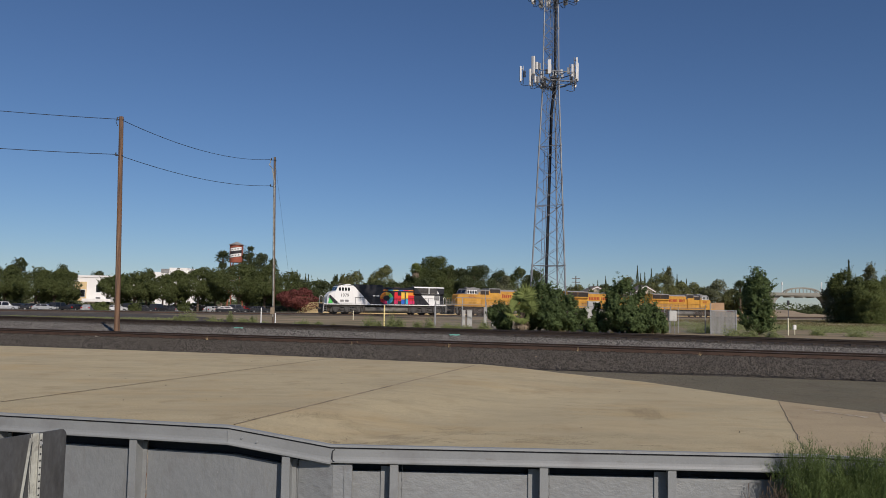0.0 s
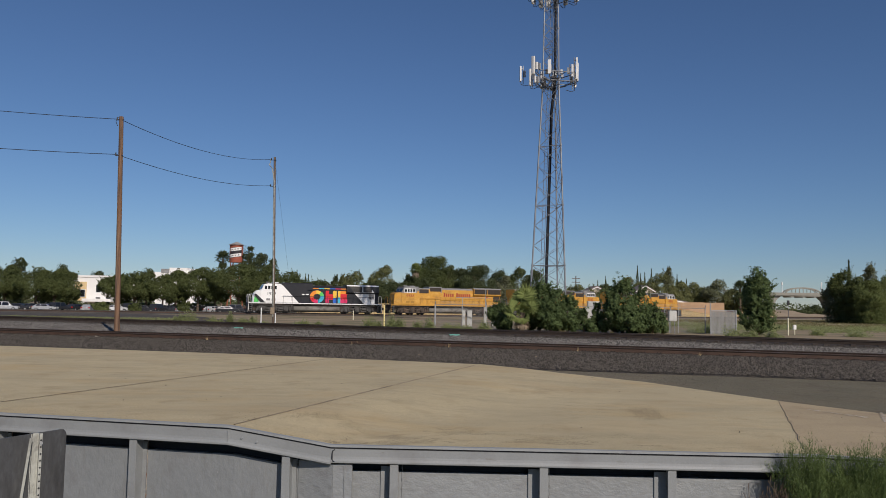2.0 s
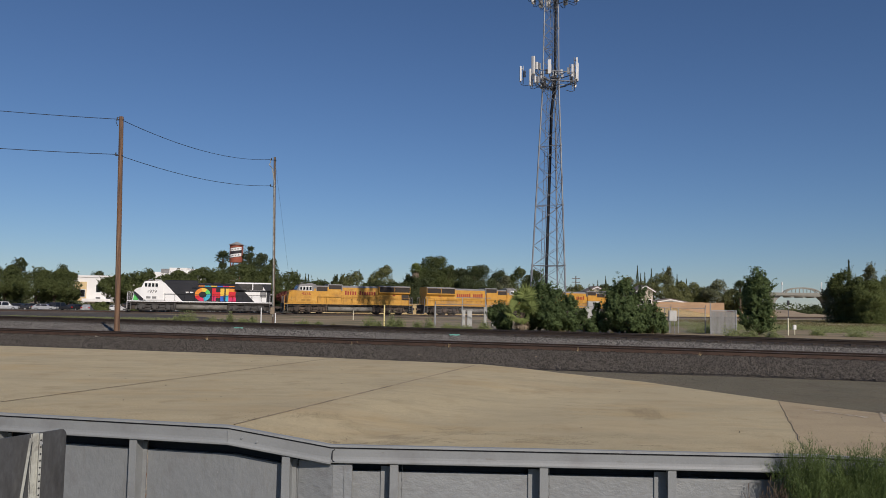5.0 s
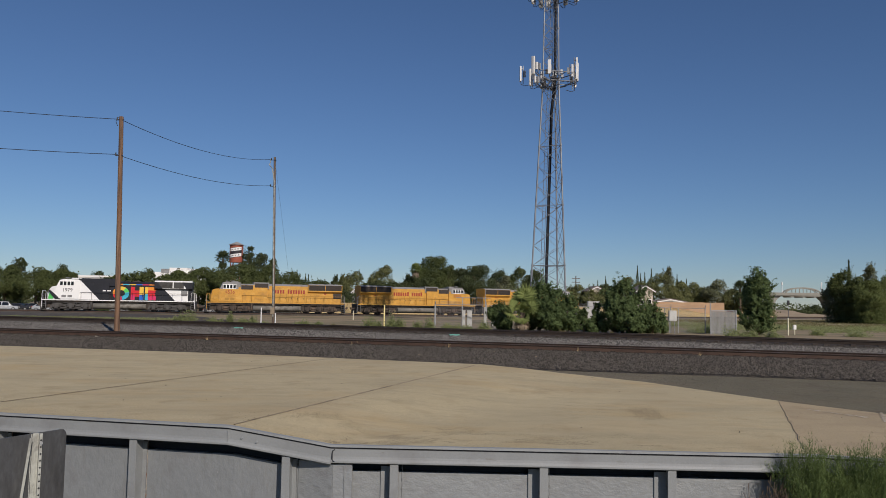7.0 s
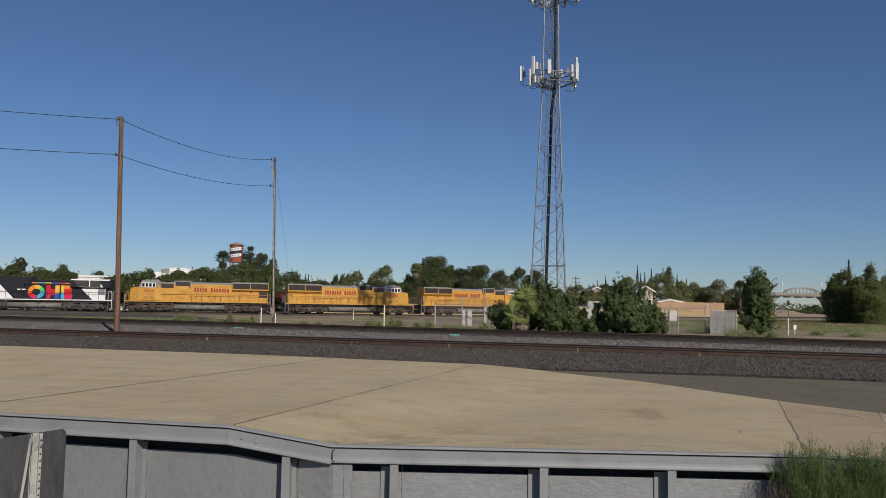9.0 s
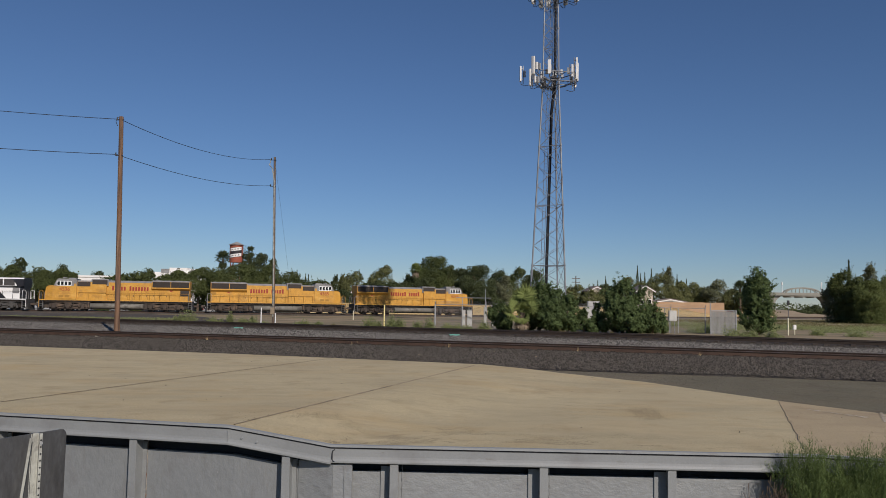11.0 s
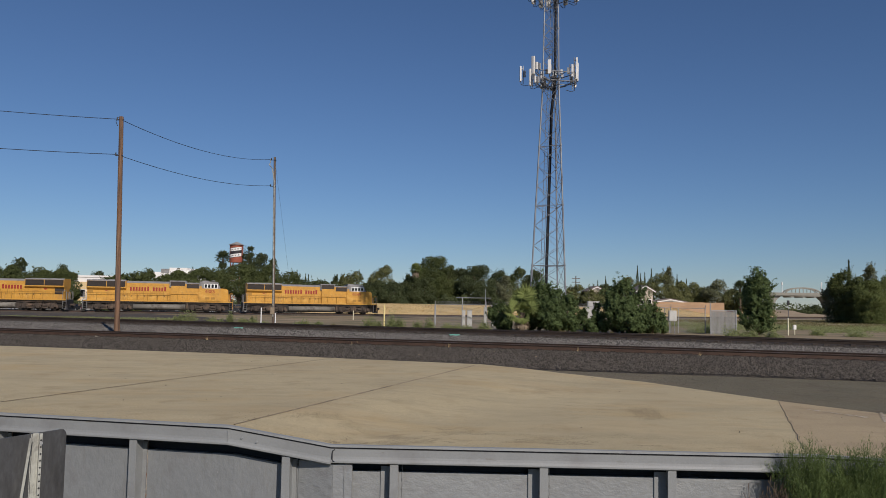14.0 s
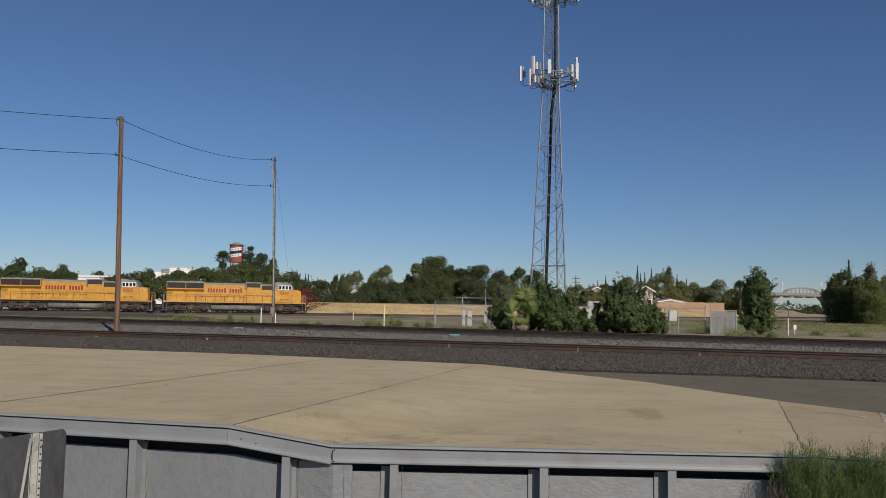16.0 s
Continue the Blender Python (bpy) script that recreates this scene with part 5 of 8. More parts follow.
            for i, col in enumerate(("orange", "cyan", "amber", "blue", "magenta", "orange")):
                bm = bmesh.new()
                plate(bm, [(-0.6 + i * 0.9, 3.9), (0.3 + i * 0.9, 3.9), (0.3 + i * 0.9, 4.04), (-0.6 + i * 0.9, 4.04)], s * 1.03, 0.014)
                part("colour_stripe", bm, col, L)
            for i, w in enumerate((0.42, 0.5)):
                bm = bmesh.new()
                plate(bm, [(-2.4 + i * 0.6, 2.9), (-2.4 + i * 0.6 + w, 2.9), (-2.4 + i * 0.6 + w, 3.06), (-2.4 + i * 0.6, 3.06)], s * 1.325, 0.01)
                part("lettering_bar", bm, "loco_white", L)
        else:
            # the railway's name as plain red bars
            x0 = -0.85
            for i in range(13):
                if i == 5:
                    continue
                bm = bmesh.new()
                a2 = x0 + i * 0.4
                h2 = 3.72 if i in (0, 6) else 3.62
                plate(bm, [(a2 + 0.04, 3.06), (a2 + 0.3, 3.06), (a2 + 0.3, h2), (a2 + 0.04, h2)], s * 1.02, 0.012)
                part("lettering_bar", bm, "red", L)
            bm = bmesh.new()
            plate(bm, [(7.35, 3.0), (7.6, 3.0), (7.72, 3.2), (7.72, 3.42), (7.22, 3.42), (7.22, 3.2)], s * 1.02, 0.012)
            part("shield", bm, "red", L)
    return L


SPEED, LEAD = 5.745, 0.809
TRAIN = [
    (build_loco("white and black locomotive with a multicoloured emblem", "special", "1979", False), LEAD - 11.3, False),
    (build_loco("dusty yellow locomotive with grey roof, cab leading", "yellow", "4536", False), LEAD + 11.3, False),
    (build_loco("yellow locomotive with grey roof, cab trailing", "yellow", "4385", True), LEAD + 34.41, True),
    (build_loco("yellow locomotive with grey roof, last in the train", "yellow", "4349", True), LEAD + 56.88, True),
]


def train_pose(offset, t, turned):
    s = offset - SPEED * t
    a, b, c = Vector(on_path(s - 6.65)), Vector(on_path(s + 6.65)), Vector(on_path(s))
    e = b - a
    mid = (a + b) / 2 * 0.7 + c * 0.3
    return Matrix.Translation((mid.x, mid.y, RAIL_TOP)) @ Matrix.Rotation(math.atan2(e.y, e.x) + (math.pi if turned else 0), 4, "Z")


# ---- poles, wires, cell tower ----
def build_pole(foot, top, r0, r1, mat, label):
    p = thing("utility_pole", label, "utility pole", group="poles along the line")
    bm = bmesh.new()
    f, t = Vector(foot), Vector(top)
    n = 8
    ring = None
    for i in range(n + 1):
        c = f.lerp(t, i / n)
        r = r0 + (r1 - r0) * i / n
        new_ring = [bm.verts.new((c.x + r * math.cos(a), c.y + r * math.sin(a), c.z)) for a in [j * math.pi / 7 for j in range(14)]]
        if ring:
            for j in range(14):
                bm.faces.new((ring[j], ring[(j + 1) % 14], new_ring[(j + 1) % 14], new_ring[j]))
        ring = new_ring
    bm.faces.new(ring)
    part("shaft", bm, mat, p)
    return p


def sagging(a, b, sag, n=24):
    a, b = Vector(a), Vector(b)
    return [a.lerp(b, i / n) - Vector((0, 0, sag * 4 * (i / n) * (1 - i / n))) for i in range(n + 1)]


def build_lines():
    p1 = build_pole((-16.1, 38.27, -0.3), (-16.38, 38.27, 10.9), 0.135, 0.105, "wood_red", "tall red-brown wooden utility pole beside the track")
    p2 = build_pole((-13.17, 60.3, -0.5), (-13.48, 60.3, 13.15), 0.115, 0.09, "wood_grey", "weathered wooden utility pole behind the tracks")
    for z in (10.72, 8.9):
        bm = bmesh.new()
        rod(bm, (-16.55, 38.2, z), (-16.2, 38.2, z), 0.02, 0.02, 6)
        rod(bm, (-16.55, 38.2, z - 0.02), (-16.55, 38.2, z + 0.14), 0.045, 0.03, 8)
        part("insulator", bm, "black", p1)
    bm = bmesh.new()
    chain(bm, [(-16.52, 38.2, 10.4), (-16.62, 38.2, 10.65), (-16.5, 38.2, 10.85), (-16.4, 38.2, 10.7)], 0.015)
    part("jumper_wire", bm, "cable", p1)
    for z in (12.9, 10.8):
        bm = bmesh.new()
        rod(bm, (-13.75, 60.2, z), (-13.3, 60.2, z), 0.025, 0.025, 6)
        rod(bm, (-13.72, 60.2, z - 0.02), (-13.72, 60.2, z + 0.16), 0.05, 0.035, 8)
        part("insulator", bm, "black", p2)
    bm = bmesh.new()
    chain(bm, [(-13.75, 60.2, 12.95), (-13.85, 60.2, 12.5), (-13.6, 60.15, 12.2), (-13.44, 60.16, 11.2), (-13.2, 60.14, 0.5)], 0.042)
    part("riser_cable", bm, "post_white", p2)
    bm = bmesh.new()
    box(bm, -13.38, -13.08, 60.02, 60.12, 0.72, 1.25, 0.01)
    part("notice_plate", bm, "palm_dead", p2)
    for a, b, sag in (((-16.4, 38.2, 10.75), (-13.7, 60.2, 12.95), 0.62), ((-16.35, 38.2, 8.9), (-13.7, 60.2, 10.85), 0.45),
                      ((-16.5, 38.2, 10.75), (-48, 34.5, 14.0), 0.7), ((-16.45, 38.2, 8.95), (-48, 34.5, 11.4), 0.6)):
        bm = bmesh.new()
        chain(bm, sagging(a, b, sag), 0.016, 5)
        tagged(part("overhead_wire", bm, "cable"), "thin black sagging overhead wire", "wire", group="overhead wires")
    bm = bmesh.new()
    chain(bm, [(-13.38, 60.4, 12.3), (-11.9, 62.5, -0.3)], 0.006, 5)
    tagged(part("guy_wire", bm, "cable"), "thin guy wire of the utility pole", "wire")
    bm = bmesh.new()
    rod(bm, (-48, 34.5, -0.3), (-48, 34.5, 14.2), 0.15, 0.11, 12)
    tagged(part("utility_pole", bm, "wood_red"), "red-brown wooden utility pole further along", "utility pole", group="poles along the line")


FOOT = [Vector((8.83, 78.2)), Vector((12.37, 76.47)), Vector((12.10, 80.40))]
AXIS = (FOOT[0] + FOOT[1] + FOOT[2]) / 3


def leg_at(i, z):
    k = 1 - (1 - 0.435) * min(z / 24.6, 1) - 0.055 * max(z - 24.6, 0) / 9
    p = AXIS + (FOOT[i] - AXIS) * k
    return Vector((p.x, p.y, z))


def build_tower():
    T = thing("cell_tower", "tall galvanised three-legged lattice cell tower with white panel antennas", "cell tower", at=Matrix.Identity(4))
    base, top, bay = -0.35, 40.0, 2.05
    for i in range(3):
        bm = bmesh.new()
        z = base
        pts, radii = [leg_at(i, z)], [0.075]
        while z < top:
            z = min(z + 6.15, top)
            r = 0.085 if z < 25 else 0.068
            for dz, k in ((-0.05, r), (-0.04, 0.13), (0.04, 0.13), (0.05, r)):
                pts.append(leg_at(i, z + dz))
                radii.append(k)
        chain(bm, pts, radii, 10)
        part("tower_leg", bm, "steel_grey", T)
    for i in range(3):
        j = (i + 1) % 3
        bm = bmesh.new()
        z, k = base, 0
        while z < top - 0.1:
            b = bay if z < 24.2 else 1.4
            z2 = z + b
            rod(bm, leg_at(i, z), leg_at(j, z2), 0.025, None, 6)
            rod(bm, leg_at(j, z), leg_at(i, z2), 0.025, None, 6)
            if k % 3 == 0:
                rod(bm, leg_at(i, z), leg_at(j, z), 0.034, None, 6)
            z, k = z2, k + 1
        part("bracing", bm, "steel_grey", T)
    for dx, dy, r in ((0, 0, 0.055), (0.12, 0.02, 0.045), (-0.11, 0.04, 0.04), (0.05, 0.1, 0.05), (-0.05, -0.06, 0.035)):
        bm = bmesh.new()
        chain(bm, [(10.58 + dx, 79.0 + dy, -0.3), (10.69 + dx, 79.0 + dy, 5.6), (10.88 + dx, 79.0 + dy, 12.5), (11.12 + dx, 79.0 + dy, 21.9), (11.45 + dx * 0.8, 78.9 + dy, 25.5), (11.52 + dx * 0.7, 78.9 + dy, 39)], r, 6)
        part("feeder_cable", bm, "cable", T)
    bm = bmesh.new()
    ladder = ((9.98, 79.0, -0.3), (10.10, 79.0, 5.6), (10.29, 79.0, 12.5), (10.55, 78.9, 21.9), (10.85, 78.8, 26.0), (11.0, 78.7, 39.0))
    for dx in (0, 0.3):
        chain(bm, [(x + dx, y - dx * 0.4, z) for x, y, z in ladder], 0.026, 6)
    for k in range(104):
        z = 0.3 + k * 0.36
        x, y = (float(np.interp(z, [q[2] for q in ladder], [q[c] for q in ladder])) for c in (0, 1))
        rod(bm, (x, y, z), (x + 0.3, y - 0.12, z), 0.014, 0.014, 5)
    part("climbing_ladder", bm, "steel_grey", T)
    # clutter of junction boxes and coiled cable at the antenna platform
    rng = np.random.default_rng(17)
    for k in range(9):
        a, q = rng.random() * 6.283, 0.5 + 0.7 * rng.random()
        x, y, z = AXIS.x + q * math.cos(a), AXIS.y + q * math.sin(a), 24.4 + 2.0 * rng.random()
        bm = bmesh.new()
        box(bm, x - 0.13, x + 0.13, y - 0.09, y + 0.09, z, z + 0.4 + 0.2 * rng.random(), 0.02)
        part("junction_box", bm, "galvanised" if k % 3 == 0 else "black", T)
    for k in range(12):
        a, q = rng.random() * 6.283, 1.2 + 1.4 * rng.random()
        e = AXIS + Vector((math.cos(a), math.sin(a))) * q
        bm = bmesh.new()
        chain(bm, [(AXIS.x + 0.3, AXIS.y - 0.2, 23.6 + rng.random()), (AXIS.x + 0.4 * (e.x - AXIS.x), AXIS.y + 0.4 * (e.y - AXIS.y), 24.2 + 0.5 * rng.random()), (e.x, e.y, 24.6 + 0.8 * rng.random())], 0.03, 5)
        part("jumper_cable", bm, "cable", T)

    def platform(z, radius, panels, droop):
        pts = [AXIS + Vector((math.cos(a), math.sin(a))) * radius for a in (radians(100), radians(220), radians(340))]
        bm = bmesh.new()
        for i in range(3):
            a, b = pts[i], pts[(i + 1) % 3]
            c, d = a.lerp(b, 0.14), a.lerp(b, 0.86)
            for dz in (0.0, 0.95):
                rod(bm, (c.x, c.y, z + dz), (d.x, d.y, z + dz), 0.05, None, 8)
            for q in (0.3, 0.7):
                e = a.lerp(b, q)
                for dz in (0.0, 0.95):
                    f = AXIS + (e - AXIS) * 0.3
                    rod(bm, (f.x, f.y, z + dz * 0.5), (e.x, e.y, z + dz), 0.04, None, 6)
            for dz in (0, 0.12):
                n2 = pts[(i + 1) % 3].lerp(pts[(i + 2) % 3], 0.14)
                rod(bm, (d.x, d.y, z + dz), (n2.x, n2.y, z + dz), 0.035, None, 6)
        part("mount_frame", bm, "steel_grey", T)
        for ang, rad, dz, h, w in panels:
            a = radians(ang)
            p = AXIS + Vector((math.cos(a), math.sin(a))) * rad
            m = Matrix.Translation((p.x, p.y, z + dz)) @ Matrix.Rotation(a, 4, "Z")
            bm = bmesh.new()
            box(bm, 0.04, 0.2, -w / 2, w / 2, -h / 2, h / 2, 0.04, m)
            an = part("panel_antenna", bm, "antenna", T)
            bm = bmesh.new()
            box(bm, -0.2, -0.12, -0.04, 0.04, -h / 2 - 0.25, h / 2 + 0.05, 0.02, m)
            box(bm, -0.14, 0.06, -0.05, 0.05, h / 2 - 0.3, h / 2 - 0.22, 0, m)
            box(bm, -0.14, 0.06, -0.05, 0.05, -h / 2 + 0.2, -h / 2 + 0.28, 0, m)
            part("mount_pipe", bm, "steel_grey", an)
            bm = bmesh.new()
            chain(bm, [m @ Vector(q) for q in ((0.1, 0, -h / 2), (0.05, 0.03, -h / 2 - 0.3), (-0.3, 0.05, -h / 2 - 0.45), (-0.9, 0.03, -h / 2 - 0.3))], 0.03, 5)
            part("jumper_cable", bm, "cable", an)
            if droop:
                bm = bmesh.new()
                box(bm, -0.42, -0.22, -0.15, 0.15, -0.3, 0.35, 0.03, m)
                part("radio_unit", bm, "galvanised", an)
    platform(24.75, 2.85, ((186, 3.25, 0.9, 1.6, 0.36), (221, 2.85, 1.35, 1.85, 0.34), (226, 2.6, 1.3, 0.75, 0.22), (224, 2.7, -0.1, 0.7, 0.2), (255, 2.3, 1.1, 1.45, 0.32), (338, 2.0, 1.2, 1.3, 0.34),
                           (346, 2.4, 1.5, 2.3, 0.34), (0, 2.5, 1.3, 1.9, 0.34), (12, 2.4, 0.6, 1.6, 0.34), (80, 2.6, 1.2, 1.9, 0.36), (105, 2.7, 1.2, 1.9, 0.36), (140, 2.6, 1.2, 1.8, 0.36)), True)
    platform(33.9, 3.0, tuple((a, 2.45 + 0.35 * (i % 2), 1.4, 2.6, 0.46) for i, a in enumerate((172, 190, 203, 216, 240, 268, 296, 318, 332, 346, 2, 20, 50, 76, 92, 108, 136))), True)


def build_compound():
    """The fenced yard round the tower: chain-link fence, gate, white cabinets."""
    line = [(-0.6, 64.4), (3.6, 62.6), (9.0, 60.6), (17.2, 57.9), (19.45, 56.9)]
    fence = thing("chain_link_fence", "grey chain-link fence round the tower compound", "fence")
    pts = []
    for (a, b), (c, d) in zip(line, line[1:]):
        n = max(int(math.hypot(c - a, d - b) / 2.4), 1)
        pts += [(a + (c - a) * i / n, b + (d - b) * i / n) for i in range(n)]
    pts.append(line[-1])
    pts = [(-0.6 + 0.0, 72.0), (-0.6, 68.2)] + pts
    for x, y in pts:
        bm = bmesh.new()
        rod(bm, (x, y, -0.4), (x, y, 1.72), 0.035, None, 8)
        rod(bm, (x, y, 1.72), (x, y - 0.2, 1.95), 0.02, None, 6)
        part("fence_post", bm, "galvanised", fence)

    def mesh_wire(bm, a, b, z0, z1, step=0.16, r=0.006):
        a, b = Vector(a), Vector(b)
        h = z1 - z0
        e = (b - a).normalized()
        run = (b - a).length
        k = -h
        while k < run:
            for s in (1, -1):
                u0, u1 = (k, k + h) if s > 0 else (k + h, k)
                w0, w1 = z0, z1
                q = []
                for u, z in ((u0, w0), (u1, w1)):
                    q.append([u, z])
                for p, o in ((0, 1), (1, 0)):
                    if q[p][0] < 0:
                        q[p] = [0, q[o][1] + (q[p][1] - q[o][1]) * q[o][0] / (q[o][0] - q[p][0])] if q[o][0] > q[p][0] else q[p]
                    if q[p][0] > run:
                        q[p] = [run, q[o][1] + (q[p][1] - q[o][1]) * (run - q[o][0]) / (q[p][0] - q[o][0])]
                p0, p1 = a + e * q[0][0], a + e * q[1][0]
                d = Vector((p1.x - p0.x, p1.y - p0.y, q[1][1] - q[0][1]))
                if d.length < 0.05:
                    continue
                n3 = d.normalized().cross(Vector((-e.y, e.x, 0))) * r
                vs = [bm.verts.new((p0.x + t * n3.x, p0.y + t * n3.y, q[0][1] + t * n3.z)) for t in (-1, 1)] + [bm.verts.new((p1.x + t * n3.x, p1.y + t * n3.y, q[1][1] + t * n3.z)) for t in (1, -1)]
                bm.faces.new(vs)
            k += step
    bm = bmesh.new()
    rails = bmesh.new()
    for a, b in zip(pts[1:], pts[2:]):
        mesh_wire(bm, a, b, -0.35, 1.7, 0.14, 0.0028)
        for z in (1.7,):
            rod(rails, (*a, z), (*b, z), 0.024, None, 6)
        for dz in (0.06, 0.14, 0.22):
            rod(rails, (a[0], a[1] - dz, 1.72 + dz), (b[0], b[1] - dz, 1.72 + dz), 0.006, None, 4)
    part("wire_mesh", bm, "galvanised", fence)
    part("top_rail", rails, "galvanised", fence)
    gate = thing("chain_link_gate", "slatted grey chain-link gate", "gate")
    a, b = Vector((19.5, 55.9)), Vector((21.2, 55.5))
    bm = bmesh.new()
    for p in (a, b):
        rod(bm, (p.x, p.y, -0.4), (p.x, p.y, 2.1 if p is a else 1.6), 0.05, None, 8)
    for z in (0.0, 1.55):
        rod(bm, (a.x, a.y, z), (b.x, b.y, z), 0.03, None, 8)
    part("gate_frame", bm, "galvanised", gate)
    for k in range(22):
        q = a.lerp(b, (k + 0.5) / 22)
        bm = bmesh.new()
        box(bm, q.x - 0.036, q.x + 0.036, q.y - 0.006, q.y + 0.006, -0.2, 1.5)
        part("privacy_slat", bm, "slat_grey", gate)
    bm = bmesh.new()
    mesh_wire(bm, a - Vector((0, 0.03)), b - Vector((0, 0.03)), -0.2, 1.52, 0.1, 0.0035)
    part("wire_mesh", bm, "galvanised", gate)

    def cabinet(x, y, w, h, z0, label):
        c = thing("equipment_cabinet", label, "cabinet", at=pose(x, y, z0))
        bm = bmesh.new()
        box(bm, -w / 2, w / 2, -0.25, 0.25, 0.05, h, 0.02)
        part("body", bm, "pale_box", c)
        bm = bmesh.new()
        box(bm, -w / 2 + 0.05, w / 2 - 0.05, -0.27, -0.252, 0.12, h - 0.07, 0.004)
        d = part("door", bm, "pale_box", c)
        bm = bmesh.new()
        box(bm, w / 2 - 0.1, w / 2 - 0.07, -0.3, -0.268, h * 0.45, h * 0.55)
        part("handle", bm, "galvanised", d)
        bm = bmesh.new()
        box(bm, -w / 2 - 0.05, w / 2 + 0.05, -0.32, 0.3, -0.25, 0.05)
        part("plinth", bm, "bridge", c)
        bm = bmesh.new()
        box(bm, -w / 2 - 0.03, w / 2 + 0.03, -0.3, 0.28, h, h + 0.04, 0.01)
        part("lid", bm, "pale_box", c)
        return c
    fr = thing("cable_bridge", "galvanised pipe frame beside the cabinets", "pipe frame")
    for x in (1.75, 3.75):
        bm = bmesh.new()
        rod(bm, (x, 66.5, -0.4), (x, 66.5, 2.3), 0.045, None, 8)
        part("post", bm, "galvanised", fr)
    bm = bmesh.new()
    box(bm, 1.2, 4.2, 66.45, 66.55, 2.27, 2.33, 0.01)
    part("tray", bm, "steel_grey", fr)
    bm = bmesh.new()
    rod(bm, (3.75, 66.5, 2.3), (3.75, 66.5, 3.1), 0.025, None, 6)
    part("mast", bm, "galvanised", fr)
    cabinet(1.83, 64.9, 0.26, 1.35, -0.15, "pale metal cabinet behind the fence")
    cabinet(2.32, 64.7, 0.4, 1.38, -0.15, "pale metal cabinet beside another")
    cabinet(3.67, 65.2, 0.26, 1.6, -0.1, "slim pale cabinet beside the palm")
    cabinet(4.42, 65.0, 0.45, 1.75, -0.1, "white equipment cabinet half hidden by the palm")
    cabinet(12.35, 62.8, 0.95, 2.3, -0.2, "white equipment cabinet glimpsed through the shrubs")
    cabinet(11.85, 62.0, 0.75, 1.8, -0.2, "tall white equipment cabinet behind the shrubs")
    s = thing("meter_box", "white metal box on two posts by the fence", "utility box")
    bm = bmesh.new()
    box(bm, 16.8, 17.35, 56.9, 57.15, 0.72, 1.5, 0.015)
    part("box", bm, "pale_box", s)
    bm = bmesh.new()
    box(bm, 16.84, 17.31, 56.875, 56.898, 0.77, 1.45, 0.004)
    part("door", bm, "pale_box", s)
    for x in (16.86, 17.24):
        bm = bmesh.new()
        rod(bm, (x, 57.05, -0.4), (x, 57.05, 0.73), 0.03, None, 8)
        part("post", bm, "galvanised", s)
    bm = bmesh.new()
    for x in (16.55, 17.55):
        rod(bm, (x, 57.2, -0.4), (x, 57.2, 1.75), 0.03, None, 8)
    part("frame", bm, "galvanised", s)


def marker(x, y, h, r, mat, label, cap=None):
    m = thing("marker_post", label, "marker post", at=pose(x, y, ground_height(x, y)))
    bm = bmesh.new()
    rod(bm, (0, 0, -0.1), (0, 0, h), r, r * 0.95, 10)
    part("shaft", bm, mat, m)
    bm = bmesh.new()
    rod(bm, (0, 0, h), (0, 0, h + r * 1.2), r * 1.25, r * 0.5, 10)
    part("cap", bm, cap or mat, m)


def build_markers():
    marker(-14.6, 62.2, 1.35, 0.045, "white", "slim white marker post by the pole")
    marker(-13.0, 60.12, 0.95, 0.045, "white", "short white marker post by the pole")
    marker(-4.68, 62.5, 1.72, 0.06, "yellow_post", "yellow pipeline marker post in the weeds")
    marker(-10.6, 92.0, 1.1, 0.05, "cream_post", "cream marker post beside the dirt track")
    marker(25.35, 56.4, 1.2, 0.045, "cream_post", "cream marker post in the weeds")
    t = thing("test_box", "small white box on a short post in the weeds", "utility box", at=pose(26.55, 58.0, ground_height(26.55, 58.0)))
    bm = bmesh.new()
    rod(bm, (0, 0, -0.1), (0, 0, 0.42), 0.035, None, 8)
    part("post", bm, "cream_post", t)
    bm = bmesh.new()
    box(bm, -0.11, 0.11, -0.08, 0.08, 0.4, 0.74, 0.02)
    part("box", bm, "white", t)
    for x, y in ((-13.0, 49.3), (0.72, 43.2)):
        b = thing("flange_greaser", "small teal box lying in the ballast", "track box", at=pose(x, y, -0.1, 0, 0, -18))
        bm = bmesh.new()
        box(bm, -0.26, 0.26, -0.1, 0.1, 0, 0.1, 0.02)
        part("body", bm, "teal", b)
        bm = bmesh.new()
        box(bm, -0.28, 0.28, -0.12, 0.12, 0.1, 0.13, 0.01)
        part("lid", bm, "teal", b)
    # signal by the bridge
    s = thing("railway_signal", "dark railway signal on a thin mast", "signal", at=pose(63.0, 140.0, -0.4))
    bm = bmesh.new()
    rod(bm, (0, 0, 0), (0, 0, 3.2), 0.045, None, 8)
    part("mast", bm, "galvanised", s)
    bm = bmesh.new()
    box(bm, -0.21, 0.21, -0.13, 0.13, 3.0, 3.85, 0.05)
    part("head", bm, "black", s)


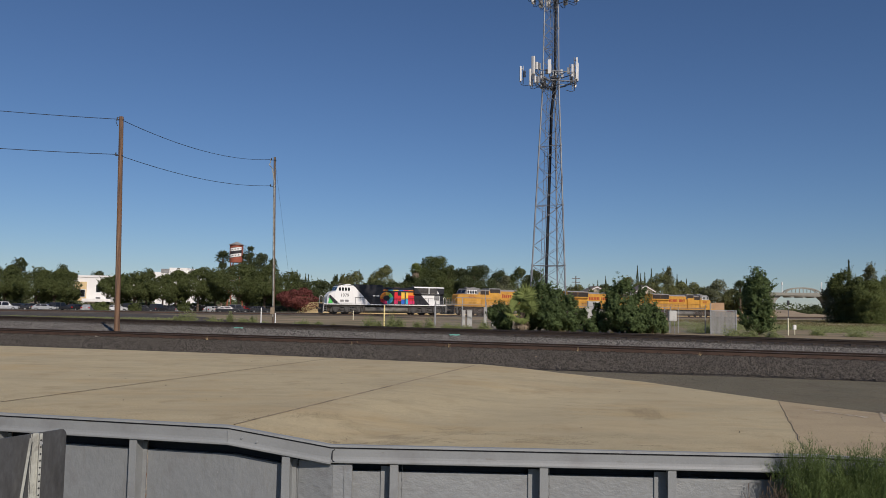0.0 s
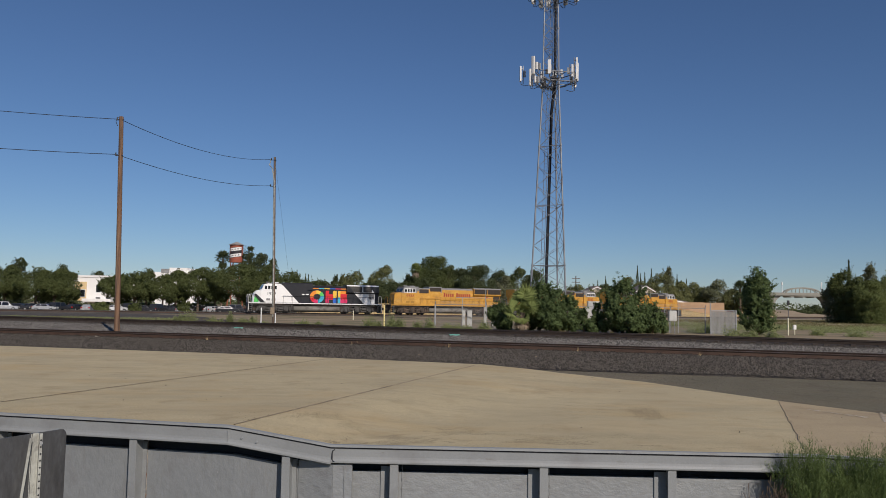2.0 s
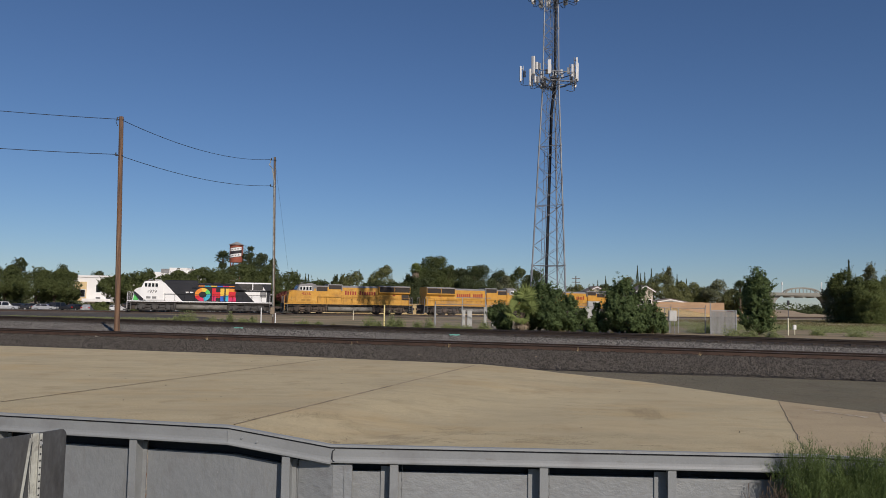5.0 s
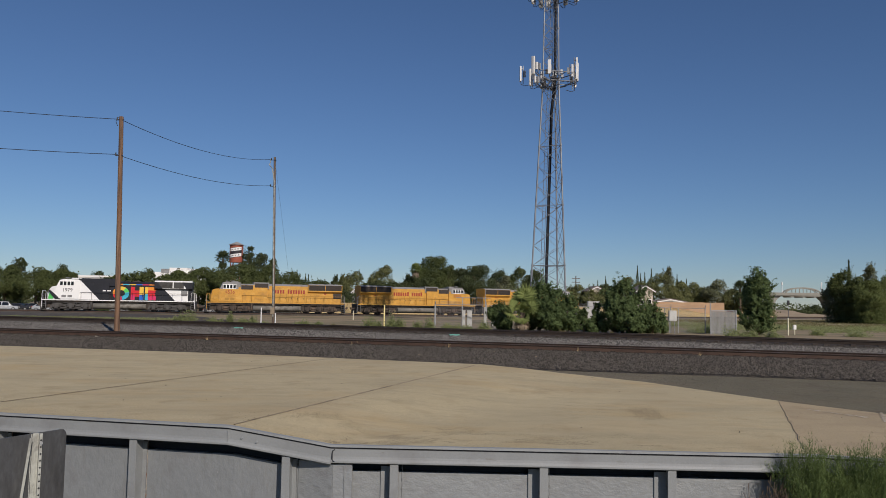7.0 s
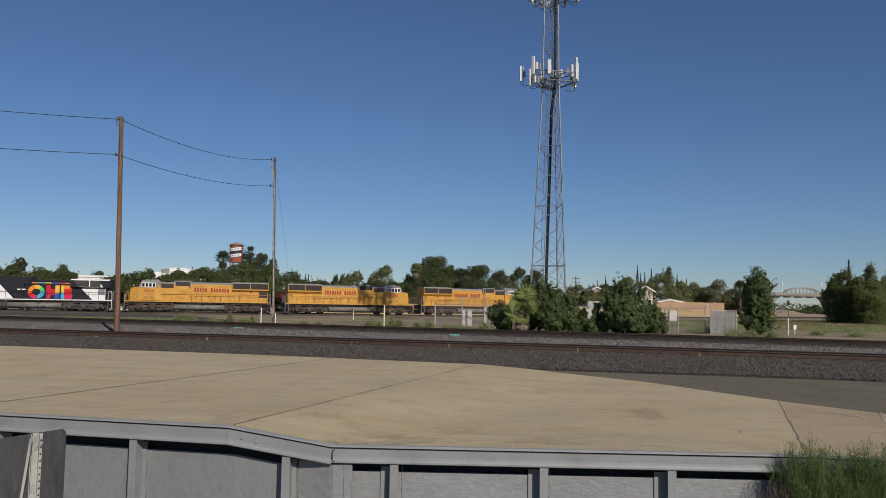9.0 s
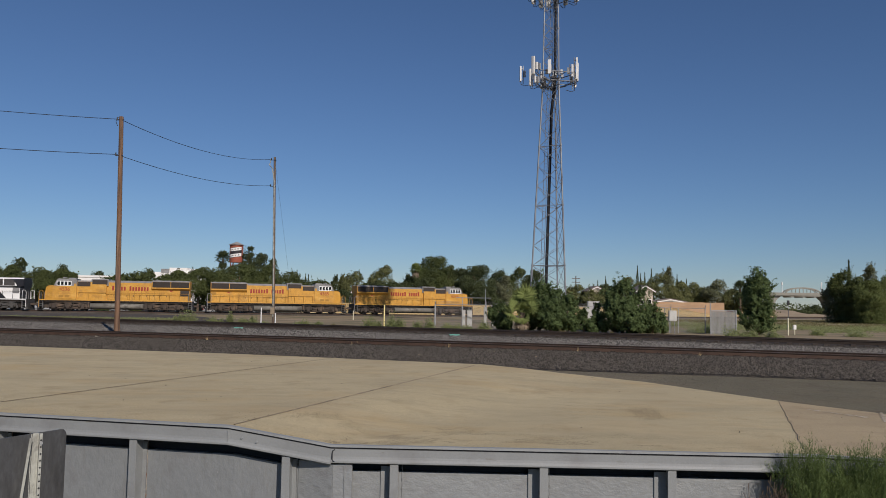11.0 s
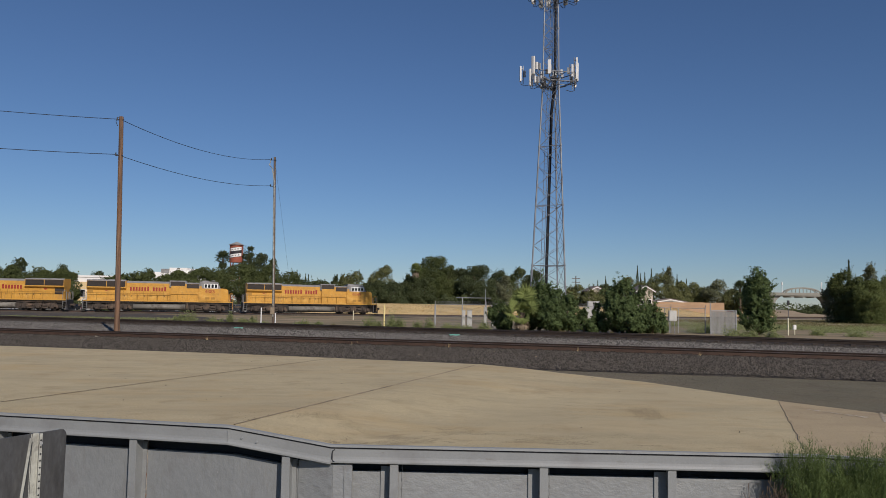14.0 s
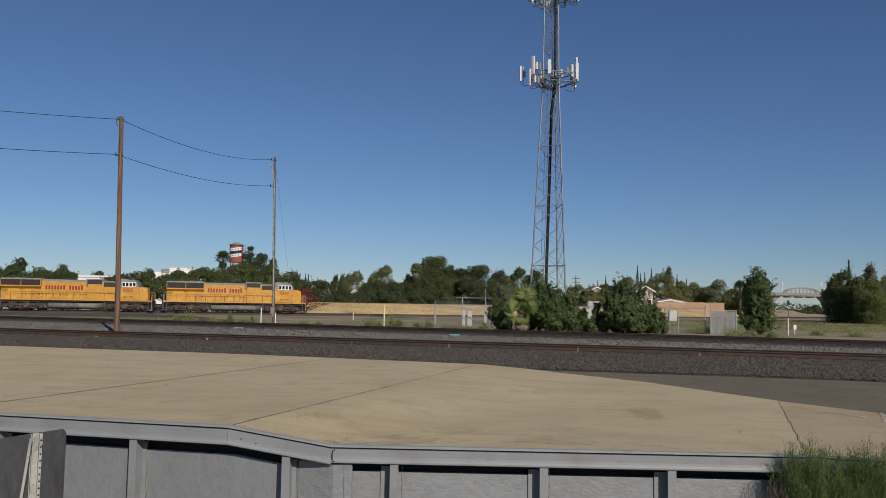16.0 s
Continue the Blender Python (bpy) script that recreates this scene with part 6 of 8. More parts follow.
def build_litter():
    """Pale stones and dry stalks lying about the near track."""
    rng = np.random.default_rng(52)
    for x, y, r in ((-15.3, 34.2, 0.055), (-0.7, 25.3, 0.05), (-4.1, 25.0, 0.03), (-5.2, 26.2, 0.03), (3.1, 25.3, 0.03), (8.1, 27.2, 0.03), (1.9, 27.9, 0.025), (-9.0, 29.4, 0.03)):
        s = thing("pale_stone", "pale lump of stone lying on the dark ballast", "stone", at=pose(x, y, 0.02, 0, 0, rng.uniform(0, 360)), group="pale stones on the ballast")
        bm = bmesh.new()
        bmesh.ops.create_icosphere(bm, subdivisions=2, radius=r)
        for v in bm.verts:
            v.co *= 0.8 + 0.4 * noise.noise(v.co * 14 + Vector((x, y, 0)))
            v.co.z *= 0.6
            v.co.x *= 1.5
        part("lump", bm, "pale_earth" if r < 0.052 else "cream_post", s)
    for x, y in ((-4.9, 32.6), (-3.75, 32.2), (-3.5, 32.2), (0.3, 31.0), (5.2, 29.5), (9.4, 28.1), (-10.3, 33.9)):
        t = thing("dry_tuft", "dry tan stalks growing between the ties", "weed", at=pose(x, y, -0.06), group="dry stalks in the track")
        n = 14
        v, f = blades(np.stack([rng.normal(size=n) * 0.03, rng.normal(size=n) * 0.03, np.zeros(n)], 1), 0.17, rng, 0.009, 0.3)
        part("stalk", raw_mesh("stalk", v, f, "dry_grass"), None, t)
    # distant wooden poles with crossarms beyond the yards
    for x, y, h in ((41.7, 240, 12.0), (51.6, 240, 9.6), (84.6, 230, 8.6)):
        p = build_pole((x, y, -0.6), (x, y, h - 0.6), 0.2, 0.14, "wood_grey", "distant wooden utility pole with crossarms")
        for z in (h - 1.4, h - 2.6):
            bm = bmesh.new()
            box(bm, x - 1.3, x + 1.3, y - 0.16, y - 0.04, z - 0.1, z + 0.1)
            part("crossarm", bm, "wood_grey", p)


def build_sign():
    """The back of a traffic sign on a perforated channel post, close by."""
    s = thing("road_sign", "back of a bare aluminium road sign on a perforated steel post", "road sign", at=pose(-3.02, 5.8, 0, 0, 0, 0))
    m = Matrix.Rotation(radians(64), 4, "Z")
    post = Matrix.Rotation(radians(38), 4, "Z")
    bm = bmesh.new()
    out = []
    w0, w1, z0, z1, r = -0.62, 0.275, -0.62, 0.65, 0.05
    for cx, cz, a0 in ((w1 - r, z1 - r, 0), (w0 + r, z1 - r, 90), (w0 + r, z0 + r, 180), (w1 - r, z0 + r, 270)):
        for k in range(5):
            a = radians(a0 + k * 22.5)
            out.append((cx + r * math.cos(a), cz + r * math.sin(a)))
    prism(bm, out, 0.0, 0.004)
    bmesh.ops.transform(bm, matrix=m, verts=bm.verts)
    part("plate", bm, "aluminium", s)
    bm = bmesh.new()
    for x0, x1, y0, y1 in ((-0.032, 0.032, -0.006, -0.002), (0.03, 0.036, -0.035, -0.002), (0.03, 0.05, -0.037, -0.033)):
        box(bm, x0, x1, y0, y1, YARD, 0.65, 0, post)
    for x0 in (-0.024, -0.006, 0.014):
        box(bm, x0, x0 + 0.007, -0.011, -0.005, YARD, 0.645, 0.002, post)
    lean = post @ Matrix.Translation((-0.034, -0.075, 0.63)) @ Matrix.Rotation(radians(6.0), 4, "Y")
    box(bm, -0.009, 0.009, -0.006, 0.012, -2.1, 0.0, 0.003, lean)
    part("post", bm, "post_white", s)
    bm = bmesh.new()
    rod(bm, post @ Vector((0.041, -0.0376, 0.0)), post @ Vector((0.041, -0.0386, 0.0)), 0.007, None, 8)
    hole = finish(bm, "perforation", "black")
    for k in range(34):
        part("perforation", hole, None, s, at=Matrix.Translation((0, 0, 0.6 - k * 0.05)))
    for z in (0.58, -0.4):
        bm = bmesh.new()
        rod(bm, post @ Vector((0.041, -0.05, z)), post @ Vector((0.041, -0.036, z)), 0.012, None, 6)
        part("bolt", bm, "galvanised", s)


# ---- plants ----
def lobes_for(rng, h, w, n, low):
    """Crown lobes: (centre, radii), many rounded heads set over an uneven dome."""
    up = (h - low) / 2
    mid = low + up
    lean = rng.random() * 6.283
    out = [((0, 0, mid), (w * 0.4, w * 0.4, up * 0.8))]
    for i in range(n):
        a = i * 2.4 + rng.random() * 0.8
        e = -0.95 + 1.93 * ((i * 0.618 + 0.2 * rng.random()) % 1.0)
        c = math.sqrt(max(1 - min(abs(e), 1) ** 2.2, 0.03))
        k = 0.7 + 0.15 * rng.random() + 0.07 * math.cos(a - lean)
        s = min(w * (0.07 + 0.09 * rng.random()), up * 0.36)
        out.append(((w * 0.5 * k * c * math.cos(a), w * 0.5 * k * c * math.sin(a), mid + e * up * (k + 0.06)), (s, s, s * (0.7 + 0.25 * rng.random()))))
    return out


def crown_points(rng, lobes, n):
    """Leaf places on the outer skin of the lobes, and the way they face."""
    vol = np.array([a[1][0] * a[1][1] + a[1][0] * a[1][2] for a in lobes])
    vol[0] *= 0.8
    m = n * 2
    pick = rng.choice(len(lobes), m, p=vol / vol.sum())
    d = rng.normal(size=(m, 3))
    d /= np.linalg.norm(d, axis=1)[:, None]
    rad = 0.74 + 0.3 * rng.random((m, 1)) ** 0.6
    bumpy = 1 + 0.13 * np.sin(d[:, :1] * 7 + pick[:, None]) * np.sin(d[:, 1:2] * 6 + 2 * pick[:, None]) + 0.1 * np.sin(d[:, 2:] * 9 + pick[:, None])
    c = np.array([a[0] for a in lobes])
    s = np.array([a[1] for a in lobes])
    p = c[pick] + d * s[pick] * rad * bumpy
    # few leaves grow deep inside another lobe
    deep = np.zeros(m, bool)
    for q in range(len(lobes)):
        deep |= (pick != q) & ((((p - c[q]) / s[q]) ** 2).sum(1) < 0.5)
    keep = ~deep | (rng.random(m) < 0.1)
    return p[keep][:n], d[keep][:n]


def build_tree(x, y, h, w, kind, leaves, leaf, seed, label, low=None, trunk=True, name="tree", category="tree", group="", extra=(), sprigs=0):
    rng = np.random.default_rng(seed)
    z = ground_height(x, y)
    low = h * 0.2 if low is None else low
    t = thing(name, label, category, at=pose(x, y, z), group=group)
    lobes = lobes_for(rng, h, w, 60 if h > 6 else 40, low) + list(extra)
    bm = bmesh.new()
    r = 0.025 * h + 0.05
    top = (rng.normal() * 0.2, rng.normal() * 0.2, h * 0.55)
    rod(bm, (0, 0, -0.3), (top[0] * 0.4, top[1] * 0.4, h * 0.3), r, r * 0.75, 8)
    rod(bm, (top[0] * 0.4, top[1] * 0.4, h * 0.3), top, r * 0.75, r * 0.35, 8)
    for c, s in lobes[1:9]:
        a = Vector((top[0] * 0.4, top[1] * 0.4, h * (0.24 + 0.1 * rng.random())))
        b = Vector(c)
        mid = a.lerp(b, 0.5) + Vector((0, 0, 0.05 * h))
        rod(bm, a, mid, r * 0.4, r * 0.25, 6)
        rod(bm, mid, b, r * 0.25, r * 0.08, 6)
    part("trunk", bm, "bark", t)
    p, d = crown_points(rng, lobes, leaves)
    # the crown reaches its full height and width
    tip = np.percentile(p[:, 2], 99.7)
    p[:, 2] = low + (p[:, 2] - low) * (h - low) / max(tip - low, 0.1)
    p[:, :2] *= w / max(np.ptp(np.percentile(p[:, 0], [0.7, 99.3])), 0.1)
    if sprigs:
        k = rng.choice(len(p), sprigs)
        u = rng.random((sprigs, 26, 1))
        way = d[k] * 0.55 + np.array([0, 0, 0.75]) + rng.normal(size=(sprigs, 3)) * 0.25
        q = p[k][:, None] + way[:, None] * u * (0.35 + 0.35 * rng.random((sprigs, 1, 1))) * min(h * 0.26, 1.3) + rng.normal(size=(sprigs, 26, 3)) * leaf * 0.7
        p, d = np.concatenate([p, q.reshape(-1, 3)]), np.concatenate([d, np.repeat(d[k], 26, 0)])
    p[:, 2] = np.maximum(p[:, 2], max(low, 0) * 0.55 + 0.3 * rng.random(len(p)))
    v, f = leaf_cloud(p, leaf, rng, outward=d * 0.85 + np.array([0, 0, 0.25]), fine=h > 5)
    part("crown", raw_mesh("crown", v, f, "leaf_" + kind), None, t)
    return t


TREES = [
    (-108.0, 190.0, 10.6, 9.5, "oak"),
    (-124.5, 225.0, 14.3, 6.6, "deep"),
    (-98.3, 186.0, 10.0, 9.9, "oak"),
    (-92.6, 184.0, 9.6, 8.1, "oak"),
    (-110.2, 222.0, 12.3, 5.6, "deep"),
    (-90.3, 186.0, 8.9, 6.0, "oak"),
    (-112.7, 188.0, 10.9, 10.0, "oak"),
    (-135.1, 300.0, 13.6, 8.8, "deep"),
    (-78.8, 186.0, 8.6, 7.7, "oak"),
    (-73.6, 184.0, 9.3, 8.7, "oak"),
    (-72.2, 188.0, 10.1, 6.1, "oak"),
    (-66.8, 184.0, 8.7, 7.0, "oak"),
    (-64.8, 187.0, 9.9, 6.6, "oak"),
    (-59.1, 186.0, 10.6, 9.3, "oak"),
    (-55.5, 188.0, 9.1, 7.2, "oak"),
    (-49.2, 186.0, 11.7, 13.1, "oak"),
    (-53.8, 212.0, 17.7, 5.0, "deep"),
    (-50.3, 208.0, 15.6, 8.0, "deep"),
    (-46.0, 206.0, 14.0, 6.1, "deep"),
    (-43.9, 190.0, 11.5, 9.5, "oak"),
    (-39.2, 196.0, 10.1, 8.7, "oak"),
    (-37.9, 205.0, 8.8, 6.6, "deep"),
    (-38.6, 235.0, 9.3, 9.0, "oak"),
    (-32.9, 236.0, 10.6, 2.8, "deep"),
    (-31.1, 238.0, 11.0, 2.5, "olive"),
    (-27.2, 238.0, 12.1, 8.4, "olive"),
    (-22.0, 225.0, 7.9, 6.0, "deep"),
    (-18.4, 236.0, 13.8, 8.7, "olive"),
    (-18.2, 215.0, 8.6, 8.2, "deep"),
    (-13.3, 213.0, 8.1, 8.8, "deep"),
    (-10.7, 238.0, 11.3, 2.8, "deep"),
    (-10.1, 225.0, 7.7, 7.3, "deep"),
    (-2.8, 238.0, 17.0, 13.0, "oak"),
    (-5.2, 225.0, 9.9, 7.3, "deep"),
    (1.4, 232.0, 14.0, 7.5, "oak"),
    (16.8, 205.0, 10.0, 4.5, "sage"),
    (38.4, 199.0, 6.4, 4.7, "olive"),
    (41.8, 200.0, 6.8, 4.1, "olive"),
    (46.2, 204.0, 7.5, 5.4, "deep"),
    (5.6, 234.0, 13.1, 8.3, "deep"),
    (11.2, 228.0, 13.9, 11.1, "deep"),
    (17.2, 230.0, 12.6, 6.8, "deep"),
    (23.4, 236.0, 13.6, 7.0, "oak"),
    (28.6, 236.0, 13.2, 7.0, "deep"),
    (13.8, 220.0, 7.9, 9.7, "deep"),
    (37.6, 214.0, 8.2, 6.3, "olive"),
    (41.4, 214.0, 7.7, 5.7, "olive"),
    (44.2, 208.0, 8.2, 6.7, "deep"),
    (54.5, 225.0, 10.9, 6.6, "olive"),
    (55.3, 214.0, 9.3, 5.7, "olive"),
    (66.1, 228.0, 12.7, 10.4, "olive"),
    (67.6, 229.0, 14.2, 2.7, "sage"),
    (70.4, 226.0, 9.9, 7.3, "olive"),
    (75.3, 230.0, 9.9, 8.1, "olive"),
    (76.5, 226.0, 8.2, 4.7, "olive"),
    (79.8, 222.0, 10.4, 8.2, "sage"),
    (82.3, 218.0, 7.8, 5.8, "olive"),
    (86.2, 214.0, 7.7, 8.2, "deep"),
    (-23.8, 209.0, 5.1, 7.5, "deep"),
    (-27.6, 212.0, 6.1, 4.5, "deep"),
    (-20.5, 213.0, 7.3, 5.0, "deep"),
    (-34.6, 226.0, 8.6, 7.0, "deep"),
    (-22.4, 229.0, 8.5, 7.0, "deep"),
    (-2.1, 242.0, 16.9, 11.5, "oak"),
    (-2.0, 233.0, 13.3, 10.5, "oak"),
    (-9.1, 224.0, 10.2, 4.5, "deep"),
    (-11.0, 223.0, 8.5, 5.0, "deep"),
    (2.9, 236.0, 12.6, 8.0, "deep"),
    (-15.2, 222.0, 8.4, 7.0, "deep"),
    (-7.6, 219.0, 9.8, 4.5, "deep"),
    (10.9, 240.0, 13.8, 8.0, "deep"),
    (143.4, 296.0, 4.2, 7.5, "deep"),
    (132.9, 292.0, 2.7, 6.0, "olive"),
    (135.3, 288.0, 2.4, 8.0, "deep"),
    (67.9, 132.0, 6.6, 4.8, "sage"),
    (68.3, 130.0, 8.7, 5.0, "oak"),
    (68.8, 127.0, 7.6, 4.5, "oak"),
    (74.9, 134.0, 10.0, 2.4, "sage"),
    (69.3, 124.0, 7.0, 5.5, "fresh"),
    (73.2, 126.0, 7.8, 5.2, "fresh"),
    (77.1, 128.0, 8.7, 5.7, "fresh"),
]
TREE_LABEL = {"oak": "dense dark green broadleaf tree", "deep": "very dark green broadleaf tree", "olive": "olive green broadleaf tree with sunlit crown", "sage": "grey-green broadleaf tree at the field's edge", "fresh": "fresh green broadleaf tree at the field's edge"}


def build_trees():
    for i, (x, y, h, w, kind) in enumerate(TREES):
        near_by = y < 140
        low = -0.2 if near_by else h * (0.2 if x < -42 and y < 200 else 0.0)
        build_tree(x, y, h, w, kind, 21000 if near_by else int(4300 + 97 * h * w), 0.1 if near_by else 0.165, 100 + i, TREE_LABEL[kind], low=low, sprigs=120 if near_by else 24, extra=(((0, -0.6, 0.9), (w * 0.42, w * 0.42, 1.3)), ((0, -0.3, 2.2), (w * 0.45, w * 0.45, 1.4))) if near_by else (), group="trees behind the field")
    rng = np.random.default_rng(31)
    for name, x0, x1, y0, slope, top, n, mat in (("hedgerow", -42, 62, 222, 0.02, 4.6, 26000, "leaf_deep"), ("hedgerow", 60, 100, 228, 0.05, 3.6, 9000, "leaf_olive"), ("hedgerow", -126, -36, 200, 0.0, 1.5, 9000, "leaf_deep")):
        x = rng.uniform(x0, x1, n)
        hh = top * ((0.7 if x0 > -100 else 0.55) + 0.25 * np.sin(x * 0.37) + 0.18 * np.sin(x * 0.91 + 1) + 0.1 * np.sin(x * 2.3))
        p = np.stack([x, y0 + slope * x + rng.normal(size=n) * 1.6, -1.0 + rng.random(n) ** 0.8 * (hh + 1.0)], 1)
        v, f = leaf_cloud(p, 0.3, rng, outward=np.array([0, -0.5, 0.3]))
        tagged(new(name, raw_mesh(name, v, f, mat)), "dark unclipped hedgerow below the far trees", "hedge", kind="stuff")
    # plum-leaved shrub by the line
    build_tree(-27.8, 150.0, 5.0, 7.6, "plum", 6500, 0.18, 61, "dark red plum-leaved tree beside the track", low=0.5)
    # tall slim cypresses
    rng = np.random.default_rng(9)
    for x, y, h, r in ((63.5, 250, 15.9, 0.7), (66.1, 256, 13.6, 0.5), (68.0, 258, 14.1, 0.5), (68.6, 252, 15.0, 0.65), (80.1, 262, 13.7, 0.6), (83.3, 262, 12.2, 0.6),
                       (55.3, 260, 12.7, 0.6), (53.0, 262, 11.2, 0.5), (74.2, 140, 11.4, 0.45), (-46.5, 245, 12.5, 0.7), (-43.7, 245, 11.3, 0.7), (-43.0, 246, 11.1, 0.6)):
        t = thing("cypress", "tall slim dark cypress", "tree", at=pose(x, y, -0.4), group="cypresses")
        bm = bmesh.new()
        rod(bm, (0, 0, -0.4), (0, 0, h * 0.7), 0.16, 0.05, 6)
        part("trunk", bm, "bark", t)
        n = 1800
        zz = rng.random(n)
        rr = r * np.sin(np.clip(zz * 1.04 + 0.04, 0, 1) ** 0.8 * math.pi) ** 0.7 * (0.6 + 0.5 * rng.random(n))
        a = rng.random(n) * 6.283
        p = np.stack([rr * np.cos(a), rr * np.sin(a), 0.5 + zz * (h - 0.5)], 1)
        v, f = leaf_cloud(p, 0.16, rng, 0.4, outward=np.stack([np.cos(a), np.sin(a), np.full(n, 0.3)], 1))
        part("crown", raw_mesh("crown", v, f, "leaf_deep"), None, t)


def build_shrubs():
    """The shrubs and the fan palm at the foot of the tower, and the lone tree right of the gate."""
    rows = [(7.2, 57.0, 3.6, 2.1), (8.35, 56.4, 3.1, 2.0), (9.15, 55.9, 2.4, 1.5), (6.5, 57.8, 2.6, 1.2), (7.9, 55.8, 2.0, 1.8), (13.1, 55.8, 3.7, 2.3), (14.3, 55.6, 3.1, 1.9), (15.1, 55.4, 2.0, 1.3), (12.45, 55.6, 2.6, 1.3),
            (13.4, 54.9, 2.0, 2.0), (10.4, 56.4, 1.6, 0.6), (11.4, 56.8, 2.1, 0.5), (9.9, 57.6, 2.3, 0.8), (15.9, 55.6, 1.5, 0.8), (11.75, 56.2, 1.3, 0.55), (10.9, 56.0, 1.0, 0.7)]
    for i, (x, y, h, w) in enumerate(rows):
        build_tree(x, y, h, w, "bush", int(420 + 540 * h * w), 0.08, 300 + i, "loose green shrub at the foot of the tower", low=-0.25, sprigs=110 if w > 1 else 40, name="shrub", category="shrub", group="shrubs at the tower's foot")
    build_tree(4.45, 58.6, 1.95, 1.7, "bush", 4200, 0.075, 320, "dark low shrub in the palm's shade", low=-0.25, sprigs=120, name="shrub", category="shrub", group="shrubs at the tower's foot")
    build_tree(23.05, 56.2, 4.3, 2.0, "bush", 8000, 0.085, 330, "upright green tree growing by the gate", low=-0.1, sprigs=200, extra=(((0.1, 0, 3.3), (0.8, 0.8, 0.7)), ((-0.5, 0, 1.0), (0.7, 0.7, 0.6)), ((0.2, 0, 0.6), (0.7, 0.7, 0.5))))
    # fan palm
    rng = np.random.default_rng(41)
    p = thing("fan_palm", "young fan palm with bright green fans and dead skirt", "palm", at=pose(5.75, 55.9, -0.3))
    bm = bmesh.new()
    rod(bm, (0, 0, -0.1), (0.05, 0, 1.5), 0.26, 0.2, 10)
    part("trunk", bm, "bark", p)

    def fan(bm, m, length, blades_n, size):
        rod(bm, m @ Vector((0, 0, 0)), m @ Vector((0, 0, length)), 0.025, 0.015, 5)
        for k in range(blades_n):
            a = radians(-105 + 210 * k / (blades_n - 1))
            tip = Vector((math.sin(a) * size, 0.12 * size * (-1) ** k + 0.12 * size * abs(math.sin(a)), length + math.cos(a) * size))
            n = Vector((math.cos(a), 0, -math.sin(a))) * size * 0.11
            mid = Vector((math.sin(a) * size * 0.55, 0.16 * size * math.cos(a * 0.8), length + math.cos(a) * size * 0.55))
            c = Vector((0, 0, length))
            vs = [bm.verts.new(m @ q) for q in (c, mid + n, tip, mid - n)]
            bm.faces.new(vs)
    # lean and tilt of each stalk, its twist, length and the fan's size
    for lean, tilt, twist, length, size in ((14, -10, 30, 1.3, 1.0), (-4, -14, -20, 1.15, 0.8), (0, 14, -55, 1.15, 0.75), (-42, -26, 40, 0.9, 0.7), (48, -24, -40, 0.9, 0.7), (-18, -50, 10, 0.7, 0.6), (16, -62, -15, 0.65, 0.6), (60, -60, -30, 0.6, 0.55), (20, 20, -40, 1.0, 0.7), (30, 45, 20, 1.1, 0.65), (-24, 45, -60, 1.0, 0.6),
                                            (-66, -18, 66, 0.95, 0.58), (-88, -30, 58, 0.95, 0.6), (-112, -38, 52, 0.85, 0.58), (-140, -42, 35, 0.6, 0.55), (165, -40, 15, 0.5, 0.5), (80, 15, -60, 0.8, 0.55)):
        bm = bmesh.new()
        m = Matrix.Translation((0.05, 0, 1.42)) @ Matrix.Rotation(radians(lean), 4, "Y") @ Matrix.Rotation(radians(-tilt), 4, "X") @ Matrix.Rotation(radians(twist), 4, "Z")
        fan(bm, m, length, 24, size)
        part("fan_leaf", bm, "palm_leaf", p)
    for k in range(9):
        bm = bmesh.new()
        m = Matrix.Translation((0.05, 0, 1.1)) @ Matrix.Rotation(radians(k * 40 + 15), 4, "Z") @ Matrix.Rotation(radians(150 + rng.uniform(-10, 10)), 4, "X")
        fan(bm, m, 0.5, 14, 0.5)
        part("dead_leaf", bm, "palm_dead", p)
    # distant fan palms and feather palms among the trees
    for x, y, h, r in ((-7.8, 222, 12.2, 2.0), (79.5, 205, 7.8, 2.2), (-59.1, 206, 13.6, 2.3)):
        q = thing("tall_palm", "tall palm with ragged crown and dead skirt", "palm", at=pose(x, y, -0.5))
        bm = bmesh.new()
        rod(bm, (0, 0, -0.3), (0, 0, h), 0.3, 0.22, 8)
        part("trunk", bm, "bark", q)
        bm = bmesh.new()
        for k in range(34):
            m = Matrix.Translation((0, 0, h)) @ Matrix.Rotation(radians(k * 137.5), 4, "Z") @ Matrix.Rotation(radians(10 + 110 * k / 33), 4, "X")
            fan(bm, m, r * 0.55, 9, r * 0.55)
        part("crown", bm, "palm_leaf" if -20 < x < 0 else "leaf_deep", q)
        bm = bmesh.new()
        for k in range(42):
            m = Matrix.Translation((0, 0, h - 0.2 - 0.02 * k)) @ Matrix.Rotation(radians(k * 137.5), 4, "Z") @ Matrix.Rotation(radians(146 + 13 * (k % 3)), 4, "X")
            fan(bm, m, r * 0.5, 7, r * 0.42)
        part("dead_skirt", bm, "palm_dead" if -20 < x < 0 else "leaf_deep", q)


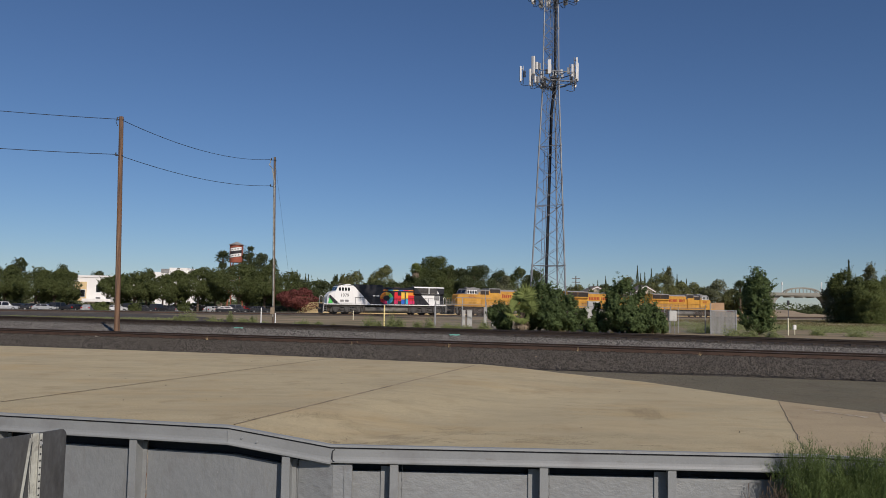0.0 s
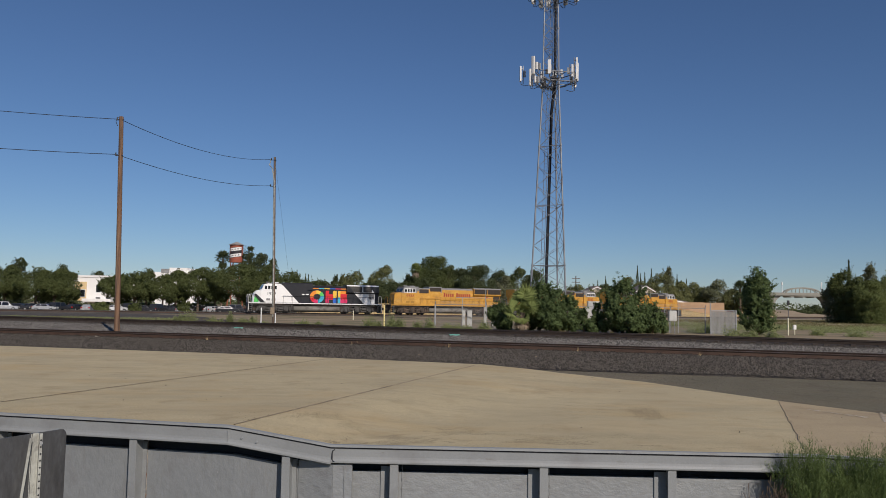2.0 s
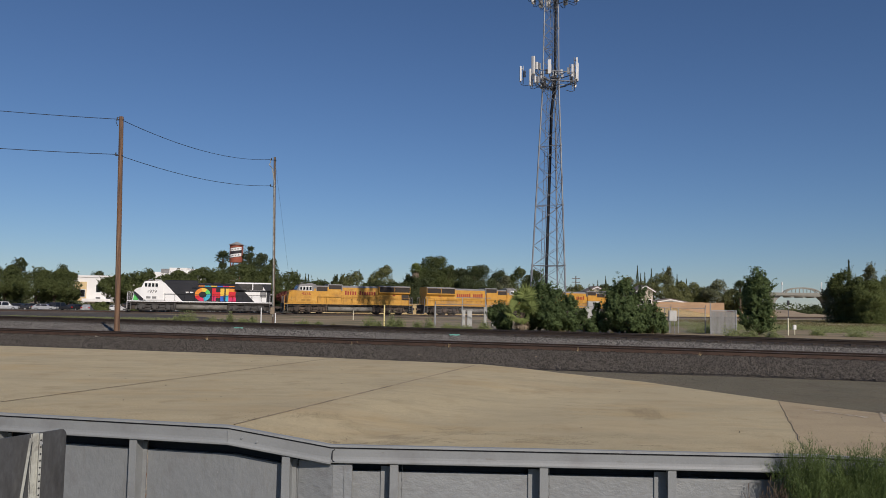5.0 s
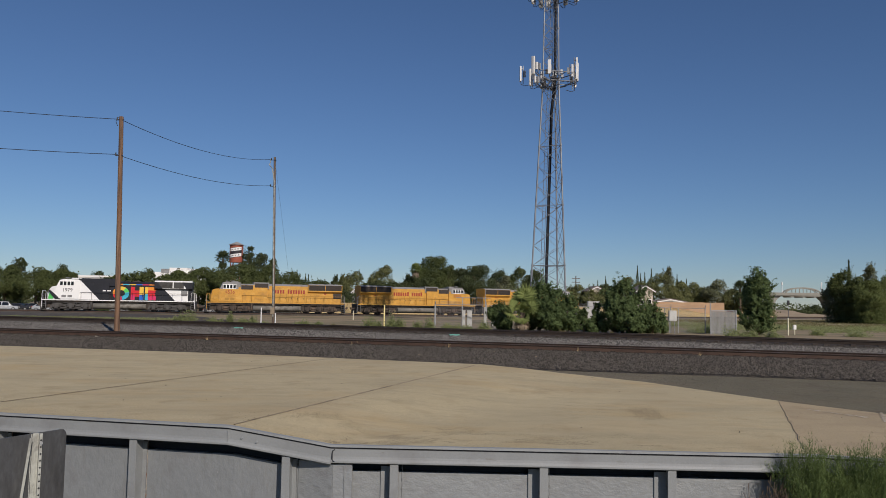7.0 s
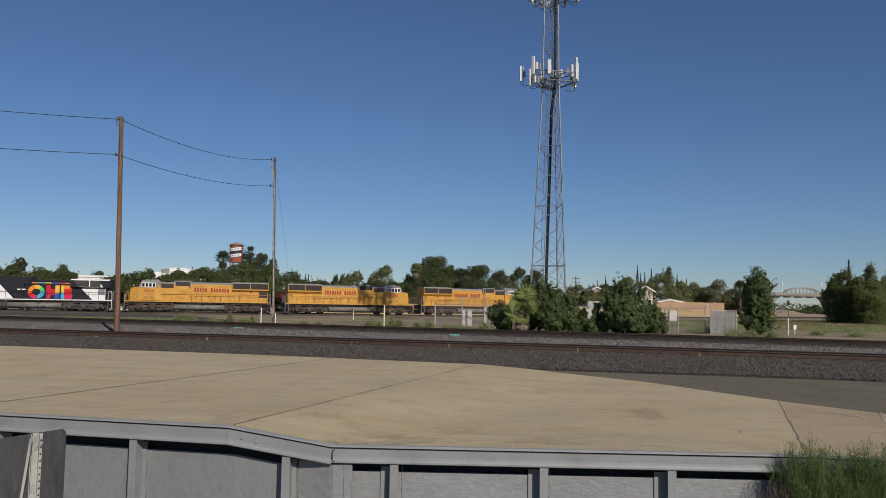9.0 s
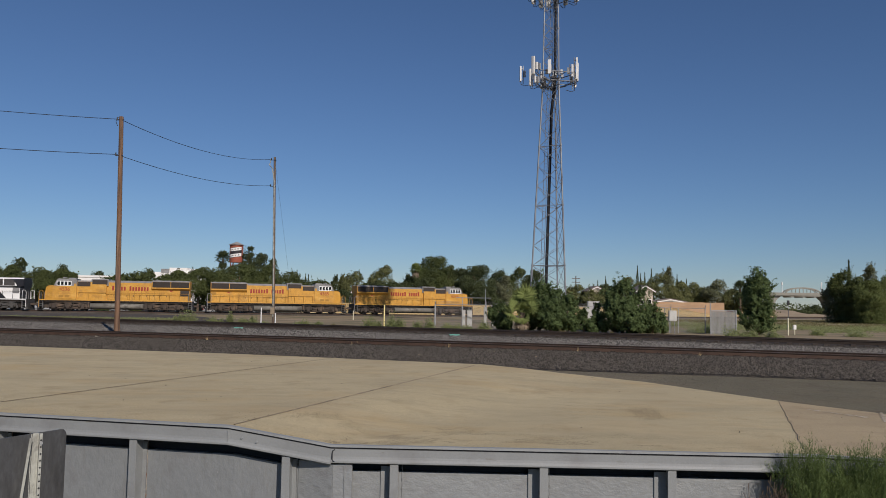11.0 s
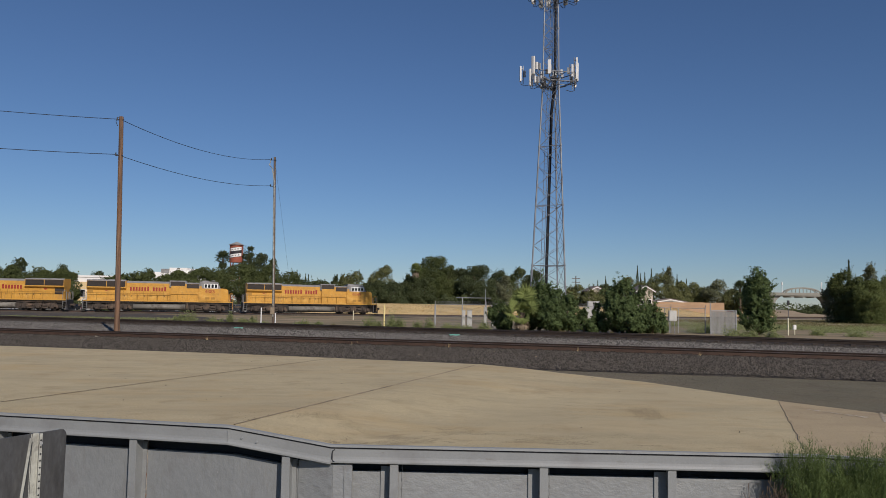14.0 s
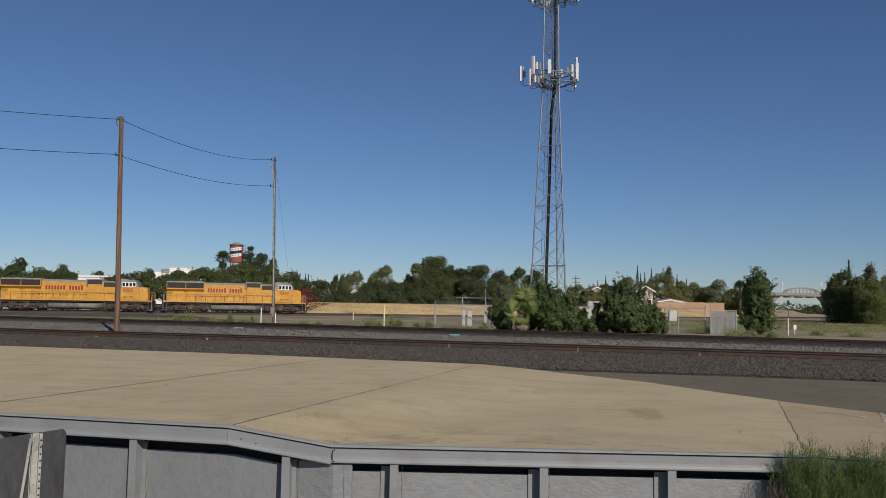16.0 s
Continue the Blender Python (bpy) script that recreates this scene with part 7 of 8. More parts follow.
def build_weeds():
    rng = np.random.default_rng(77)

    def tufts(name, mat, label, centres, per, spread, height, width, lean=0.35):
        c = np.repeat(np.array(centres), per, 0)
        p = c[:, :2] + rng.normal(size=(len(c), 2)) * (spread * c[:, 2:3])
        z = np.array([ground_height(a, b) for a, b in p])
        pts = np.concatenate([p, z[:, None]], 1)
        h = height * np.repeat(np.array(centres)[:, 2], per)
        v, f = blades(pts, h, rng, width, lean)
        ob = new(name, raw_mesh(name, v, f, mat))
        tagged(ob, label, "weeds", kind="stuff")
    def clumps(name, mat, label, rows, per):
        # bushy low mounds: x, distance behind the siding, width, height
        ps = []
        for x, d, w, h in rows:
            y = line_y(FAR, x) + d
            q = rng.normal(size=(per, 3))
            q /= np.linalg.norm(q, axis=1)[:, None]
            r = rng.random((per, 1)) ** 0.45 * (0.8 + 0.3 * np.sin(q[:, :1] * 6 + x) * np.sin(q[:, 1:2] * 5))
            q = q * r * np.array([w / 2, w / 2, h]) * (1 + 0.12 * rng.normal(size=(per, 1)))
            ps.append(np.array([x, y, ground_height(x, y)]) + np.abs(q) * np.array([0, 0, 1]) + q * np.array([1, 1, 0]))
        v, f = leaf_cloud(np.concatenate(ps), 0.06, rng, 0.22, outward=np.array([0, -0.3, 0.9]), fine=True)
        tagged(new(name, raw_mesh(name, v, f, mat)), label, "weeds", kind="stuff")
    # green weed clumps along the far side of the siding
    rows = [(-19.1, 8.5, 1.08, 0.41), (-20.3, 8.5, 0.58, 0.26), (-19.8, 8.5, 0.65, 0.32), (-17.2, 8.5, 0.86, 0.26), (-16.5, 8.5, 0.57, 0.20), (-15.7, 8.5, 0.49, 0.40), (-14.6, 8.5, 0.91, 0.25), (-13.8, 8.5, 0.56, 0.28), 
            (-12.8, 8.5, 0.55, 0.14), (-9.7, 8.5, 0.81, 0.22), (-8.7, 8.5, 0.60, 0.19), (-10.3, 8.5, 0.54, 0.16), (-4.9, 8.5, 0.91, 0.36), (-4.3, 8.5, 0.52, 0.23), (-3.4, 8.5, 0.70, 0.41), (-2.8, 8.5, 0.64, 0.33), 
            (-1.6, 8.5, 0.69, 0.25), (-0.8, 8.5, 0.56, 0.35), (0.4, 8.5, 0.74, 0.22), (1.1, 8.5, 0.61, 0.20), (1.7, 8.5, 0.49, 0.17), (2.7, 8.5, 0.67, 0.29),
            (16.4, 8.6, 1.6, 0.5), (17.3, 8.8, 1.0, 0.42), (18.4, 9.0, 1.0, 0.4), (25.2, 8.6, 0.9, 0.5), (26.4, 8.6, 1.1, 0.6), (27.6, 8.8, 1.2, 0.5), (28.8, 8.5, 1.0, 0.45), (30.1, 8.8, 1.2, 0.5), (31.2, 8.6, 1.0, 0.55), (32.4, 8.9, 1.4, 0.6), (33.6, 8.6, 1.2, 0.6), (34.8, 8.8, 1.5, 0.7)]
    rows = [(x, d - 3.9, w * (1.25 if x > 10 else 1.55), h * (2.0 if x > 10 else 3.0)) for x, d, w, h in rows]
    rows += [(24 + 0.55 * k, 4.6 + 1.2 * ((k * 0.618) % 1), 0.9 + 0.5 * ((k * 0.37) % 1), 0.6 + 0.5 * ((k * 0.77) % 1)) for k in range(22)]
    clumps("green_weeds", "weed", "bushy green weed clumps along the siding", rows, 2600)
    rows = []
    for k in range(46):
        x = rng.uniform(-34, 36)
        rows.append((x, 4.0 + rng.random() ** 1.3 * 12, 0.4 + 0.5 * rng.random(), 0.1 + 0.14 * rng.random()))
    clumps("green_weeds", "dry_weed", "small dry weed tufts in the dirt by the siding", rows, 160)
    rows = []
    for k in range(260):
        x = rng.uniform(24, 72)
        rows.append((x, rng.uniform(34, 66) - 0.45 * (x - 32), 1.6 + 2.2 * rng.random(), 0.45 + 0.5 * rng.random() ** 2))
    clumps("green_weeds", "weed", "band of grey-green weeds across the field", rows, 400)
    rows = [(19.5, 22.0, 2.2, 0.8), (20.6, 23.0, 1.6, 0.7), (21.6, 22.0, 1.4, 0.6), (29.5, 22, 2.2, 0.7), (28, 24, 1.5, 0.6)]
    clumps("green_weeds", "weed", "green weed bushes behind the gate", rows, 1500)
    # broad green patch before the train track, and on the right field
    c = [(rng.uniform(-44, -24), rng.uniform(68, 78), 0.6 + 0.5 * rng.random()) for k in range(160)]
    tufts("green_weeds", "weed", "patch of green grass beside the curved track", c[:70], 70, 0.9, 0.25, 0.05)
    tufts("dry_weeds", "dry_weed", "patch of drying grass beside the curved track", c[70:], 60, 1.2, 0.2, 0.05)
    c = []
    while len(c) < 420:
        x, y = rng.uniform(22, 120), 84 + 80 * rng.random()
        if y < 118 + 0.52 * x:
            c.append((x, y, 0.6 + 0.8 * rng.random()))
    tufts("dry_weeds", "dry_weed", "dry brown weeds spread over the field", c, 80, 1.8, 0.14, 0.08)
    # dry straw grass on the berm
    n = 36000
    u = rng.random((n, 2))
    x = -25 + u[:, 0] * 121
    y = berm_front(x) + u[:, 1] * 26
    z = berm_z(u[:, 1])
    v, f = blades(np.stack([x, y, z], 1), 0.15, rng, 0.08, 1.1)
    tagged(new("dry_grass", raw_mesh("dry_grass", v, f, "dry_grass")), "tall straw-coloured dry grass on the berm", "dry grass", kind="stuff")


def berm_front(x):
    return 143.5 + 0.55 * x + 0.0030 * x * x * (x > 0)


def berm_z(k):
    return -0.55 + 2.2 * np.clip(k * 1.7, 0, 1) ** 0.8


def build_berm():
    bm = bmesh.new()
    prev = None
    for i in range(15):
        k = i / 14
        line = []
        for j in range(66):
            x = -27 + j * 1.92
            zz = float(berm_z(k)) + 0.12 * noise.noise((x * 0.3, k * 5, 0)) * (k > 0.05)
            if k > 0.85:
                zz -= (k - 0.85) * 12
            edge = min((x + 27) / 5, 1)
            line.append(bm.verts.new((x, float(berm_front(x)) + 26 * k, -0.9 + (zz + 0.9) * edge - (0.2 if k == 0 else 0))))
        if prev:
            for a in range(65):
                bm.faces.new((prev[a], prev[a + 1], line[a + 1], line[a]))
        prev = line
    tagged(part("berm", bm, "dry_ground", None, smooth=True), "low berm of dry straw-coloured grass", "berm", kind="structure")
    # pale wheel track across the field
    bm = bmesh.new()
    line = [(-30 + 4 * k, 0) for k in range(30)]
    pts = [(x, 95 + 0.25 * x + 0.0012 * x * x) for x, _ in line]
    rings = []
    for x, y in pts:
        rings.append([bm.verts.new((x, y + d, ground_height(x, y + d) + 0.012 + 0.02 * (abs(d) < 1.6))) for d in (-2.0, -1.5, 1.5, 2.0)])
    for a, b in zip(rings, rings[1:]):
        for i in range(3):
            bm.faces.new((a[i], b[i], b[i + 1], a[i + 1]))
    bmesh.ops.recalc_face_normals(bm, faces=bm.faces)
    tagged(part("dirt_road", bm, "pale_earth"), "pale dirt track across the field", "road", kind="structure")


def build_near_bush():
    """Feathery weeds growing in front of the wall."""
    rng = np.random.default_rng(12)
    t = thing("weed_bush", "feathery green weed bush growing against the wall", "bush", at=pose(5.8, 9.34, YARD))
    stems = bmesh.new()
    pts, outs = [], []
    for k in range(430):
        x = rng.uniform(-1.36, 1.6)
        foot = Vector((x, rng.uniform(-0.22, 0.22) - 0.26 * x, 0))
        lean = Vector((x * 0.05 + rng.normal() * 0.09, rng.normal() * 0.06 - 0.03 * x, 0))
        h = 1.66 * (0.76 + 0.28 * rng.random() ** 1.4)
        h *= 0.905 + 0.065 * math.cos(2 * math.pi * (x + 1.32) / 0.96)
        p0, p1, p2 = foot, foot + lean * 0.5 + Vector((0, 0, h * 0.55)), foot + lean * 1.1 + Vector((rng.normal() * 0.06, rng.normal() * 0.05, h))
        rod(stems, p0, p1, 0.006, 0.004, 4, False)
        rod(stems, p1, p2, 0.004, 0.002, 4, False)
        n = 420
        q = rng.random(n) ** 0.75
        base = np.where(q[:, None] < 0.5, np.array(p0)[None] + (np.array(p1) - np.array(p0))[None] * (q[:, None] * 2), np.array(p1)[None] + (np.array(p2) - np.array(p1))[None] * (q[:, None] * 2 - 1))
        pts.append(base + rng.normal(size=(n, 3)) * 0.042)
        outs.append(rng.normal(size=(n, 3)) * 0.4)
    part("stem_tangle", stems, "leaf_bush", t)
    p = np.concatenate(pts)
    rngd = np.random.default_rng(13)
    n = len(p)
    d = rngd.normal(size=(n, 3))
    d[:, 2] = np.abs(d[:, 2]) + 0.9
    d /= np.linalg.norm(d, axis=1)[:, None]
    s = np.cross(d, rngd.normal(size=(n, 3)))
    s /= np.linalg.norm(s, axis=1)[:, None]
    ln = (0.024 + 0.036 * rngd.random((n, 1)))
    v = np.stack([p - s * 0.0034, p + s * 0.0034, p + d * ln], 1).reshape(-1, 3)
    i = np.arange(n)[:, None] * 3
    part("foliage", raw_mesh("foliage", v, np.concatenate([i, i + 1, i + 2], 1), "leaf_feather"), None, t)
    # dry dark stalks at its edge
    bm = bmesh.new()
    for k in range(60):
        x, y = -1.42 + rng.normal() * 0.14, 0.4 + rng.normal() * 0.05
        pt = [Vector((x, y, 0))]
        for q in range(4):
            pt.append(pt[-1] + Vector((rng.normal() * 0.08, rng.normal() * 0.03, 0.2 + 0.1 * rng.random())))
        chain(bm, pt, 0.004, 4)
        rod(bm, pt[3], pt[3] + Vector((rng.normal() * 0.1, rng.normal() * 0.06, 0.12)), 0.003, 0.002, 4)
    part("dry_growth", bm, "bark", t)


# ---- far buildings, cars, bridge ----
def window_on(parent, x, z, w, h, y, frame_mat="white"):
    bm = bmesh.new()
    box(bm, x - w / 2 - 0.12, x + w / 2 + 0.12, y - 0.08, y, z - 0.12, z + h + 0.12)
    f = part("window", bm, frame_mat, parent)
    bm = bmesh.new()
    box(bm, x - w / 2, x + w / 2, y - 0.1, y - 0.085, z, z + h)
    part("pane", bm, "glass", f)


def build_buildings():
    b = thing("apartment_building", "white and cream stucco building behind the car park", "building", at=pose(-102.3, 226, -1.2))
    bm = bmesh.new()
    box(bm, -6.2, 6.2, 0, 16, -0.5, 9.6)
    box(bm, -6.4, 6.4, -0.25, 16.2, 9.4, 9.9)
    part("wall", bm, "stucco_white", b)
    bm = bmesh.new()
    box(bm, -5.4, -2.3, -0.6, 0.1, 2.5, 8.0)
    part("bay", bm, "stucco_cream", b)
    for x in (-4.6, -3.1, 1.2, 4.2):
        for z in ((3.6,) if x < -3 else (5.0, 1.4)):
            window_on(b, x, z, 1.3, 2.1, -0.62 if x < -3 else -0.01)
    bm = bmesh.new()
    box(bm, -2.0, 6.6, -3.5, 0, 2.2, 3.1, 0.05)
    part("canopy", bm, "stucco_white", b)
    b = thing("white_hall", "white flat-roofed building rising above the trees", "building", at=pose(-104.5, 300, -1.2))
    bm = bmesh.new()
    box(bm, -8.5, 8, 0, 16, 0, 13.6)
    box(bm, -8.6, -6.0, 0.4, 12, 13.6, 14.0)
    box(bm, -2.5, 4.5, 0.5, 10, 13.6, 15.75)
    box(bm, 4.5, 8, 1.0, 10, 13.6, 14.9)
    part("wall", bm, "stucco_white", b)
    bm = bmesh.new()
    box(bm, -6.0, -2.6, 1, 4, 13.6, 15.3, 0.1)
    part("roof_unit", bm, "loco_grey", b)

    def house(x, y, w, h, d, roof_h, label, z0=-0.4, wall="stucco_white"):
        hs = thing("house", label, "house", at=pose(x, y, z0))
        bm = bmesh.new()
        box(bm, -w / 2, w / 2, 0, d, -0.3, h)
        prism(bm, [(-w / 2, h), (w / 2, h), (0, h + roof_h)], 0.02, d - 0.02)
        part("wall", bm, wall, hs)
        for s in (-1, 1):
            bm = bmesh.new()
            k = w / 2 + 0.6
            drop = roof_h * k / (w / 2)
            prism(bm, [(0, h + roof_h + 0.02), (s * k, h + roof_h + 0.02 - drop), (s * k, h + roof_h - 0.24 - drop), (0, h + roof_h - 0.24)], -0.62, -0.51)
            part("bargeboard", bm, "stucco_white", hs)
            bm = bmesh.new()
            sl = Vector((w / 2 + 0.6, 0, -roof_h * (w / 2 + 0.6) / (w / 2)))
            vs = [(0, -0.5, h + roof_h + 0.05), (s * sl.x, -0.5, h + roof_h + sl.z + 0.05), (s * sl.x, d + 0.5, h + roof_h + sl.z + 0.05), (0, d + 0.5, h + roof_h + 0.05)]
            lo = [bm.verts.new(q) for q in vs]
            hi = [bm.verts.new((q[0], q[1], q[2] + 0.22)) for q in vs]
            bm.faces.new(lo)
            bm.faces.new(hi[::-1])
            for i in range(4):
                bm.faces.new((lo[i], lo[(i + 1) % 4], hi[(i + 1) % 4], hi[i]))
            bmesh.ops.recalc_face_normals(bm, faces=bm.faces)
            part("roof", bm, "roofing", hs)
        if w > 2:
            for wx in (-w / 4, w / 4):
                window_on(hs, wx, h * 0.45, 1.0, 1.2, -0.01)
    house(41.4, 206, 4.2, 6.5, 8, 1.1, "cream house with white bargeboards under a shingled gable roof", wall="cream_wall")
    house(53.9, 204, 4.0, 6.8, 8, 1.2, "cream house with white bargeboards beside the trees", wall="cream_wall")
    house(63.4, 214, 9.0, 3.8, 6, 0.8, "low white gabled house")
    house(84.0, 262, 10.0, 5.6, 8, 2.2, "pale house with a grey roof")
    house(-24.4, 214, 1.0, 4.7, 3, 0.55, "small white gable showing among the trees", 0.5)
    # long tan wall
    w = thing("block_wall", "long tan blockwork wall across the field", "wall", at=pose(56.6, 206.0, 0, 0, 0, -17))
    for k in range(7):
        bm = bmesh.new()
        box(bm, k * 2.55, k * 2.55 + 2.545, 0, 0.3, -0.6, 3.35 + 0.05 * math.sin(k * 2.1))
        part("wall_panel", bm, "tan_wall", w)
    # arched road bridge
    br = thing("arch_bridge", "pale concrete road bridge with an arch over the line", "bridge", at=pose(150.2, 330, 0.0))
    bm = bmesh.new()
    box(bm, -16, 24, -4, 4, 7.65, 8.2)
    part("deck", bm, "bridge", br)
    for y in (-4.15, 3.95):
        bm = bmesh.new()
        box(bm, -16, 24, y - 0.12, y + 0.12, 8.0, 9.15, 0.03)
        part("parapet", bm, "bridge", br)
    for x in (-1.6, 3.2, 8.1):
        bm = bmesh.new()
        prism(bm, [(x - 0.75, 7.66), (x + 0.75, 7.66), (x + 0.35, 7.15), (x - 0.35, 7.15)], -3.9, 3.9)
        part("corbel", bm, "bridge", br)
    for y in (-4.0, -1.2):
        bm = bmesh.new()
        n = 24
        for k in range(n):
            a0, a1 = math.pi * k / n, math.pi * (k + 1) / n
            o = [(3.05 - ra * math.cos(t), 8.9 + rb * math.sin(t)) for ra, rb, t in ((7.6, 2.6, a0), (7.6, 2.6, a1), (7.0, 2.1, a1), (7.0, 2.1, a0))]
            prism(bm, o, y, y + 0.6)
        part("arch", bm, "bridge", br)
    for k in range(7):
        x = -1.75 + 1.6 * k
        z = 8.9 + 2.2 * math.sqrt(max(1 - ((x - 3.05) / 7.1) ** 2, 0))
        bm = bmesh.new()
        box(bm, x - 0.12, x + 0.12, -3.95, -3.7, 8.2, z)
        part("hanger", bm, "bridge", br)
    for x, t in ((-7.4, 1), (12.6, -1)):
        bm = bmesh.new()
        prism(bm, [(x - t * 3.4, -0.5), (x - t * 2.1, -0.5), (x - t * 1.7, 3.6), (x - t * 0.6, 6.0), (x + t * 1.3, 7.66), (x - t * 3.4, 7.66)], -3, 3)
        part("pier", bm, "bridge", br)
    for x in (-5.9, 10.9):
        bm = bmesh.new()
        chain(bm, [(x, -3.8, 9.0), (x, -3.8, 12.4), (x, -3.8, 12.5), (x, -3.8, 13.5), (x, -3.8, 13.7)], [0.16, 0.12, 0.3, 0.26, 0.08], 8)
        part("lamp_standard", bm, "stucco_white", br)
    # earth bank under the bridge and far trees beyond
    bm = bmesh.new()
    prev = None
    for i in range(5):
        line = [bm.verts.new((104 + j * 3.4, 262 + i * 9, -0.8 + (0, 2.0, 3.6, 4.2, -0.5)[i] * (0.8 + 0.35 * math.sin(j * 1.7 + i)) * (1 - j / 14) ** 0.8 + 0.25 * noise.noise((j * 1.3, i * 1.7, 0)))) for j in range(14)]
        if prev:
            for j in range(13):
                bm.faces.new((prev[j], prev[j + 1], line[j + 1], line[j]))
        prev = line
    tagged(part("earth_bank", bm, "pale_earth", None, smooth=True), "bare tan earth bank near the bridge", "earth bank", kind="structure")
    rng = np.random.default_rng(21)
    n = 24000
    p = np.stack([rng.uniform(-420, 620, n), rng.uniform(560, 600, n), np.zeros(n)], 1)
    p[:, 2] = rng.random(n) ** 1.5 * (6.2 + 1.4 * np.sin(p[:, 0] * 0.05) + 1.2 * np.sin(p[:, 0] * 0.13) + 0.8 * np.sin(p[:, 0] * 0.41)) - 0.5
    v, f = leaf_cloud(p, 0.75, rng, outward=np.array([0, -0.6, 0.6]))
    tagged(new("distant_trees", raw_mesh("distant_trees", v, f, "leaf_deep")), "hazy line of distant dark trees", "trees", kind="stuff")


def build_car(x, y, turn, paint, tall, label):
    """A parked car; front towards +x."""
    c = thing("car", label, "car", at=pose(x, y, ground_height(x, y), 0, 0, turn), group="cars in the car park")
    roof = 1.78 if tall else 1.45
    bm = bmesh.new()
    prism(bm, [(-2.3, 0.35), (2.3, 0.35), (2.35, 0.6), (2.25, 0.85), (1.2, 0.98), (-2.2, 1.0), (-2.35, 0.8)], -0.9, 0.9)
    bmesh.ops.bevel(bm, geom=list(bm.edges), offset=0.06, segments=2, affect="EDGES")
    part("body", bm, paint, c)
    bm = bmesh.new()
    o = [(-2.15, 0.97), (1.15, 0.97), (0.45, roof), (-1.9 if tall else -1.3, roof)]
    prism(bm, o, -0.84, 0.84)
    for v in bm.verts:
        if v.co.z > 1.2:
            v.co.y *= 0.82
    part("cabin", bm, paint, c)
    for s in (-1, 1):
        for x0, x1 in ((-1.85 if tall else -1.5, -0.75), (-0.65, 0.45)):
            bm = bmesh.new()
            a = [bm.verts.new((x0, s * 0.842, 1.05)), bm.verts.new((x1 + 0.25 if x1 > 0 else x1, s * 0.842, 1.05)), bm.verts.new((x1, s * 0.72, roof - 0.1)), bm.verts.new((x0 + 0.1, s * 0.72, roof - 0.1))]
            b = [bm.verts.new(v.co + Vector((0, s * 0.02, 0))) for v in a]
            bm.faces.new(b)
            for i in range(4):
                bm.faces.new((a[i], a[(i + 1) % 4], b[(i + 1) % 4], b[i]))
            bmesh.ops.recalc_face_normals(bm, faces=bm.faces)
            part("side_window", bm, "glass", c)
    bm = bmesh.new()
    prism(bm, [(1.17, 1.02), (1.2, 1.02), (0.5, roof - 0.04), (0.47, roof - 0.04)], -0.66, 0.66)
    part("windscreen", bm, "glass", c)
    for wx in (-1.42, 1.42):
        for s in (-1, 1):
            bm = bmesh.new()
            rod(bm, (wx, s * 0.72, 0.33), (wx, s * 0.92, 0.33), 0.33, 0.33, 16)
            w = part("wheel", bm, "rubber", c)
            bm = bmesh.new()
            rod(bm, (wx, s * 0.9, 0.33), (wx, s * 0.93, 0.33), 0.2, 0.18, 12)
            part("rim", bm, "galvanised", w)
    for s in (-1, 1):
        bm = bmesh.new()
        box(bm, 2.24, 2.36, s * 0.7 - 0.16, s * 0.7 + 0.16, 0.62, 0.76, 0.02)
        part("headlight", bm, "lamp_clear", c)
        bm = bmesh.new()
        box(bm, -2.37, -2.25, s * 0.72 - 0.14, s * 0.72 + 0.14, 0.72, 0.92, 0.02)
        part("tail_light", bm, "lamp_red", c)


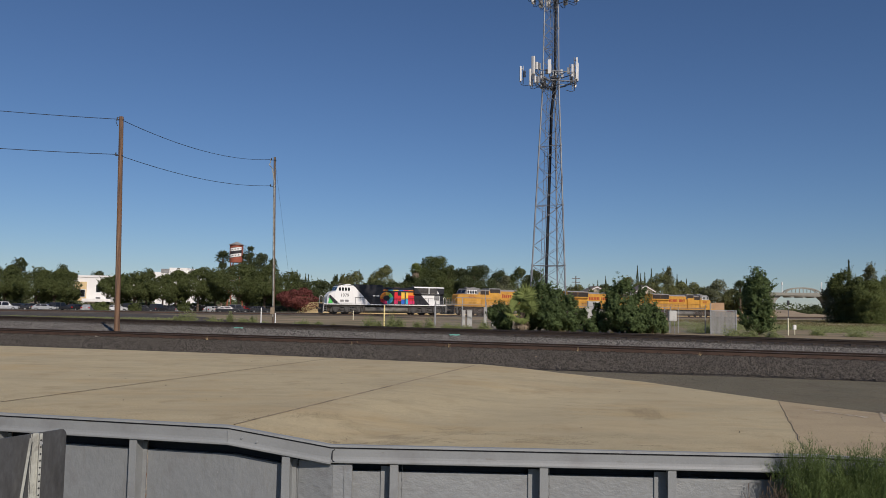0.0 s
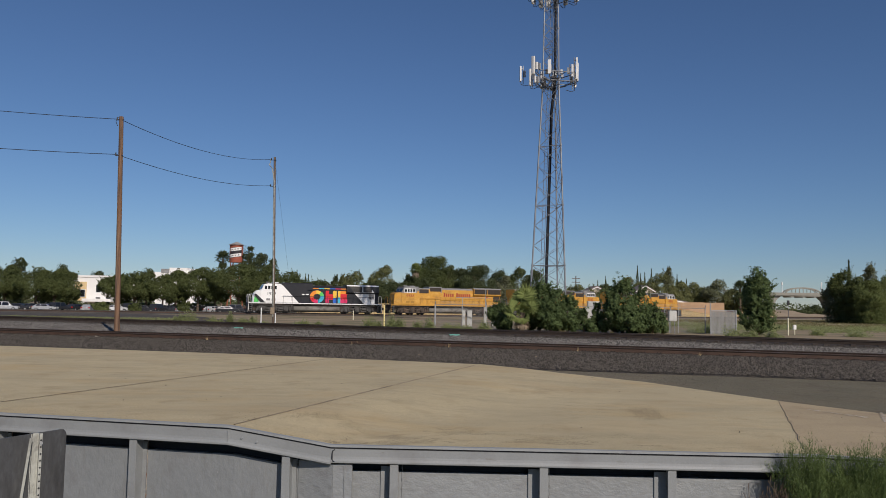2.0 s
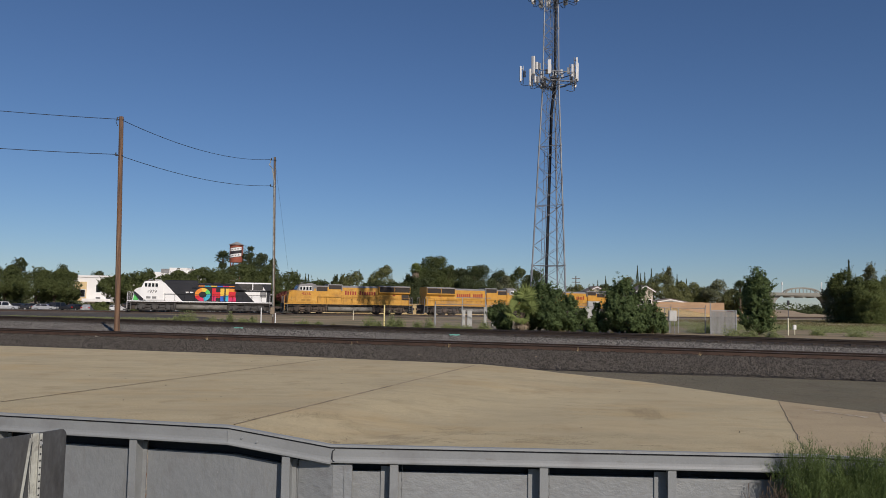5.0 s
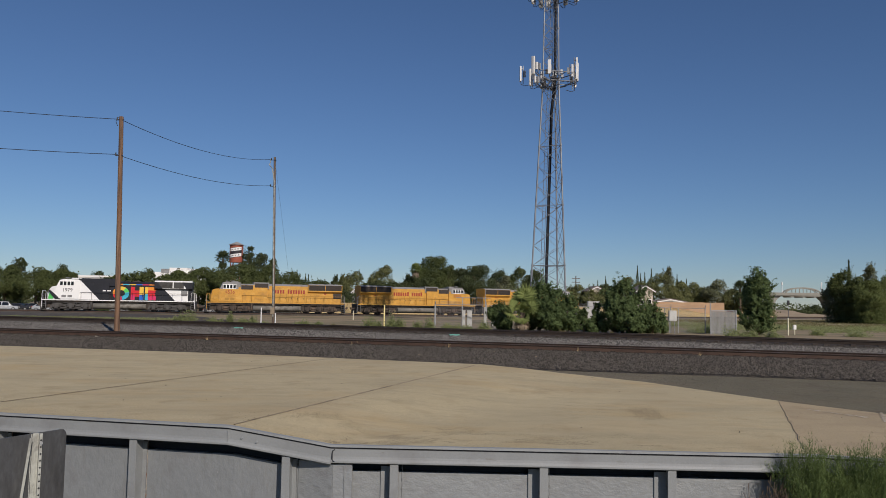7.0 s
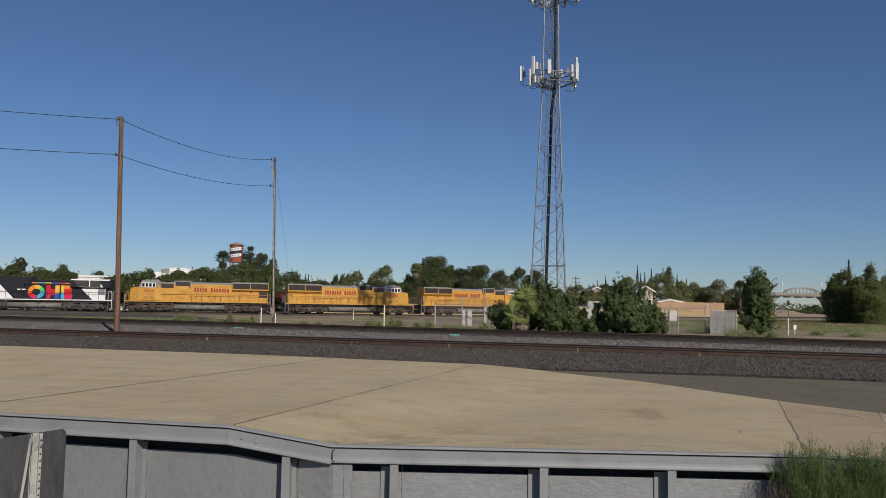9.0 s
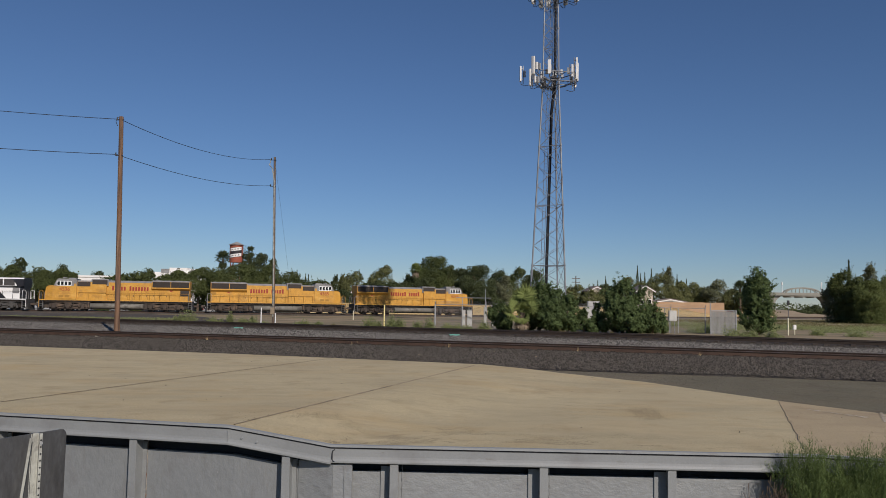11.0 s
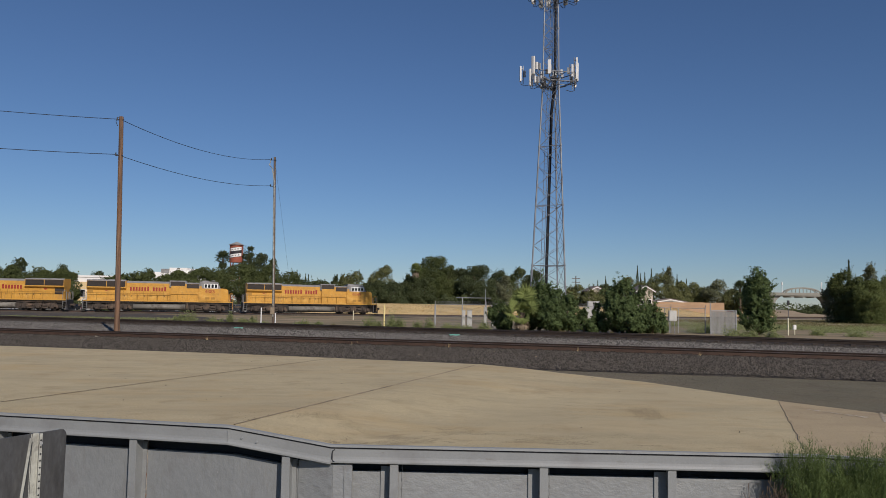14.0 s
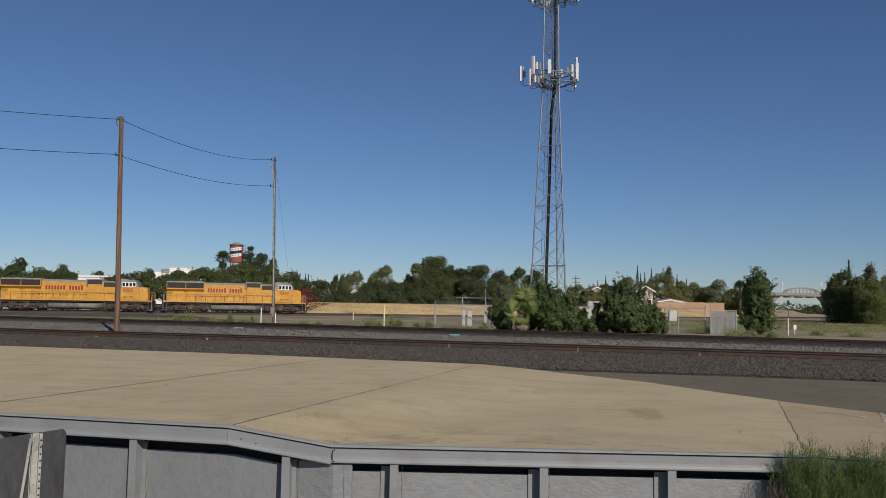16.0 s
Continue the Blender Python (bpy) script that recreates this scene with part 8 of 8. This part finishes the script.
def build_car_park():
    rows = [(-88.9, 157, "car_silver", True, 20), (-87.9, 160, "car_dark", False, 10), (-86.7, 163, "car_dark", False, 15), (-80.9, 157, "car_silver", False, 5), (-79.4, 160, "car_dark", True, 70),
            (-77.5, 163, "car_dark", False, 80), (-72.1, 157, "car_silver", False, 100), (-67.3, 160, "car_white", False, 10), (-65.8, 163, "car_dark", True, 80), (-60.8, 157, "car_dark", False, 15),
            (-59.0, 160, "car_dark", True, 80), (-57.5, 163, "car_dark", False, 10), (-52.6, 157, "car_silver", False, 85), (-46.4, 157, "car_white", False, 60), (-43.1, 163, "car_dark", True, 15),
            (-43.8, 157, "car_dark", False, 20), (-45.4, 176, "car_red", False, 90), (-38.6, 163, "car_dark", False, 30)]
    names = {"car_white": "white", "car_dark": "dark", "car_silver": "silver", "car_red": "red"}
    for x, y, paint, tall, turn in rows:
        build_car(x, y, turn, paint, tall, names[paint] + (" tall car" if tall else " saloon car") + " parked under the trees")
    bm = bmesh.new()
    xs = [-128 + 6 * k for k in range(17)]
    rows = [[bm.verts.new((x, y, ground_height(x, y) + 0.03)) for x in xs] for y in (152.5, 160, 170, 180, 192, 206)]
    for a, b in zip(rows, rows[1:]):
        for i in range(len(xs) - 1):
            bm.faces.new((a[i], a[i + 1], b[i + 1], b[i]))
    tagged(part("car_park", bm, "asphalt"), "dark asphalt car park under the trees", "car park", kind="structure")
    # dark mesh fence in front of the car park
    f = thing("black_fence", "low black iron fence along the car park", "fence")
    n = 15
    for k in range(n + 1):
        x = -64 + k * 2.4
        y = 148.5 + 0.09 * (x + 112)
        z = ground_height(x, y)
        bm = bmesh.new()
        box(bm, x - 0.04, x + 0.04, y - 0.04, y + 0.04, z - 0.2, z + 1.5)
        part("fence_post", bm, "black", f)
    for h in (0.3, 1.4):
        bm = bmesh.new()
        for k in range(n):
            x, x2 = -64 + k * 2.4, -64 + (k + 1) * 2.4
            y, y2 = 148.5 + 0.09 * (x + 112), 148.5 + 0.09 * (x2 + 112)
            rod(bm, (x, y, ground_height(x, y) + h), (x2, y2, ground_height(x2, y2) + h), 0.025, None, 5)
        part("fence_rail", bm, "black", f)
    bm = bmesh.new()
    for k in range(n * 16):
        x = -64 + k * 0.15
        y = 148.5 + 0.09 * (x + 112)
        z = ground_height(x, y)
        box(bm, x - 0.012, x + 0.012, y - 0.012, y + 0.012, z + 0.05, z + 1.5)
    part("pickets", bm, "black", f)
    build_tree(-66.6, 150.5, 2.0, 3.0, "fresh", 1800, 0.12, 71, "bright green palm-like shrub by the car park", low=-0.2, sprigs=60, name="shrub", category="shrub")
    build_tree(-50.5, 151.0, 2.1, 2.6, "oak", 1800, 0.12, 72, "green shrub by the car park fence", low=-0.2, sprigs=60, name="shrub", category="shrub")
    build_tree(-60.5, 152.0, 1.8, 2.4, "oak", 1800, 0.12, 73, "green shrub by the car park", low=-0.2, sprigs=60, name="shrub", category="shrub")
    # red brick-coloured pick-up by the tan wall
    build_car(81.5, 219.0, 80, "car_red", True, "red vehicle parked by the tan wall")


def build_water_tower():
    w = thing("water_tower", "dark red water tower with a conical roof and white banner", "water tower", at=pose(-67.4, 250, -1.0))
    bm = bmesh.new()
    rod(bm, (0, 0, 15.7), (0, 0, 21.1), 2.2, 2.15, 28)
    tank = part("tank", bm, "tower_red", w, smooth=False)
    for z in (16.1, 17.3, 18.6, 20.0):
        bm = bmesh.new()
        rod(bm, (0, 0, z), (0, 0, z + 0.08), 2.27, 2.27, 28)
        part("hoop", bm, "tower_red", tank)
    bm = bmesh.new()
    rod(bm, (0, 0, 21.1), (0, 0, 22.15), 2.6, 0.1, 28)
    part("roof", bm, "tower_roof", w)
    bm = bmesh.new()
    rod(bm, (0, 0, 15.4), (0, 0, 15.7), 2.5, 2.5, 20)
    part("platform", bm, "tower_red", w)
    for a in (45, 135, 225, 315):
        bm = bmesh.new()
        x, y = math.cos(radians(a)), math.sin(radians(a))
        rod(bm, (2.9 * x, 2.9 * y, -0.5), (1.9 * x, 1.9 * y, 15.45), 0.2, None, 6)
        part("leg", bm, "tower_red", w)
    bm = bmesh.new()
    for a in (45, 135, 225, 315):
        x, y, x2, y2 = math.cos(radians(a)), math.sin(radians(a)), math.cos(radians(a + 90)), math.sin(radians(a + 90))
        for z in (3, 8, 11.9):
            rod(bm, (2.5 * x, 2.5 * y, z), (2.2 * x2, 2.2 * y2, z + 3), 0.07, None, 5)
            rod(bm, (2.5 * x2, 2.5 * y2, z), (2.2 * x, 2.2 * y, z + 3), 0.07, None, 5)
    part("bracing", bm, "tower_red", w)

    # curved banner panels with unreadable lettering as bars
    def band(name, mat, a0, a1, z0, z1, z2, z3, r):
        bm2 = bmesh.new()
        n = 12
        rows = []
        for k in range(n + 1):
            a = radians(a0 + (a1 - a0) * k / n)
            lo, hi = z0 + (z2 - z0) * k / n, z1 + (z3 - z1) * k / n
            rows.append([bm2.verts.new((q * math.cos(a), q * math.sin(a), z)) for q, z in ((r, lo), (r, hi), (r - 0.06, hi), (r - 0.06, lo))])
        for p, q in zip(rows, rows[1:]):
            for i in range(4):
                bm2.faces.new((p[i], p[(i + 1) % 4], q[(i + 1) % 4], q[i]))
        bmesh.ops.recalc_face_normals(bm2, faces=bm2.faces)
        return part(name, bm2, mat, tank)
    band("banner", "black", 228, 330, 16.7, 20.0, 17.4, 20.5, 2.27)
    band("banner_panel", "white", 231, 327, 18.9, 19.9, 19.4, 20.4, 2.3)
    band("banner_panel", "white", 231, 327, 16.9, 17.9, 17.4, 18.4, 2.3)
    for k in range(7):
        a = 239 + k * 12
        band("lettering_bar", "truck_grey", a, a + 5, 19.2 + k * 0.07, 19.6 + k * 0.07, 19.23 + k * 0.07, 19.63 + k * 0.07, 2.315)
        band("lettering_bar", "truck_grey", a, a + 5, 17.2 + k * 0.07, 17.6 + k * 0.07, 17.23 + k * 0.07, 17.63 + k * 0.07, 2.315)


build_lines()
build_tower()
build_compound()
build_markers()
build_litter()
build_sign()
build_berm()
build_buildings()
build_water_tower()
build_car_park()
build_trees()
build_shrubs()
build_weeds()
build_near_bush()


def motions():
    """The train rolls by at a steady speed; its wheels turn."""
    for loco, offset, turned in TRAIN:
        walk(loco, [(k * 0.5, train_pose(offset, k * 0.5, turned)) for k in range(33)])
    for wheel, dx, turn in WHEELS:
        rows = []
        for k in range(161):
            t = k * 0.1
            rows.append((t, Matrix.Translation((dx, 0, 0.533)) @ Matrix.Rotation(-turn * SPEED * t / 0.533, 4, "Y")))
        walk(wheel, rows)


motions()
